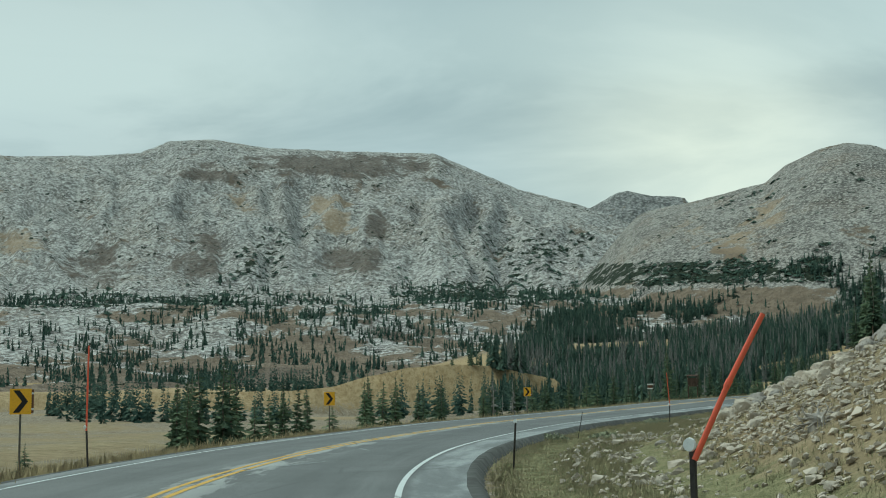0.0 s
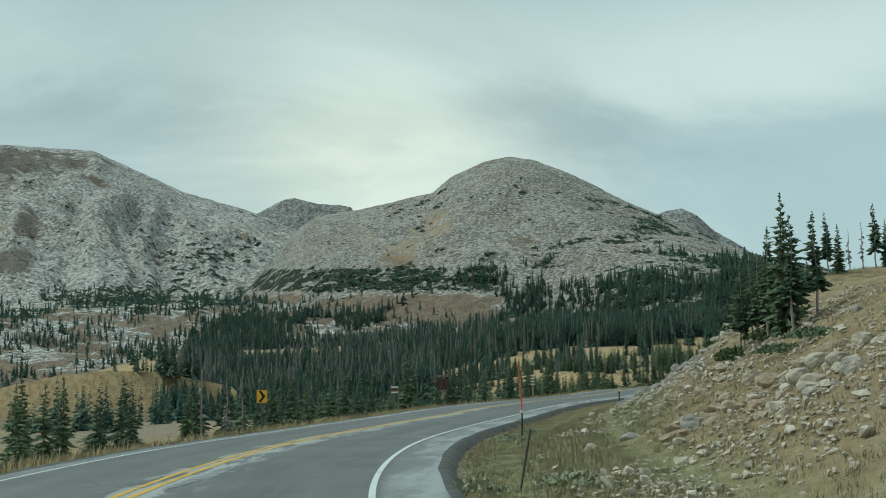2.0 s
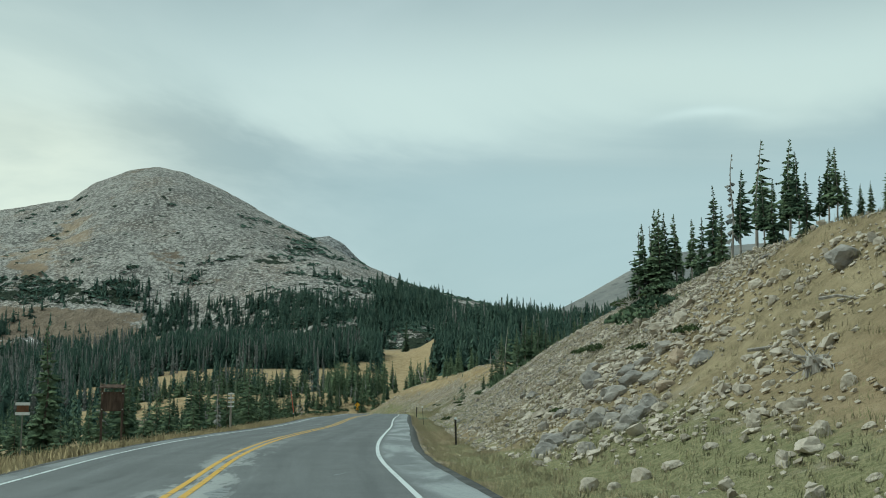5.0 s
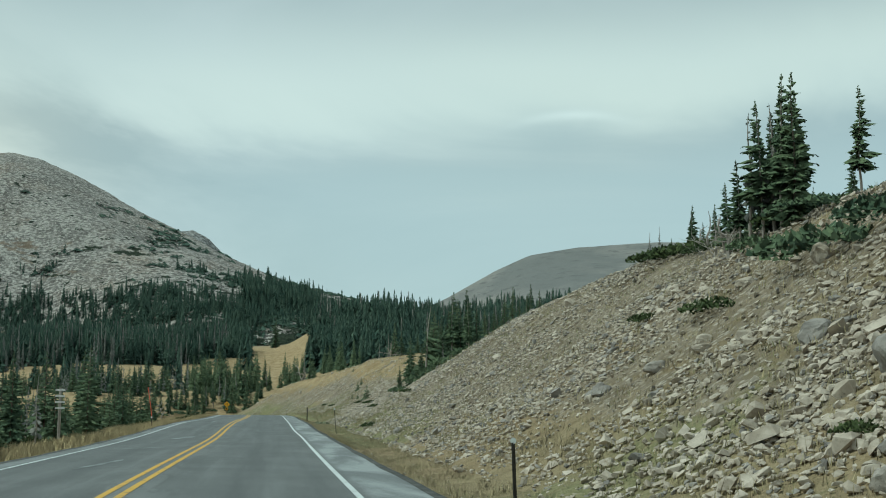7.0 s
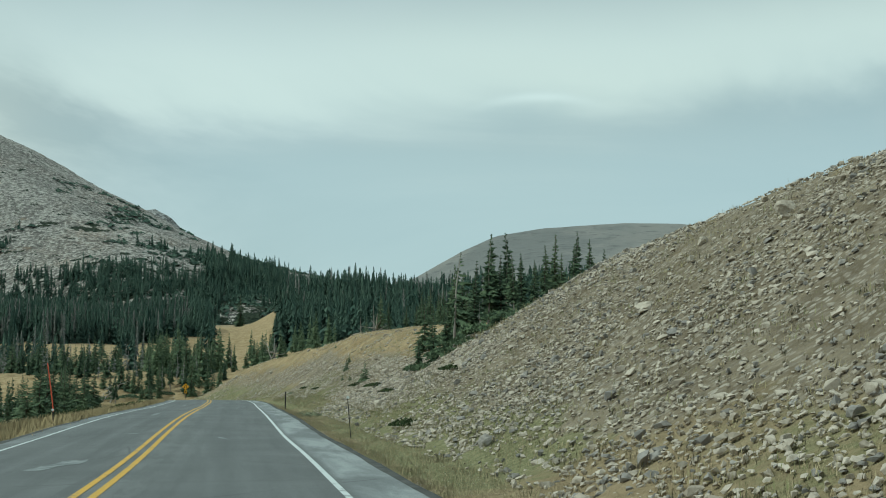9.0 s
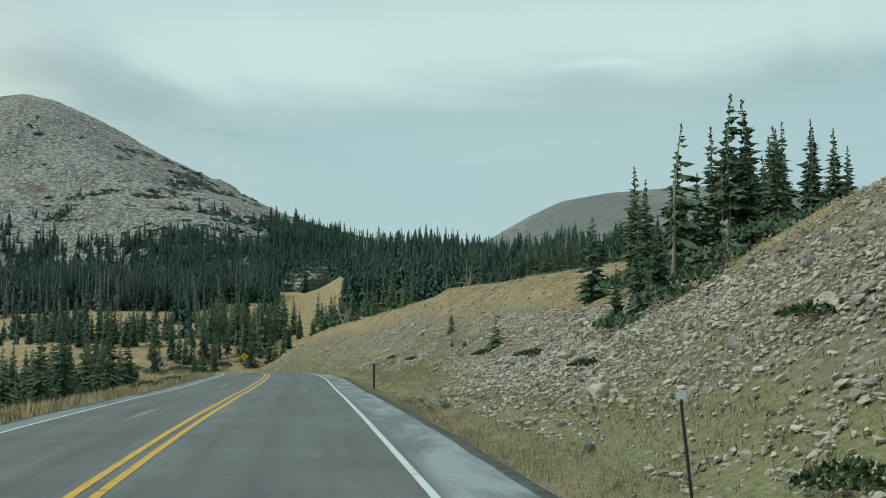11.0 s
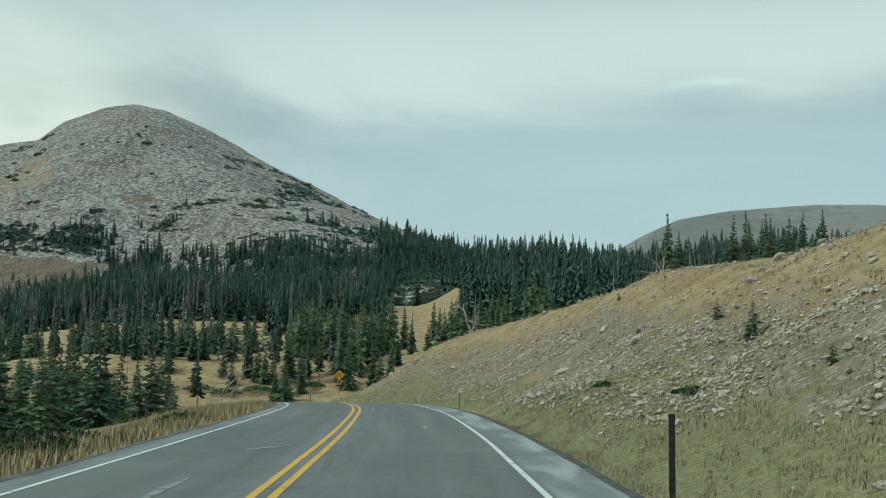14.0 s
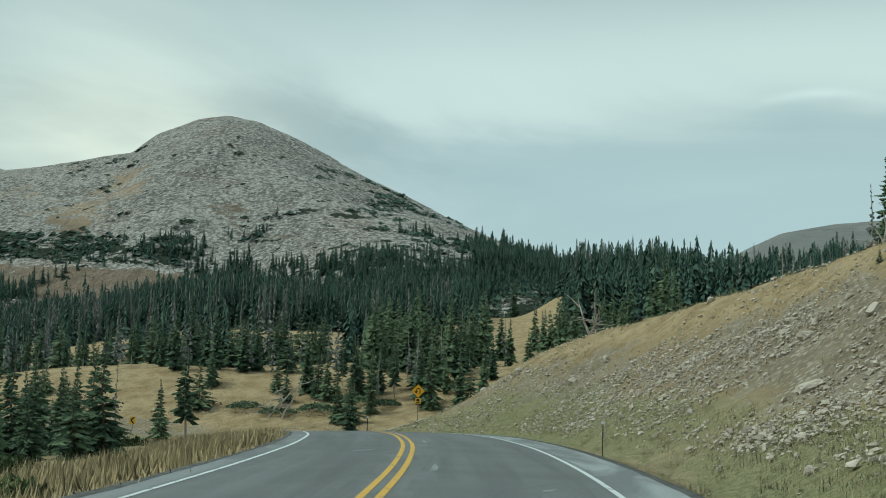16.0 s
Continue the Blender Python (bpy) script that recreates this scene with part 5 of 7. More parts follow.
# ---------------------------------------------------------------- conifers
def conifer(seed, layers=20, per=8, width=0.17, bare=0.08, lean=0.0, thin=1.0, onesided=0.0, seg=2, stump=0.012):
    """Crown and trunk of a spruce one metre tall: drooping whorls of ragged boughs on a tapered stem."""
    r = random.Random(seed)
    V, F = [], []

    def axis(z):
        return lean * z * z, 0.012 * math.sin(z * 9 + seed)

    for k in range(layers):
        t = k / (layers - 1)
        z0 = bare + (0.985 - bare) * t
        gap = (0.985 - bare) / layers
        reach = width * (1 - t) ** 0.85 * r.uniform(0.55, 1.25) + 0.008
        if t < 0.12:
            reach *= 0.75 + t * 2
        m = max(3, round(per * (1 - 0.45 * t)))
        ph = r.uniform(0, 6.28)
        for j in range(m):
            if r.random() > thin:
                continue
            a = ph + 6.283 * j / m + r.uniform(-0.35, 0.35)
            L = reach * r.uniform(0.5, 1.3) * (1 + onesided * math.cos(a))
            if L < 0.004:
                continue
            z = min(0.985, z0 + r.uniform(-0.9, 0.9) * gap)
            ax, ay = axis(z)
            droop = -0.30 + 0.6 * t + r.uniform(-0.12, 0.12)
            w = L * (r.uniform(0.07, 0.15) if seg > 1 else r.uniform(0.16, 0.30))
            ca, sa = math.cos(a), math.sin(a)
            px, py = -sa, ca
            th = 0.012 + (0.028 if seg > 1 else 0.04) * (1 - t)
            i = len(V)
            z1, z2 = z + droop * L * 0.4, z + droop * L * 0.9 - 0.06 * L
            V += [(ax, ay, z + th * 0.4),
                  (ax + ca * L * 0.5 + px * w, ay + sa * L * 0.5 + py * w, z1 - th * r.uniform(0.3, 1.2)),
                  (ax + ca * L * 0.55, ay + sa * L * 0.55, z1 + th * 0.3),
                  (ax + ca * L * 0.5 - px * w, ay + sa * L * 0.5 - py * w, z1 - th * r.uniform(0.3, 1.2)),
                  (ax + ca * L, ay + sa * L, z2)]
            F += [(i, i + 1, i + 2), (i, i + 2, i + 3), (i + 1, i + 4, i + 2), (i + 2, i + 4, i + 3)]
            if seg > 1:
                for _ in range(8):
                    u = r.uniform(0.2, 1.0)
                    side = r.choice((-1, 1))
                    q = len(V)
                    ux, uy, uz = ax + ca * L * u, ay + sa * L * u, z + (z2 - z) * u
                    e = L * r.uniform(0.12, 0.27)
                    V += [(ux, uy, uz + th * 0.25), (ux + ca * e * 0.5 + px * side * e, uy + sa * e * 0.5 + py * side * e, uz - e * r.uniform(0.1, 0.5)), (ux + ca * e * 0.7, uy + sa * e * 0.7, uz - e * 0.3)]
                    F.append((q, q + 1, q + 2))
    tip = axis(1.0)
    i = len(V)
    V += [(tip[0] - 0.006, tip[1], 0.95), (tip[0] + 0.006, tip[1], 0.95), (tip[0], tip[1] + 0.004, 1.0)]
    F.append((i, i + 1, i + 2))
    TV, TF, ring, rings = [], [], 6, 6
    for k in range(rings + 1):
        z = -0.03 + 1.0 * k / rings
        ax, ay = axis(max(z, 0))
        rad = stump * (1 - 0.92 * k / rings) + 0.0012
        for j in range(ring):
            TV.append((ax + math.cos(6.283 * j / ring) * rad, ay + math.sin(6.283 * j / ring) * rad, z))
    for k in range(rings):
        for j in range(ring):
            a, b = k * ring + j, k * ring + (j + 1) % ring
            TF.append((a, b, b + ring, a + ring))
    return (np.array(V), np.array(F)), (TV, TF)


def tree_kind(seed, needle, bark, **kw):
    (cv, cf), (tv, tf) = conifer(seed, **kw)
    return mesh_of("crown", cv, cf, needle), mesh_of("trunk", tv, tf, bark, smooth=True), (cv, cf)


FULL = [tree_kind(k, M_NEEDLE, M_BARK, layers=31, per=10, width=0.15 + 0.02 * (k % 3), bare=0.04) for k in range(5)]
TALL = [tree_kind(20 + k, M_NEEDLE, M_DEADWOOD, layers=32, per=10, width=0.12, bare=0.28, thin=0.8, onesided=0.35, lean=0.03) for k in range(3)]
FLAG = [tree_kind(40 + k, M_NEEDLE, M_DEADWOOD, layers=24, per=8, width=0.14, bare=0.28, thin=0.55, onesided=0.8, lean=0.07, stump=0.016) for k in range(2)]
BARE = [tree_kind(60 + k, M_DEADNEEDLE, M_DEADWOOD, layers=16, per=5, width=0.085, bare=0.2, thin=0.6, seg=1, stump=0.014) for k in range(3)]
PLAIN = [tree_kind(90 + k, M_NEEDLE, M_BARK, layers=28, per=9, width=0.14 + 0.02 * (k % 3), bare=0.05, seg=1) for k in range(5)]
BUSHY = [tree_kind(110 + k, M_NEEDLE, M_BARK, layers=24, per=10, width=0.21 + 0.02 * (k % 2), bare=0.0) for k in range(4)]
YOUNG = [tree_kind(80 + k, M_NEEDLE, M_BARK, layers=17, per=11, width=0.36, bare=0.0) for k in range(3)]
KINDS = {"bushy": (BUSHY, "bushy green spruce with boughs to the ground", "spruces"), "plain": (PLAIN, "dark green spruce at the edge of the woods", "spruces"), "full": (FULL, "dark green spruce with drooping full boughs", "spruces"), "tall": (TALL, "tall spruce with a bare pale lower trunk", "spruces"),
         "flag": (FLAG, "wind-flagged spruce, sparse boughs on one side", "spruces"), "bare": (BARE, "grey dead standing spruce with bare twigs", "dead spruces"),
         "young": (YOUNG, "small bushy young spruce in dry grass", "young spruces")}


def tree(kind, x, y, h, k=0, z=None, label=""):
    h = h * 0.9 if h > 5.5 and y < 320 else h
    group, lab, grp = KINDS[kind]
    crown, trunk, _ = group[k % len(group)]
    top = thing({"bare": "dead_tree", "young": "young_spruce"}.get(kind, "spruce_tree"), (x, y, (gz(x, y) if z is None else z) - 0.03), (k * 77.7 + x * 31) % 360 if kind != "flag" else 20, label or lab, "tree", grp, h)
    child("trunk", trunk, top)
    child("crown", crown, top)
    return top


# trees on the right-hand hill
TREES_BEND = [
    ("full", -27.7, 71.2, 6.6), ("tall", -27.2, 70.0, 4.8), ("tall", -28.6, 72.4, 5.0), ("tall", -26.4, 71.6, 4.4), ("tall", -30.8, 77.5, 4.4), ("tall", -30.1, 74.8, 3.9), ("tall", -30.0, 76.3, 3.9), ("tall", -29.5, 74.9, 4.2), ("tall", -29.3, 75.6, 4.1), ("full", -28.9, 74.7, 3.4),
    ("tall", -28.8, 94.0, 3.8), ("full", -28.3, 94.8, 3.0), ("bare", -28.0, 97.5, 2.6), ("bare", -27.2, 97.3, 2.9), ("tall", -26.4, 96.9, 4.0), ("full", -25.8, 96.9, 2.9), ("full", -25.3, 96.7, 2.6)]
TREES_CLIFF = [
    ("tall", -37.3, 119.2, 4.3), ("bare", -37.55, 119.6, 4.1), ("tall", -36.9, 118.6, 4.7), ("bare", -37.0, 119.1, 4.0), ("full", -36.6, 118.2, 4.5), ("tall", -37.7, 120.5, 2.8), ("full", -36.9, 119.6, 3.6)]
TREES_SPUR = [
    ("full", -36.5, 121.1, 3.6), ("full", -36.2, 121.1, 4.2), ("tall", -35.6, 121.3, 4.0), ("tall", -35.1, 117.0, 3.2), ("full", -34.9, 112.5, 2.7), ("full", -34.4, 112.2, 4.0), ("full", -34.3, 109.2, 2.6), ("bare", -33.9, 108.6, 4.7),
    ("tall", -33.8, 106.6, 3.6), ("flag", -33.3, 105.5, 4.5), ("tall", -33.1, 104.5, 2.9), ("full", -32.9, 103.5, 2.6), ("tall", -32.5, 103.9, 2.5), ("tall", -32.6, 101.2, 3.8), ("tall", -32.4, 100.4, 3.2), ("full", -32.3, 99.3, 2.2),
    ("tall", -32.0, 98.5, 1.8), ("tall", -31.8, 98.0, 2.6), ("tall", -31.6, 97.4, 2.5), ("full", -31.4, 97.1, 1.6), ("full", -30.9, 97.3, 1.1), ("full", -30.7, 96.7, 1.1), ("full", -30.3, 96.1, 1.4)]
TREES_TOP = [
    ("full", -48.5, 190.4, 4.6), ("full", -47.6, 187.4, 5.0), ("tall", -46.8, 185.2, 5.4), ("full", -49.2, 187.0, 3.2), ("full", -53.0, 281.0, 5.4), ("full", -51.2, 282.2, 6.0), ("full", -49.9, 281.2, 5.4), ("full", -48.4, 284.0, 6.2), ("full", -47.0, 283.0, 5.5), ("full", -54.6, 282.6, 4.4)]
TREES_CREST = [
    ("tall", -36.7, 135.1, 2.2), ("tall", -34.4, 138.8, 3.3), ("full", -35.2, 137.6, 2.2), ("tall", -33.6, 138.0, 2.8), ("full", -36.0, 136.2, 1.4), ("full", -34.9, 134.6, 1.8), ("tall", -33.8, 135.0, 2.5), ("full", -34.2, 132.8, 1.7),
    ("tall", -33.0, 132.0, 2.3), ("bare", -38.0, 138.4, 1.4), ("bare", -37.7, 137.4, 1.5), ("full", -37.4, 136.0, 0.9), ("bare", -35.8, 133.4, 1.5), ("full", -33.0, 129.5, 1.8), ("tall", -32.2, 127.0, 2.4)]
for k, (kind, x, y, h) in enumerate(TREES_BEND + TREES_CLIFF + TREES_SPUR + TREES_CREST + TREES_TOP):
    tree(kind, x, y, h, k)
for k, (kind, x, y, h) in enumerate([
        ("flag", -50.0, 181.0, 6.3), ("tall", -48.0, 181.8, 6.3), ("full", -47.3, 181.9, 4.1), ("full", -51.2, 180.4, 3.3), ("full", -52.0, 179.8, 2.1), ("full", -50.4, 182.0, 2.8), ("full", -48.8, 183.3, 3.4), ("tall", -46.6, 180.5, 3.7),
        ("bare", -48.6, 179.5, 1.9), ("full", -46.0, 183.4, 3.8), ("full", -49.9, 194.3, 5.0), ("bushy", -51.9, 192.5, 3.8), ("full", -49.3, 195.3, 4.2), ("full", -42.7, 197.4, 5.3), ("full", -43.5, 196.4, 4.6), ("full", -41.0, 199.0, 5.5), ("full", -40.2, 197.8, 4.7), ("full", -42.0, 200.1, 4.1),
        ("full", -45.3, 195.4, 3.6), ("full", -44.5, 193.1, 3.4), ("full", -38.8, 200.6, 4.0), ("tall", -41.5, 196.9, 4.4), ("full", -50.6, 215.2, 1.9), ("full", -43.8, 221.3, 4.0),
        ("full", -59.4, 278.4, 7.2), ("full", -58.4, 280.5, 5.0), ("bare", -60.3, 277.5, 5.0), ("full", -53.9, 284.1, 7.0), ("full", -52.7, 286.1, 7.4), ("full", -51.5, 285.1, 6.2), ("full", -50.8, 288.2, 7.2), ("full", -49.4, 287.2, 5.6),
        ("full", -56.1, 286.0, 4.6), ("full", -47.4, 291.2, 5.4), ("full", -44.5, 294.3, 5.0), ("tall", -41.2, 297.4, 6.4), ("full", -38.3, 285.4, 5.0), ("bare", -63.7, 300.9, 5.0), ("bare", -77.1, 302.0, 4.8)]):
    tree(kind, x, y, h, k)

# small spruces in the rubble on the cut
for k, (x, y, h) in enumerate([(-59.6, 227.0, 0.89), (-59.2, 219.0, 1.2), (-58.7, 208.5, 0.50), (-57.9, 205.9, 0.53), (-56.1, 196.3, 1.6), (-63.1, 251.6, 0.52)]):
    tree("young", x, y, h, k)

# trees left of the road
for k, (kind, x, y, h) in enumerate([
        ("full", -61.1, 111.0, 3.8), ("bushy", -65.5, 99.3, 4.0), ("full", -66.2, 113.7, 7.3), ("full", -70.9, 161.2, 5.5), ("bushy", -69.5, 158.0, 6.2), ("bushy", -71.5, 156.0, 5.4), ("bushy", -68.3, 154.0, 4.4), ("full", -65.2, 105.1, 3.4), ("bushy", -68.3, 106.5, 4.6), ("young", -63.8, 106.0, 2.2), ("young", -63.1, 108.8, 2.0), ("full", -70.0, 101.1, 4.4),
        ("bushy", -63.0, 112.8, 3.2), ("young", -61.9, 115.5, 2.0), ("bushy", -66.2, 122.7, 4.0), ("full", -68.1, 126.3, 4.6), ("bushy", -66.2, 130.5, 3.2), ("young", -66.6, 136.1, 2.4), ("full", -69.7, 146.1, 5.6), ("bushy", -71.3, 148.8, 4.4),
        ("bushy", -68.9, 150.3, 3.8), ("full", -72.6, 153.4, 5.0), ("young", -70.0, 140.6, 2.6), ("bushy", -73.6, 142.3, 4.6), ("full", -76.1, 147.7, 5.6), ("young", -71.0, 157.2, 2.6), ("bushy", -75.2, 159.8, 4.2), ("young", -73.7, 166.3, 2.8),
        ("bushy", -77.7, 168.9, 4.6), ("young", -76.3, 174.5, 3.0), ("full", -79.8, 178.1, 5.2), ("young", -77.6, 182.8, 3.2), ("bushy", -82.4, 185.3, 5.0), ("full", -81.4, 191.8, 4.4), ("bushy", -84.7, 197.3, 5.6), ("young", -81.5, 202.0, 3.4),
        ("bushy", -85.5, 205.5, 5.6), ("full", -88.1, 213.3, 6.4), ("bushy", -86.2, 219.3, 5.2), ("full", -87.6, 227.3, 5.4), ("bushy", -89.7, 232.2, 6.6), ("bushy", -88.3, 239.8, 6.2), ("full", -91.1, 242.2, 5.8), ("bushy", -92.0, 246.8, 5.0),
        ("tall", -90.5, 260.3, 4.4), ("young", -93.9, 265.1, 2.2), ("full", -95.4, 268.1, 3.4), ("bushy", -99.6, 254.0, 5.2), ("bushy", -103.4, 245.9, 5.6), ("full", -100.2, 238.0, 5.0), ("bushy", -97.0, 229.1, 5.6),
        ("full", -49.9, 38.8, 3.6), ("bushy", -51.4, 40.7, 4.8), ("bushy", -52.5, 43.2, 5.4), ("full", -53.9, 41.2, 4.6), ("bushy", -54.3, 45.2, 5.2), ("full", -55.9, 43.8, 5.6), ("bushy", -56.5, 47.5, 4.6), ("bushy", -58.3, 45.3, 5.0), ("full", -52.7, 47.7, 3.8),
        ("young", -46.7, 45.7, 1.8), ("young", -48.9, 42.3, 2.2), ("bushy", -61.8, 63.7, 4.4), ("full", -63.2, 65.5, 5.0), ("bushy", -64.3, 68.3, 4.6), ("bushy", -61.2, 68.8, 3.6), ("full", -65.6, 71.1, 5.0), ("bushy", -62.5, 73.0, 3.6),
        ("full", -74.6, 69.1, 5.5), ("bushy", -76.5, 71.9, 5.5), ("bushy", -78.5, 69.5, 5.0), ("young", -57.9, 59.9, 2.0), ("young", -47.4, 28.4, 1.6), ("full", -65.8, 82.3, 3.6), ("bushy", -67.7, 85.9, 4.4), ("young", -63.0, 86.9, 2.4),
        ("full", -69.6, 91.7, 5.0), ("bushy", -63.9, 92.2, 2.8), ("bushy", -72.2, 84.1, 5.4), ("bare", -66.2, 88.9, 4.4), ("bare", -64.8, 85.1, 4.0), ("bare", -68.3, 125.4, 4.4), ("bare", -83.4, 189.0, 4.6), ("bare", -67.1, 142.5, 3.6)]):
    tree(kind, x, y, h, k + 3)

for k in range(40):
    s_, o_ = S0(84) + (k * 31 % 40) * 2.7, -14.5 - (k * 13 % 19) * 1.2
    x, y, _ = at_road(s_, o_)
    tree(("young", "bushy", "full", "bare")[k % 4], x, y, 2.2 + (k * 29 % 17) * 0.16, k)
for k, (x, y, h) in enumerate([(-99.0, 268.0, 5.4), (-101.5, 266.5, 4.6), (-93.0, 247.0, 5.4), (-95.5, 246.0, 5.0), (-90.5, 243.5, 4.0), (-97.0, 262.0, 3.4), (-86.5, 231.0, 4.4), (-84.0, 225.0, 4.0), (-103.5, 270.0, 5.0)]):
    tree("bushy", x, y, h, k)
# clumps on the meadow inside the bend and round the turn ahead
rng = random.Random(23)


def clump_spots(count, th0, th1, r0, r1, mask, gap=9.0):
    out = []
    while len(out) < count:
        th, r = rng.uniform(th0, th1), rng.uniform(r0, r1)
        x, y = -67.0 - math.sin(radians(th)) * r, 204.0 + math.cos(radians(th)) * r
        if abs(float(road_frame([x], [y])[1][0])) < gap or float(fbm(np.array([x]), np.array([y]), 22, 3, 77)[0]) < mask:
            continue
        u = (y - 190) / 121.0
        if y < 313 and abs(x + 64 + 28.6 * u) < 3.5:     # the sign stands clear
            continue
        out.append((x, y))
    return out


for n, (x, y) in enumerate(clump_spots(34, 18.5, 34, 48, 92, -0.3, 12)):
    tree(("bushy", "bushy", "full", "young", "bushy", "bare")[n % 6], x, y, 2.6 + (n * 29 % 17) * 0.2, n)
for n, (x, y) in enumerate(clump_spots(34, 11.0, 18.5, 108, 132, -0.4)):
    tree(("full", "plain", "bushy", "bare", "plain", "tall")[n % 6], x, y, 3.6 + (n * 29 % 17) * 0.24, n)


r = random.Random(77)
n = 0
while n < 85:
    x, y = r.uniform(-150, -86), r.uniform(309, 372)
    u = (y - 190) / 121.0
    if abs(float(road_frame([x], [y])[1][0])) < 8.5 or abs(x + 64 + 28.6 * u) < 4 or float(fbm(np.array([x]), np.array([y]), 20, 3, 91)[0]) < -0.15:
        continue
    n += 1
    tree(("bushy", "full", "plain", "bare", "plain", "young", "tall", "bushy")[n % 8], x, y, r.uniform(2.4, 4.2) + (y - 309) * 0.06, n)


def clump(name, places, lo, hi, shapes, mat, label, seed):
    r = np.random.RandomState(seed)
    p = np.array([(x, y, gz(x, y)) for x, y in places])
    scatter(name, p, r.uniform(lo, hi, len(p)), shapes, mat, label, "woods", -0.1, seed, 0.03)


clump("forest", clump_spots(60, 10.5, 16, 124, 160, 0.05), 4.5, 8.0, [k[2] for k in PLAIN], M_NEEDLE, "spruce clump behind the turn of the road", 31)
clump("forest", clump_spots(75, 19, 36, 88, 175, 0.2), 3.6, 7.0, [k[2] for k in PLAIN], M_NEEDLE, "spruce clumps on the tan meadow below the road", 32)
clump("dead_forest", clump_spots(40, 12, 34, 100, 175, 0.1), 4.0, 7.0, [k[2] for k in BARE], M_DEADNEEDLE, "grey dead spruces in the clumps", 33)
clump("forest", [(x, y) for x, y in ((CX - math.sin(radians(rng.uniform(5.5, 10.3))) * q, CY + math.cos(radians(8.0)) * q) for q in np.linspace(272, 340, 40)) if road_frame([x], [y])[1][0] > 9], 3.5, 6.5, [k[2] for k in PLAIN], M_NEEDLE, "spruces behind the grassy spur", 34)

# far woods, in one mesh each
def far_tree(seed, tiers, width, sides, ragged):
    """A light spruce shape of separate drooping boughs, one metre tall."""
    r = random.Random(seed)
    V, F = [], []
    for k in range(tiers):
        t = k / tiers
        z0, ph = 0.04 + 0.94 * t, r.uniform(0, 6.28)
        reach = width * (1 - t) ** 0.9 * r.uniform(1 - ragged * 0.6, 1.2) + 0.014
        for j in range(sides):
            a = ph + 6.283 * (j + r.uniform(-0.3, 0.3)) / sides
            q, d = reach * r.uniform(0.65, 1.25), 2.5 / sides * r.uniform(0.5, 1.0)
            z = z0 + r.uniform(-0.5, 0.5) / tiers
            i = len(V)
            V += [(0, 0, min(1.0, z + 1.7 / tiers)), (math.cos(a - d) * q * 0.75, math.sin(a - d) * q * 0.75, z - 0.12 * q), (math.cos(a + d) * q, math.sin(a + d) * q, z - r.uniform(0.1, 0.5) * q)]
            F.append((i, i + 1, i + 2))
    return np.array(V), np.array(F)


LOW = [far_tree(100 + k, 22, 0.15 + 0.03 * (k % 4), 6, 0.6) for k in range(9)]
MIDS = [conifer(180 + k, layers=17, per=6, width=0.15 + 0.02 * (k % 3), bare=0.04, seg=1)[0] for k in range(5)]
DWARF = [far_tree(160 + k, 7, 0.2, 3, 0.5) for k in range(5)]
LOWD = [far_tree(120 + k, 20, 0.085 + 0.02 * (k % 2), 4, 0.75) for k in range(5)]


GLADES = [(-143, 442, 16, 16), (-134, 470, 16, 18), (-122, 498, 20, 14), (-128, 372, 12, 14), (-175, 420, 18, 20),
          (-116, 346, 9, 14), (-136, 402, 12, 18), (-146, 462, 14, 16), (-144, 332, 22, 13), (-152, 366, 9, 20)]     # open grass among the trees


def woods(name, count, th0, th1, r0, r1, seed, h0, h1, shapes, mat, label, dens=0.0, band=60.0):
    r = np.random.RandomState(seed)
    th, rr = r.uniform(th0, th1, count), r.uniform(r0, r1, count)
    x, y = CX - np.sin(np.radians(th)) * rr, CY + np.cos(np.radians(th)) * rr
    m = fbm(x, y, band, 3, 201) + r.uniform(-0.07, 0.07, count) > dens
    for mx, my, ma, mb in GLADES:
        m &= ((x - mx) / ma) ** 2 + ((y - my) / mb) ** 2 + 0.8 * fbm(x, y, 18, 3, 66) > 1
    m &= (np.abs(road_frame(x, y)[1]) > 24) & (fbm(x, y, 24, 2, 77) > -0.3)
    x, y = x[m], y[m]
    z = ground_z(x, y)
    for (ax, ay), height, t0, t1, r0_ in ((CONE_AT, cone_height, -6, 38, 530), ((0, 0), wall_height, 20, 79, 470)):     # the feet of the massifs lie over the valley floor
        tt, ra = np.degrees(np.arctan2(-(x - ax), y - ay)), np.hypot(x - ax, y - ay)
        z = np.where((tt > t0) & (tt < t1) & (ra > r0_), np.maximum(z, height(tt, ra, x, y)), z)
    tall = np.clip(0.62 + 0.45 * fbm(x, y, 30, 3, 88) + 0.5 * (r.uniform(0, 1, len(x)) - 0.5), 0.0, 1.15)
    scatter(name, np.stack([x, y, z], -1), h0 + (h1 - h0) * tall, shapes, mat, label, "woods", -0.2, seed, 0.03)


woods("forest", 4600, 11.2, 27, 435, 600, 1, 5, 12, LOW, M_FARNEEDLE, "dense dark green spruce forest on the valley slope", -0.12)
woods("dead_forest", 1500, 12, 28, 420, 570, 2, 6, 11, LOWD, M_DEADNEEDLE, "grey beetle-killed spruces among the forest", -0.1)
woods("forest", 3600, -12, 8.6, 450, 620, 3, 6, 12.5, LOW, M_FARNEEDLE, "dense dark green spruce forest across the saddle", -0.6)
woods("dead_forest", 300, -10, 8.6, 440, 600, 4, 8, 13, LOWD, M_DEADNEEDLE, "grey dead spruces along the forest edge", -0.2)
woods("forest", 4200, 21, 39, 230, 620, 5, 5, 10.5, LOW, M_FARNEEDLE, "dark spruce woods in the valley bottom", 0.0)
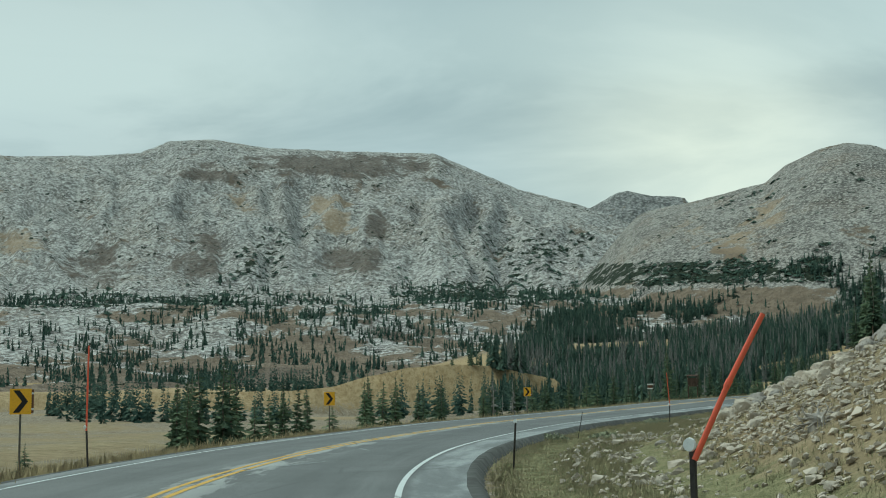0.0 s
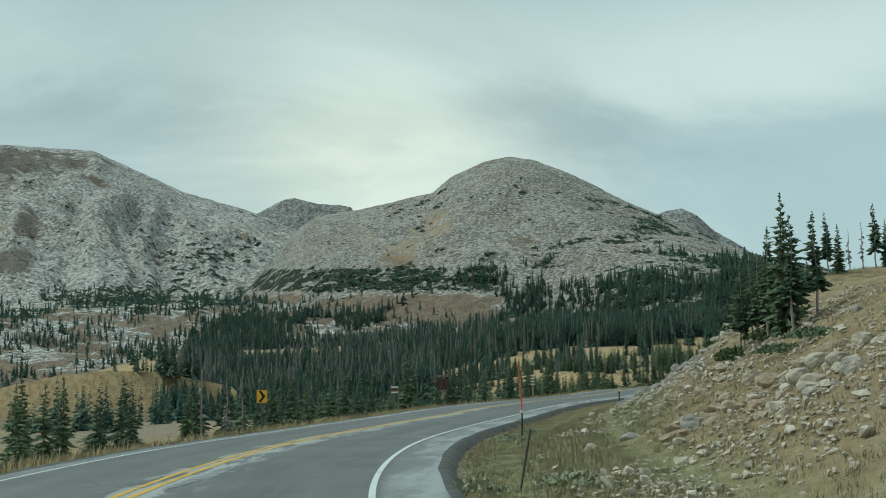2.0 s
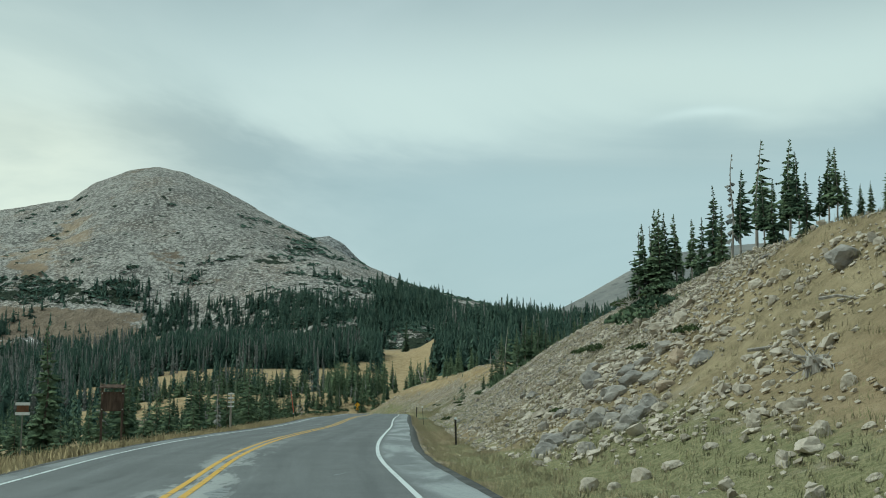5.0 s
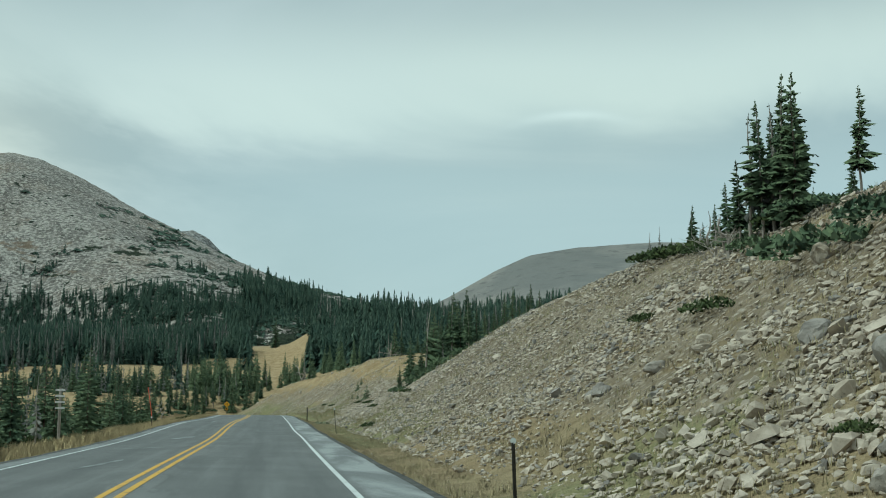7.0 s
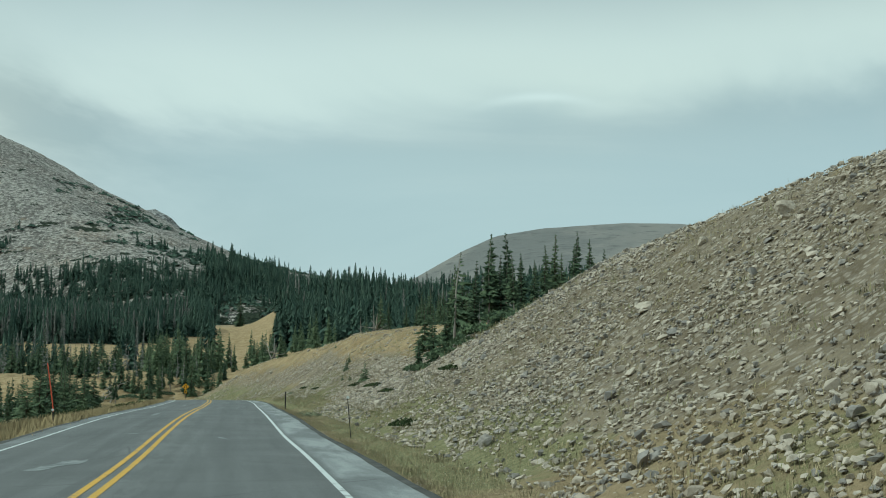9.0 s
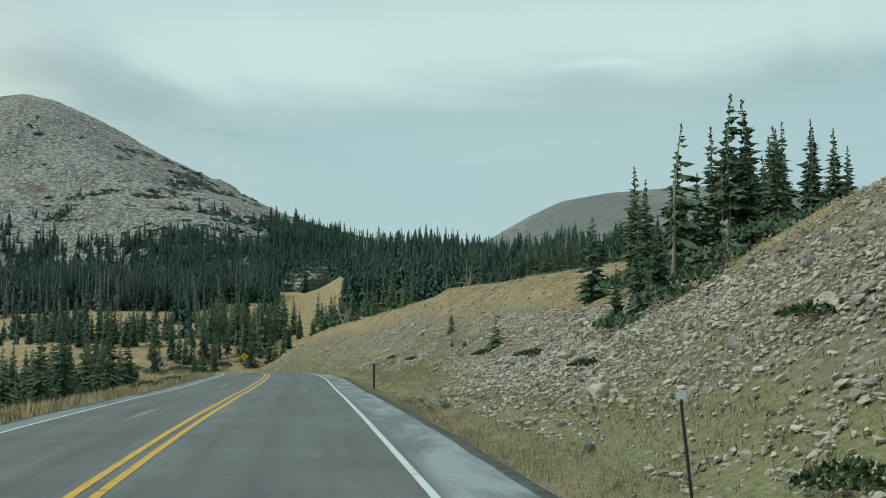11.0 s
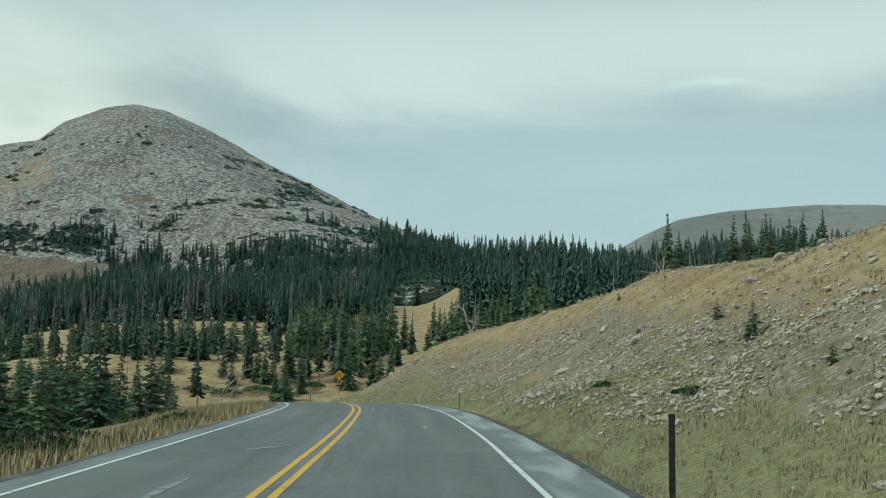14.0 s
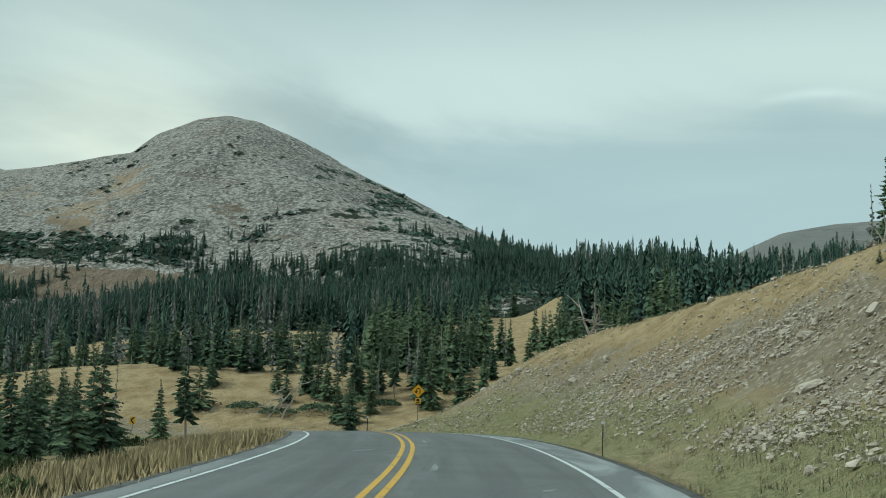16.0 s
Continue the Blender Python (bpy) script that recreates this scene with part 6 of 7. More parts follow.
woods("dead_forest", 1900, 22, 38, 250, 680, 6, 6, 11, LOWD, M_DEADNEEDLE, "grey beetle-killed spruce woods in the valley", -0.2)
woods("forest", 1300, 38, 64, 180, 480, 7, 5, 9, MIDS, M_FARNEEDLE, "clumps of spruce in the stony meadow", 0.14, 45)
woods("forest", 2700, 25, 62, 540, 1000, 8, 4, 9, DWARF, M_FARNEEDLE, "scattered spruces below the mountain wall", 0.02)
woods("forest", 700, 12, 21, 600, 700, 9, 4, 8, DWARF, M_FARNEEDLE, "dwarf spruces at the foot of the mountain", 0.05)
woods("forest", 3600, 21.5, 37, 560, 900, 15, 5, 11, LOW, M_FARNEEDLE, "spruce clumps climbing to the foot of the mountain", 0.06, 50)
woods("dead_forest", 900, 22, 36, 560, 820, 16, 5, 10, LOWD, M_DEADNEEDLE, "grey dead spruces among the high clumps", 0.06, 50)
woods("forest", 1300, 13.5, 27, 300, 440, 10, 4, 10, LOW, M_FARNEEDLE, "spruce clumps on the tan meadow", 0.08, 34)
woods("dead_forest", 500, 13.5, 28, 300, 440, 13, 4, 9, LOWD, M_DEADNEEDLE, "grey dead spruces in the meadow clumps", 0.08, 34)
woods("forest", 700, 17, 42, 175, 310, 14, 2.5, 7, MIDS, M_NEEDLE, "green spruce thickets below the road", 0.02, 26)
woods("forest", 500, 1, 9, 300, 450, 11, 6, 11, LOW, M_FARNEEDLE, "spruce belt behind the grassy hill", -0.05)
woods("forest", 200, 8.4, 11.3, 780, 870, 12, 10, 16, LOW, M_FARNEEDLE, "spruces above the clearing", -0.6)
tree("full", CX - math.sin(radians(10.0)) * 598, CY + math.cos(radians(10.0)) * 598, 14.0, 2, None, "lone tall spruce standing in the tan clearing")


MATTED = [far_tree(140 + k, 3, 0.62, 5, 0.3) for k in range(5)]


def mountain_cover(name, anchor, height, count, th0, th1, r0, r1, dens, seed, w0, w1, shapes, label, flat):
    """Shrubs and dwarf trees rooted on a massif."""
    r = np.random.RandomState(seed)
    th, rr = r.uniform(th0, th1, count), r.uniform(r0, r1, count)
    x, y = anchor[0] - np.sin(np.radians(th)) * rr, anchor[1] + np.cos(np.radians(th)) * rr
    z = height(th, rr, x, y)
    m = dens(th, rr, z) + fbm(x, y, 26, 5, 301, 0.7) * 1.5 + r.uniform(-0.12, 0.12, count) > 0.55
    m &= z > ground_z(x, y) - 2
    scatter(name, np.stack([x, y, z], -1)[m], r.uniform(w0, w1, int(m.sum())), shapes, M_FARNEEDLE, label, "shrubs", -0.6, seed, 0.1, flat)


def cone_dens(th, r, z):
    return cone_shrub(th, r, z) + 0.02


def foot_dens(th, r, z):
    return cone_shrub(th, r, z) + sstep(5.2, 4.6, np.degrees(np.arctan2(z, r))) * 0.12 - sstep(7.5, 8.2, th) * sstep(11.4, 10.7, th) * sstep(760, 700, r) - sstep(20, 18, th) * 0.22


def wall_dens(th, r, z):
    return wall_shrub(th, r, z) * 1.05 - 0.03


mountain_cover("shrubs", CONE_AT, cone_height, 16000, 5, 31, 700, 1190, cone_dens, 21, 2.0, 6.0, MATTED, "dark dwarf conifer mats on the talus", (1.3, 1.3, 0.4))
mountain_cover("dwarf_trees", CONE_AT, cone_height, 5500, 5, 31, 620, 940, foot_dens, 22, 4.0, 8.0, DWARF, "small spruces dotting the talus foot", (1, 1, 1))
mountain_cover("shrubs", (0, 0), wall_height, 12000, 31, 60, 950, 1650, wall_dens, 23, 3.0, 9.0, MATTED, "dark dwarf conifer mats below the wall", (1, 1, 0.4))
mountain_cover("dwarf_trees", (0, 0), wall_height, 3000, 33, 60, 800, 1350, wall_dens, 24, 6.0, 11.0, DWARF, "small spruces on the stony benches", (1, 1, 1))


def skirt_dens(th, r, z):
    return sstep(5.2, 4.85, np.degrees(np.arctan2(z, r))) * 0.95 - sstep(8.6, 9.2, th) * sstep(10.9, 10.4, th) * 0.9


mountain_cover("forest", CONE_AT, cone_height, 2600, 8.0, 21.8, 640, 900, skirt_dens, 26, 7.0, 11.5, LOW, "dark spruce forest reaching up to the talus", (1, 1, 1))


def bench_dens(th, r, z):
    return 0.30 + np.exp(-((th - 52) / 5.0) ** 2 - ((r - 640) / 120.0) ** 2) * 0.15 + sstep(42, 36, th) * 0.1


mountain_cover("dwarf_trees", (0, 0), wall_height, 4500, 31, 62, 500, 1010, bench_dens, 25, 4.5, 9.0, DWARF, "dark spruce clumps on the stony benches", (1, 1, 1))


# ---------------------------------------------------------------- low shrubs
def shrub_mesh(name, seed, mat, leaves=420):
    """A mound of small upright leaf clumps, one metre wide."""
    r = random.Random(seed)
    V, F = [], []
    for _ in range(leaves):
        a, q = r.uniform(0, 6.283), math.sqrt(r.random()) * 0.55
        x, y = math.cos(a) * q, math.sin(a) * q
        z = max(0.02, (0.42 * (1 - (q / 0.6) ** 2)) * r.uniform(0.35, 1.05))
        e = r.uniform(0.04, 0.10)
        b = r.uniform(0, 6.283)
        i = len(V)
        V += [(x - math.cos(b) * e * 0.5, y - math.sin(b) * e * 0.5, z - e * 0.4), (x + math.cos(b) * e * 0.5, y + math.sin(b) * e * 0.5, z - e * 0.3), (x + r.gauss(0, e * 0.4), y + r.gauss(0, e * 0.4), z + e)]
        F.append((i, i + 1, i + 2))
    for k in range(5):
        a = 6.283 * k / 5
        i = len(V)
        V += [(0.02, 0, -0.05), (-0.02, 0.02, -0.05), (math.cos(a) * 0.3, math.sin(a) * 0.3, 0.3)]
        F.append((i, i + 1, i + 2))
    return mesh_of(name, np.array(V), np.array(F), mat)


JUNIPER = [shrub_mesh("juniper", k, M_SHRUB) for k in range(3)]
SAGE = [shrub_mesh("sage", 10 + k, M_SAGE, 260) for k in range(2)]
SPREAD = [shrub_mesh("krummholz", 20 + k, M_NEEDLE, 520) for k in range(2)]


def shrub(kind, x, y, w, h, k):
    me, lab = {"juniper": (JUNIPER[k % 3], "low green juniper shrub among stones"), "sage": (SAGE[k % 2], "pale flowering sage clump in roadside grass"),
               "spread": (SPREAD[k % 2], "dark spreading krummholz spruce mat")}[kind]
    ob = new("shrub", me)
    ob.matrix_world = pose(x, y, gz(x, y) - 0.02, 0, 0, k * 71) @ Matrix.Diagonal((w, w * 0.85, h * 1.1, 1))
    return tagged(ob, lab, "shrub", kind + " shrubs")


for k, (kind, x, y, w, h) in enumerate([
        ("sage", -34.9, 58.4, 1.6, 0.7), ("sage", -27.8, 38.9, 1.3, 0.6), ("sage", -26.6, 40.9, 1.5, 0.6), ("sage", -36.4, 64.3, 1.0, 0.6), ("sage", -57.8, 179.3, 1.6, 0.6), ("sage", -58.9, 184.3, 1.4, 0.5), ("sage", -65.0, 227.8, 1.1, 0.5),
        ("juniper", -30.6, 75.6, 2.0, 1.0), ("juniper", -28.7, 73.7, 2.4, 1.1), ("juniper", -30.1, 72.5, 1.8, 1.0), ("juniper", -27.6, 76.6, 2.0, 1.0), 
        ("juniper", -36.3, 97.4, 1.4, 0.6), ("juniper", -37.8, 101.2, 1.2, 0.5), ("juniper", -40.6, 99.4, 0.9, 0.4), ("juniper", -39.6, 114.7, 2.0, 0.8), ("juniper", -36.4, 119.3, 2.2, 0.9), ("juniper", -40.5, 121.0, 1.3, 0.6),
        ("juniper", -37.2, 130.0, 1.6, 0.6), ("juniper", -37.0, 134.4, 2.6, 1.2), ("juniper", -37.5, 135.6, 2.6, 1.2), ("juniper", -37.8, 136.8, 2.4, 1.0), ("juniper", -38.1, 138.0, 2.2, 0.8), ("juniper", -36.6, 131.6, 2.4, 1.1), ("spread", -50.2, 188.0, 3.2, 1.6), ("spread", -49.9, 185.2, 3.4, 1.6), ("spread", -49.1, 189.6, 3.0, 1.6), ("spread", -48.8, 186.4, 3.2, 1.7), ("spread", -37.6, 111.8, 3.4, 1.4), ("spread", -36.6, 109.3, 2.8, 1.2), ("spread", -33.6, 126.9, 3.0, 1.3), ("spread", -34.6, 125.1, 2.6, 1.1),
        ("spread", -37.7, 118.2, 1.8, 0.8), ("spread", -37.4, 121.6, 1.8, 0.8), ("spread", -34.3, 122.5, 3.2, 1.2), ("spread", -33.0, 120.1, 3.0, 1.2), ("spread", -31.7, 117.4, 2.8, 1.0), ("spread", -36.6, 121.4, 2.6, 0.9), ("spread", -36.1, 117.9, 3.0, 1.0), ("spread", -30.5, 112.0, 2.4, 1.0), ("spread", -28.9, 101.3, 2.6, 1.1),
        ("spread", -50.4, 178.3, 2.6, 1.3), ("spread", -49.4, 177.3, 2.4, 1.2), ("spread", -48.4, 179.6, 2.8, 1.3), ("spread", -47.0, 179.2, 2.6, 1.2), ("spread", -45.8, 181.6, 2.6, 1.2), ("spread", -44.4, 183.0, 2.6, 1.1), ("spread", -51.8, 179.0, 2.0, 1.0),
        ("spread", -43.1, 194.5, 2.8, 1.3), ("spread", -41.1, 196.0, 2.8, 1.2), ("spread", -44.9, 192.6, 2.4, 1.0), ("spread", -39.4, 199.2, 2.6, 1.2), ("spread", -48.0, 214.2, 2.6, 1.0), ("spread", -45.7, 215.7, 2.4, 0.9), ("spread", -50.3, 216.1, 2.2, 0.9),
        ("spread", -59.1, 276.5, 2.6, 1.2), ("spread", -57.8, 278.5, 2.6, 1.1), ("spread", -55.8, 281.0, 2.8, 1.1), ("spread", -53.8, 282.6, 2.8, 1.1), ("spread", -51.7, 284.1, 2.6, 1.0), ("spread", -49.3, 286.2, 2.6, 1.0), ("spread", -25.4, 63.6, 2.4, 0.9), ("spread", -26.7, 64.7, 2.0, 0.8),
        ("juniper", -51.8, 153.2, 1.4, 0.6), ("juniper", -50.0, 161.5, 1.5, 0.6), ("juniper", -53.3, 173.4, 1.2, 0.5), ("juniper", -54.6, 183.5, 1.6, 0.6), ("juniper", -56.5, 195.9, 1.3, 0.6), ("juniper", -61.2, 213.9, 1.2, 0.5), ("juniper", -63.5, 224.8, 1.0, 0.5),
        ("juniper", -62.9, 107.9, 1.6, 1.0), ("juniper", -61.2, 112.2, 1.2, 0.9), ("juniper", -75.7, 208.6, 2.2, 1.0), ("juniper", -78.1, 215.5, 2.0, 1.0), ("juniper", -80.0, 229.5, 2.6, 1.0), ("juniper", -83.3, 222.4, 2.4, 1.2), ("juniper", -68.7, 147.1, 2.4, 1.2),
        ("spread", -100.1, 318.0, 3.6, 1.6), ("spread", -97.1, 317.1, 3.2, 1.4), ("spread", -103.0, 315.9, 3.8, 1.6), ("spread", -93.8, 323.2, 3.0, 1.6), ("spread", -91.2, 321.2, 3.0, 1.4), ("spread", -106.5, 315.4, 3.4, 1.4), ("spread", -110.1, 316.8, 3.6, 1.5)]):
    shrub(kind, x, y, w, h, k)


for k in range(46):
    s_, o_ = S0(82) + (k * 29 % 46) * 4.6, -12.5 - (k * 19 % 13) * 0.55
    x, y, _ = at_road(s_, o_)
    shrub(("juniper", "spread", "juniper")[k % 3], x, y, 1.4 + (k * 7 % 10) * 0.16, 0.7 + (k * 5 % 7) * 0.1, k)


# ---------------------------------------------------------------- dead wood
def limb_curve(bm, p, d, length, r, rng, depth):
    a = Vector(p)
    n = 4
    for k in range(n):
        d = (d + Vector((rng.gauss(0, 0.22), rng.gauss(0, 0.22), rng.gauss(0, 0.15)))).normalized()
        b = a + d * length / n
        bm_tube(bm, a, b, r * (1 - k / n * 0.8), r * (1 - (k + 1) / n * 0.8), 5)
        if depth and rng.random() < 0.75:
            limb_curve(bm, b, (d + Vector((rng.gauss(0, 0.8), rng.gauss(0, 0.8), rng.gauss(0.2, 0.5)))).normalized(), length * 0.45, r * 0.45, rng, depth - 1)
        a = b


def snag(x, y, h, seed, label="bleached gnarled dead tree with twisted bare limbs", kind="up"):
    rng = random.Random(seed)
    top = thing("dead_tree", (x, y, gz(x, y) - 0.05), 0, label, "dead tree", "bleached snags")
    bm = bmesh.new()
    main = Vector((0.15, 0, 1)) if kind == "up" else Vector((1, 0.3, 0.15))
    limb_curve(bm, (0, 0, 0), main.normalized(), h, 0.028 * h + 0.03, rng, 1)
    part("trunk", bm, M_DEADWOOD, top)
    for k in range(5):
        bm = bmesh.new()
        d = Vector((rng.gauss(0, 1), rng.gauss(0, 1), rng.uniform(0.1, 0.9))).normalized()
        limb_curve(bm, main.normalized() * h * rng.uniform(0.1, 0.55), d, h * rng.uniform(0.35, 0.7), 0.013 * h + 0.008, rng, 1)
        part("limb", bm, M_DEADWOOD, top)
    return top


for k, (x, y, h, kind) in enumerate([(-59.9, 276.4, 3.4, "up"), (-60.7, 275.4, 2.0, "lean"), (-61.5, 274.5, 1.8, "lean"), (-107.0, 314.3, 4.0, "up"), (-108.4, 315.3, 3.0, "lean"), (-105.6, 313.9, 3.2, "up"), (-77.3, 300.5, 3.8, "up"),
                                     (-37.2, 131.0, 0.8, "lean"), (-37.3, 129.6, 1.0, "lean"), (-36.9, 132.4, 0.9, "up"), (-37.2, 133.6, 0.8, "lean"), (-37.1, 128.3, 1.1, "lean"), (-36.9, 130.4, 1.2, "up"), (-36.8, 127.0, 1.2, "lean"),
                                     (-38.2, 119.8, 1.0, "lean"), (-38.1, 120.4, 1.3, "up"), (-38.2, 121.1, 1.1, "lean"), (-37.9, 121.7, 1.3, "up"), (-38.2, 122.4, 1.0, "lean"), (-38.0, 123.2, 1.1, "up"), (-38.2, 124.2, 1.0, "lean"), (-38.0, 120.9, 1.4, "up"),
                                     (-56.1, 216.0, 0.8, "lean"), (-89.9, 258.6, 1.0, "lean"), (-51.8, 237.1, 1.2, "lean")]):
    snag(x, y, h, 300 + k, kind=kind)


def logs(x, y, rz, length, label):
    rng = random.Random(int(x * 10))
    top = thing("fallen_log", (x, y, gz(x, y) + 0.08), rz, label, "log", "fallen dead wood")
    for k in range(4):
        bm = bmesh.new()
        limb_curve(bm, (rng.uniform(-0.5, 0.5), rng.uniform(-0.25, 0.25), 0.03 * k), Vector((1, rng.gauss(0, 0.08), 0.02)).normalized(), length * rng.uniform(0.5, 1.0), 0.05, rng, 0)
        part("branch", bm, M_DEADWOOD, top)


logs(-35.2, 89.1, -15, 3.4, "grey fallen dead branches on the slope")
logs(-33.3, 88.4, -28, 2.6, "grey fallen dead branches on the slope")


def stump(x, y, d, label):
    rng = random.Random(5)
    top = thing("tree_stump", (x, y, gz(x, y)), 30, label, "stump")
    bm = bmesh.new()
    bm_tube(bm, (0, 0, -0.1), (0, 0, 0.4 * d), 0.3 * d, 0.2 * d, 9)
    for v in bm.verts:
        v.co += Vector((rng.gauss(0, 0.05), rng.gauss(0, 0.05), rng.gauss(0, 0.06))) * d
    part("stump_body", bm, M_DEADWOOD, top)
    for k in range(13):
        a = 6.283 * k / 13
        bm = bmesh.new()
        limb_curve(bm, (math.cos(a) * 0.16 * d, math.sin(a) * 0.16 * d, rng.uniform(0.05, 0.35) * d), Vector((math.cos(a), math.sin(a), rng.uniform(-0.3, 0.8))).normalized(), rng.uniform(0.45, 0.85) * d, 0.06 * d, rng, 1)
        part("root", bm, M_DEADWOOD, top)


stump(-34.4, 84.9, 0.8, "uprooted bleached stump with twisted roots")
stump(-9.6, 21.8, 0.6, "dark rotten stump in stony grass")


# ---------------------------------------------------------------- roadside posts and signs
def marker_post(x, y, h=1.1, lean=(0, 0), cap=True):
    top = thing("delineator_post", (x, y, gz(x, y)), math.degrees(math.atan2(lean[1], lean[0])), "dark steel delineator post with a round white reflector" if cap else "dark bent steel delineator post", "road marker", "delineator posts")
    lx = math.hypot(*lean)
    bm = bmesh.new()
    for w in (-0.032, 0.032):
        bm_box(bm, (lx * h / 2, w, h / 2 - 0.1), (0.02, 0.034, h + 0.2), 0.003, Matrix.Rotation(math.atan(lx), 4, 'Y'))
    bm_box(bm, (lx * h / 2 - 0.008, 0, h / 2 - 0.1), (0.008, 0.066, h + 0.2), 0.002, Matrix.Rotation(math.atan(lx), 4, 'Y'))
    part("post", bm, M_DARKPOST, top)
    if cap:
        heading = Matrix.Rotation(math.radians(90) - math.atan2(lean[1], lean[0]), 4, 'Z')
        bm = bmesh.new()
        g = bmesh.ops.create_cone(bm, cap_ends=True, segments=16, radius1=0.056, radius2=0.052, depth=0.022)["verts"]
        bmesh.ops.transform(bm, matrix=Matrix.Translation((lx * h, 0, h + 0.03)) @ heading @ Matrix.Rotation(radians(90), 4, 'Y'), verts=g)
        part("reflector", bm, M_REFL, top, "round white reflector")
    return top


marker_post(-18.6, 24.4, 1.15, (0.06, 0.02))
marker_post(-27.3, 39.9, 1.15, (0.16, 0.10), False)
marker_post(-45.0, 105.0, 1.05, (-0.03, 0.02))
marker_post(-53.65, 152.0, 1.38, (-0.09, 0.0))
marker_post(-62.25, 201.3, 1.3, (0.0, 0.01), False)
marker_post(-71.4, 246.7, 1.0, (0.02, 0.0))
marker_post(-86.7, 275.3, 1.0, (0.02, 0.0))


def snow_pole(x, y, post_h, pole_h, lean, post_lean=0.0, label="orange snow pole fixed to a dark post with a white reflector"):
    top = thing("snow_pole", (x, y, gz(x, y)), 0, label, "snow pole", "snow poles")
    bm = bmesh.new()
    bm_box(bm, (post_lean * post_h / 2, 0, post_h / 2 - 0.1), (0.05, 0.035, post_h + 0.2), 0.006, Matrix.Rotation(math.atan(post_lean), 4, 'Y'))
    part("post", bm, M_DARKPOST, top)
    bm = bmesh.new()
    a = Vector((0.03 + post_lean * post_h * 0.93, -0.03, post_h * 0.93))
    b = a + Vector((lean[0], lean[1], 1)).normalized() * pole_h
    mid = (a + b) / 2 + Vector((-0.02 * lean[0], 0, 0.02))
    bm_tube(bm, a, mid, 0.024, 0.023, 10)
    bm_tube(bm, mid, b, 0.023, 0.021, 10)
    part("pole", bm, M_ORANGE, top, "faded orange fibreglass pole")
    bm = bmesh.new()
    bm_tube(bm, mid + (b - a).normalized() * -0.03, mid + (b - a).normalized() * 0.03, 0.028, 0.028, 10)
    part("clamp", bm, M_ORANGE, top)
    bm = bmesh.new()
    g = bmesh.ops.create_cone(bm, cap_ends=True, segments=16, radius1=0.055, radius2=0.05, depth=0.022)["verts"]
    bmesh.ops.transform(bm, matrix=Matrix.Translation((post_lean * post_h, -0.05, post_h + 0.02)) @ Matrix.Rotation(radians(90), 4, 'X'), verts=g)
    part("reflector", bm, M_REFL, top, "round white reflector")


snow_pole(-4.75, 8.5, 1.36, 1.25, (0.37, 0.36), label="leaning faded orange snow pole on a dark post")
snow_pole(-35.3, 60.7, 1.0, 1.85, (-0.05, -0.05), 0.02)
snow_pole(-26.5, 17.6, 1.0, 2.1, (-0.03, 0.03), -0.10, "tall thin orange snow pole beyond the road")


snow_pole(-65.7, 158.4, 0.6, 1.9, (-0.16, 0.0), -0.05, "bent pale orange snow pole on the grassy verge")


def arrow(bm, w, h, y):
    """A chevron bent to the right, proud of its plate."""
    t = 0.42
    pts = [(-w / 2, h / 2), (-w / 2 + t * w, h / 2), (w / 2, 0), (-w / 2 + t * w, -h / 2), (-w / 2, -h / 2), (w / 2 - t * w, 0)]
    vs = [bm.verts.new((p[0], y, p[1])) for p in pts]
    vs2 = [bm.verts.new((p[0], y - 0.003, p[1])) for p in pts]
    for q in ((0, 1, 2, 5), (5, 2, 3, 4)):
        bm.faces.new([vs2[i] for i in q])
    n = len(pts)
    for i in range(n):
        bm.faces.new((vs[i], vs[(i + 1) % n], vs2[(i + 1) % n], vs2[i]))
    bmesh.ops.recalc_face_normals(bm, faces=bm.faces)


def plate(bm, w, h, y, rot=0.0, z=0.0, bevel=0.02):
    bm_box(bm, (0, y, z), (w, 0.006, h), 0.0, Matrix.Rotation(rot, 4, 'Y'))
    return bm


def chevron_sign(x, y, zc, rz):
    g = gz(x, y)
    top = thing("chevron_sign", (x, y, g), rz, "yellow chevron sign with black arrow on a steel post", "road sign", "chevron signs")
    bm = bmesh.new()
    for o in (-0.02, 0.02):
        bm_box(bm, (o, 0.02, (zc - g + 0.3) / 2 - 0.15), (0.012, 0.03, zc - g + 0.6), 0.003)
    bm_box(bm, (0, 0.035, (zc - g + 0.3) / 2 - 0.15), (0.05, 0.008, zc - g + 0.6), 0.002)
    part("post", bm, M_GALV, top)
    face = part("sign_plate", plate(bmesh.new(), 0.52, 0.64, -0.006), M_SIGNY, top, "yellow rectangular plate")
    face.location.z = zc - g
    bm = bmesh.new()
    arrow(bm, 0.36, 0.56, -0.0095)
    a = part("arrow", bm, M_SIGNK, face, "black chevron arrow")
    other = part("sign_back", plate(bmesh.new(), 0.5, 0.6, 0.0), M_WOOD, top, "brown back of the plate facing the other way")
    other.matrix_local = pose(0.17, 0.22, zc - g, 0, 0, 62)
    for dz in (-0.2, 0.2):
        bm = bmesh.new()
        bm_box(bm, (0, -0.009, dz), (0.46, 0.01, 0.05), 0.002)
        part("brace", bm, M_SIGNW, other, "pale brace")
    return top


def face_to(x, y, ex, ey):
    """The turn of a thing whose front is -y so that it faces (ex, ey)."""
    return math.degrees(math.atan2(ey - y, ex - x)) + 90


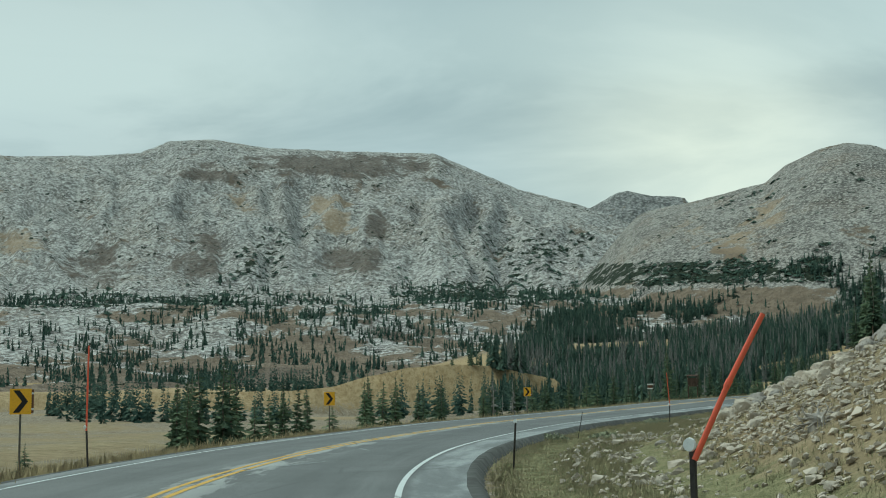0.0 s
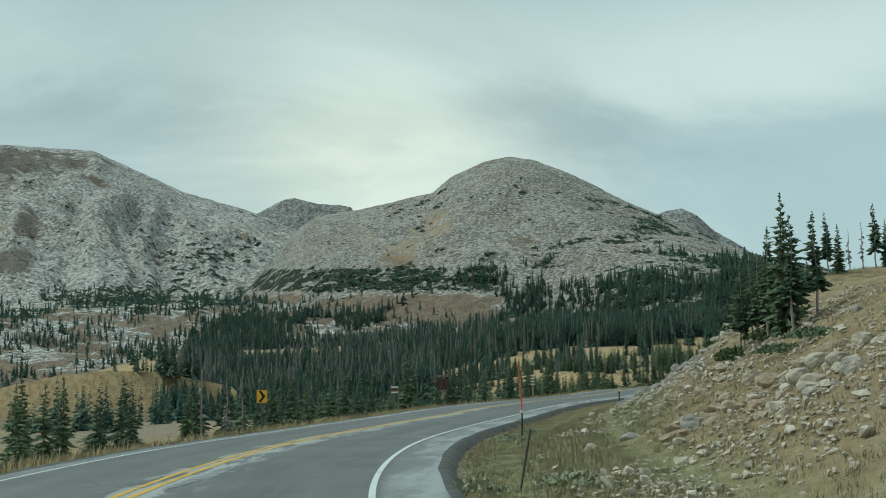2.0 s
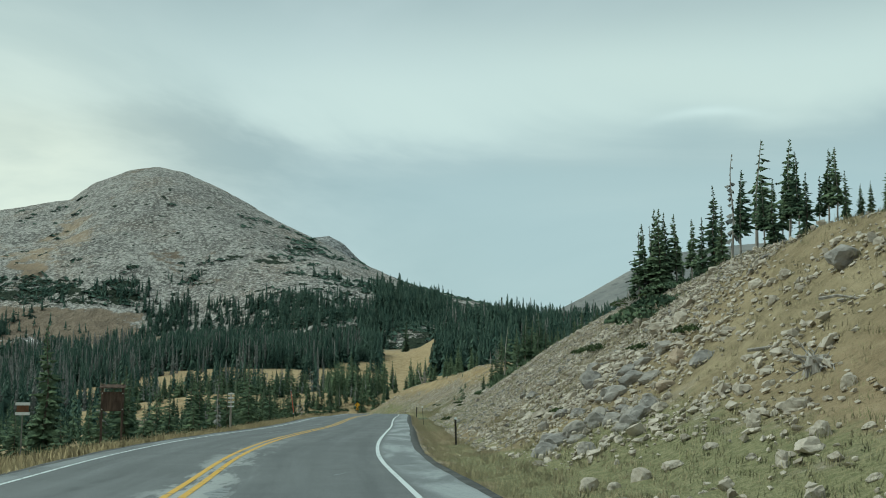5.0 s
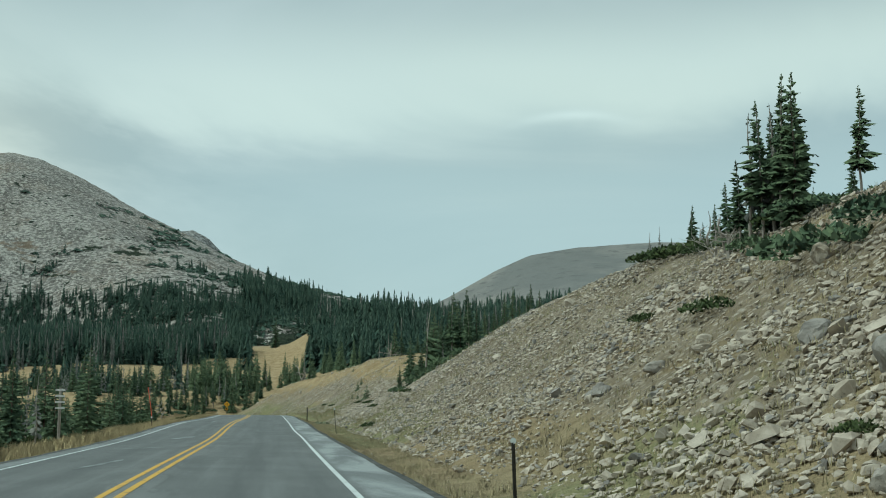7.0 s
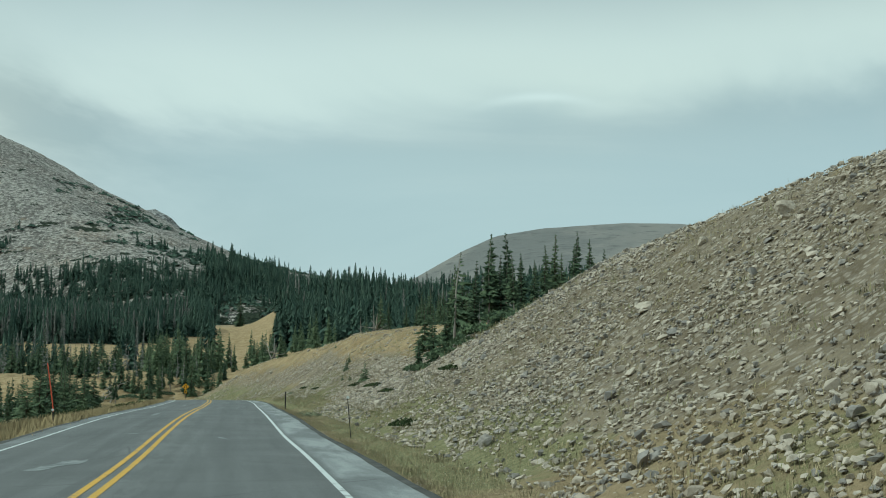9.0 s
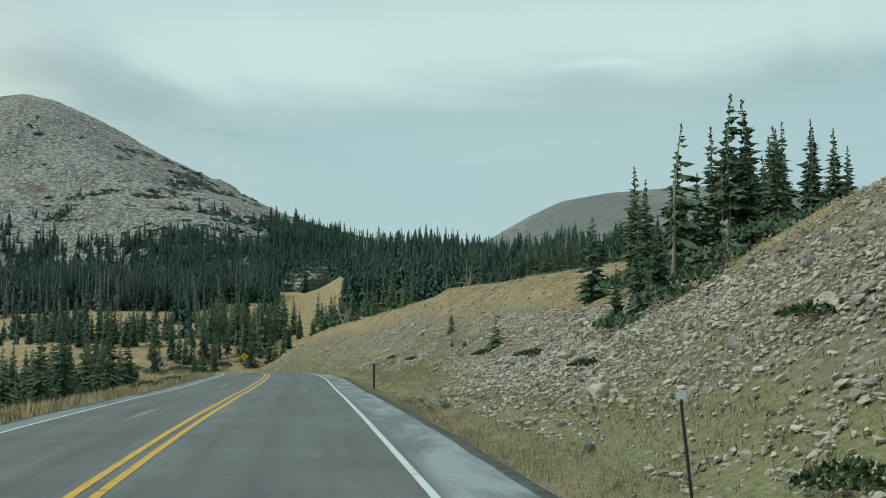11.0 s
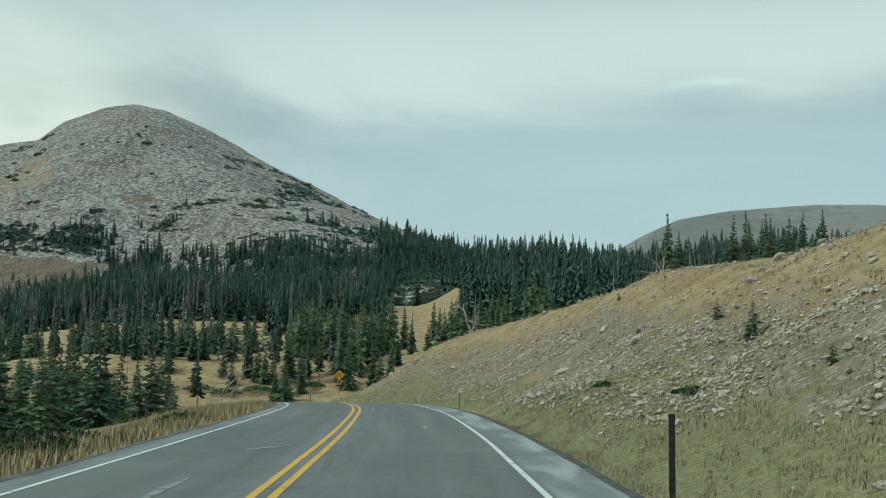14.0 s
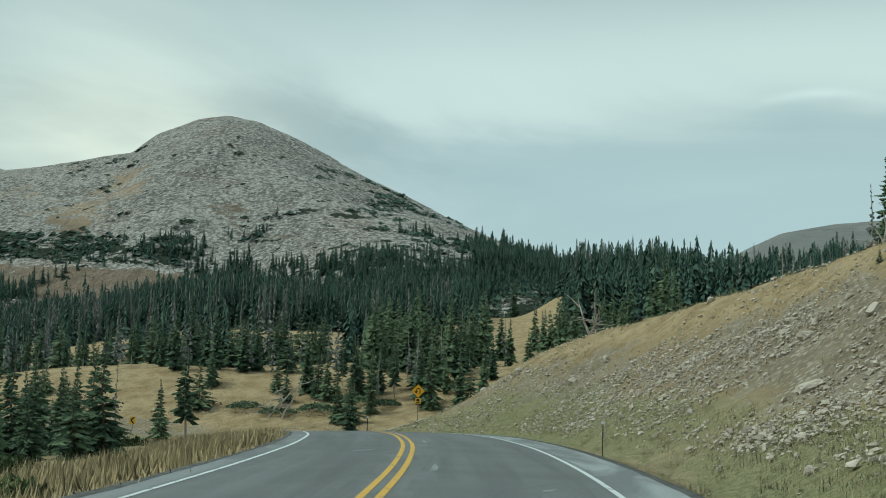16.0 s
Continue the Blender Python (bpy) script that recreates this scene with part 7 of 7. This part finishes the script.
chevron_sign(-28.3, 16.8, 1.15, face_to(-28.3, 16.8, 2, -4))
chevron_sign(-43.1, 42.0, 0.85, face_to(-43.1, 42.0, -6, 8))
chevron_sign(-54.4, 73.2, 0.9, face_to(-54.4, 73.2, -15.9, 15.3))


def reflector_sign(x, y, zc, rz):
    g = gz(x, y)
    top = thing("marker_sign", (x, y, g), rz, "small brown plate with two white bars on a steel post", "road sign")
    bm = bmesh.new()
    bm_box(bm, (0, 0.02, (zc - g + 0.25) / 2 - 0.15), (0.055, 0.03, zc - g + 0.55), 0.004)
    part("post", bm, M_GALV, top)
    pl = part("sign_plate", plate(bmesh.new(), 0.46, 0.34, 0.0), M_WOOD, top, "dark brown plate")
    pl.location.z = zc - g
    for dz in (-0.19, 0.2):
        bm = bmesh.new()
        bm_box(bm, (0, -0.012, dz), (0.56, 0.014, 0.12), 0.004)
        part("bar", bm, M_SIGNW, pl, "white reflective bar")


reflector_sign(-62.3, 103.6, 1.12, face_to(-62.3, 103.6, -36.0, 50.3))


def notice_board(x, y, rz):
    g = gz(x, y)
    top = thing("notice_board", (x, y, g + 0.85), rz, "brown wooden notice board on two tall posts", "notice board", "", 0.72)
    for o in (-0.62, 0.62):
        bm = bmesh.new()
        bm_box(bm, (o, 0, 0.65), (0.13, 0.13, 4.5), 0.012)
        part("post", bm, M_DARKWOOD, top)
        for dz in (1.35, 2.35):
            bm = bmesh.new()
            bm_tube(bm, (o, -0.07, dz), (o, -0.10, dz), 0.035, 0.03, 8)
            part("bolt", bm, M_SIGNW, top, "pale bolt head")
    board = bmesh.new()
    bm_box(board, (0, 0.02, 1.85), (1.12, 0.05, 1.2), 0.006)
    part("panel", board, M_DARKWOOD, top)
    for k in range(4):
        bm = bmesh.new()
        bm_box(bm, (0, -0.012, 1.42 + 0.29 * k), (1.1, 0.02, 0.275), 0.004)
        part("plank", bm, M_DARKWOOD, top)
    bm = bmesh.new()
    bm_box(bm, (0, -0.12, 2.78), (1.55, 0.5, 0.06), 0.008, Matrix.Rotation(radians(24), 4, 'X'))
    part("roof", bm, M_DARKWOOD, top, "sloping dark brown board roof")
    bm = bmesh.new()
    bm_box(bm, (0, 0.2, 2.82), (1.55, 0.3, 0.05), 0.008, Matrix.Rotation(radians(-24), 4, 'X'))
    part("roof", bm, M_DARKWOOD, top)


notice_board(-61.3, 110.1, face_to(-61.3, 110.1, -36.0, 48.4))


def wire_pole(x, y, h, rz):
    g = gz(x, y)
    top = thing("marker_pole", (x, y, g), rz, "grey wooden pole with four white reflector bars", "pole")
    bm = bmesh.new()
    bm_tube(bm, (0, 0, -0.2), (0, 0, h), 0.09, 0.07, 10)
    part("post", bm, M_DEADWOOD, top)
    for k in range(4):
        bm = bmesh.new()
        bm_box(bm, (0, -0.09, h - 0.12 - 0.32 * k), (0.5, 0.03, 0.1), 0.006)
        part("bar", bm, M_SIGNW, top, "white reflector bar")


wire_pole(-68.2, 149.0, 2.9, face_to(-68.2, 149.0, -41.8, 67.5))


def turn_sign(x, y, zc, rz):
    g = gz(x, y)
    top = thing("hairpin_sign", (x, y, g), rz, "yellow diamond hairpin-bend sign over a small yellow plate", "road sign")
    bm = bmesh.new()
    bm_box(bm, (0, 0.03, (zc - g + 0.4) / 2 - 0.2), (0.06, 0.04, zc - g + 0.8), 0.004)
    part("post", bm, M_GALV, top)
    dia = part("sign_plate", plate(bmesh.new(), 0.78, 0.78, 0.0, radians(45)), M_SIGNY, top, "yellow diamond plate")
    dia.location.z = zc - g
    bm = bmesh.new()
    # a stem that rises, bends over and comes down as an arrow
    pts = [(0.16, -0.26), (0.16, 0.06)] + [(0.0 + 0.16 * math.cos(a), 0.06 + 0.16 * math.sin(a)) for a in np.linspace(0.3, math.pi - 0.1, 7)] + [(-0.16, -0.05)]
    for p, q in zip(pts[:-1], pts[1:]):
        mid, ln, an = ((p[0] + q[0]) / 2, (p[1] + q[1]) / 2), math.hypot(q[0] - p[0], q[1] - p[1]), math.atan2(q[1] - p[1], q[0] - p[0])
        bm_box(bm, (mid[0], -0.006, mid[1]), (ln + 0.02, 0.004, 0.075), 0.0, Matrix.Rotation(-an, 4, 'Y'))
    vs = [bm.verts.new((vx, -0.0085, vz)) for vx, vz in ((-0.30, -0.04), (-0.02, -0.04), (-0.16, -0.22))]
    bm.faces.new(vs)
    part("arrow", bm, M_SIGNK, dia, "black hairpin arrow")
    low = part("speed_plate", plate(bmesh.new(), 0.46, 0.46, 0.0), M_SIGNY, top, "square yellow speed plate")
    low.location.z = zc - g - 0.82
    for k, (bw, bz) in enumerate(((0.26, 0.06), (0.3, -0.13))):
        bm = bmesh.new()
        bm_box(bm, (0, -0.005, bz), (bw, 0.004, 0.2 if k == 0 else 0.07), 0.0)
        part("lettering", bm, M_SIGNK, low, "unreadable black lettering")


turn_sign(-92.6, 310.8, 2.8, face_to(-92.6, 310.8, -64.4, 191.5))


def small_chevron_left(x, y, zc, rz):
    g = gz(x, y)
    top = thing("chevron_sign", (x, y, g), rz, "small yellow chevron sign far down the bend", "road sign", "chevron signs")
    bm = bmesh.new()
    bm_box(bm, (0, 0.02, (zc - g + 0.3) / 2 - 0.15), (0.05, 0.03, zc - g + 0.6), 0.003)
    part("post", bm, M_GALV, top)
    face = part("sign_plate", plate(bmesh.new(), 0.5, 0.62, -0.006), M_SIGNY, top, "yellow rectangular plate")
    face.location.z = zc - g
    bm = bmesh.new()
    arrow(bm, -0.36, 0.54, -0.0095)
    part("arrow", bm, M_SIGNK, face, "black chevron arrow")


small_chevron_left(-117.9, 310.1, -0.2, face_to(-117.9, 310.1, -70.6, 209.7))
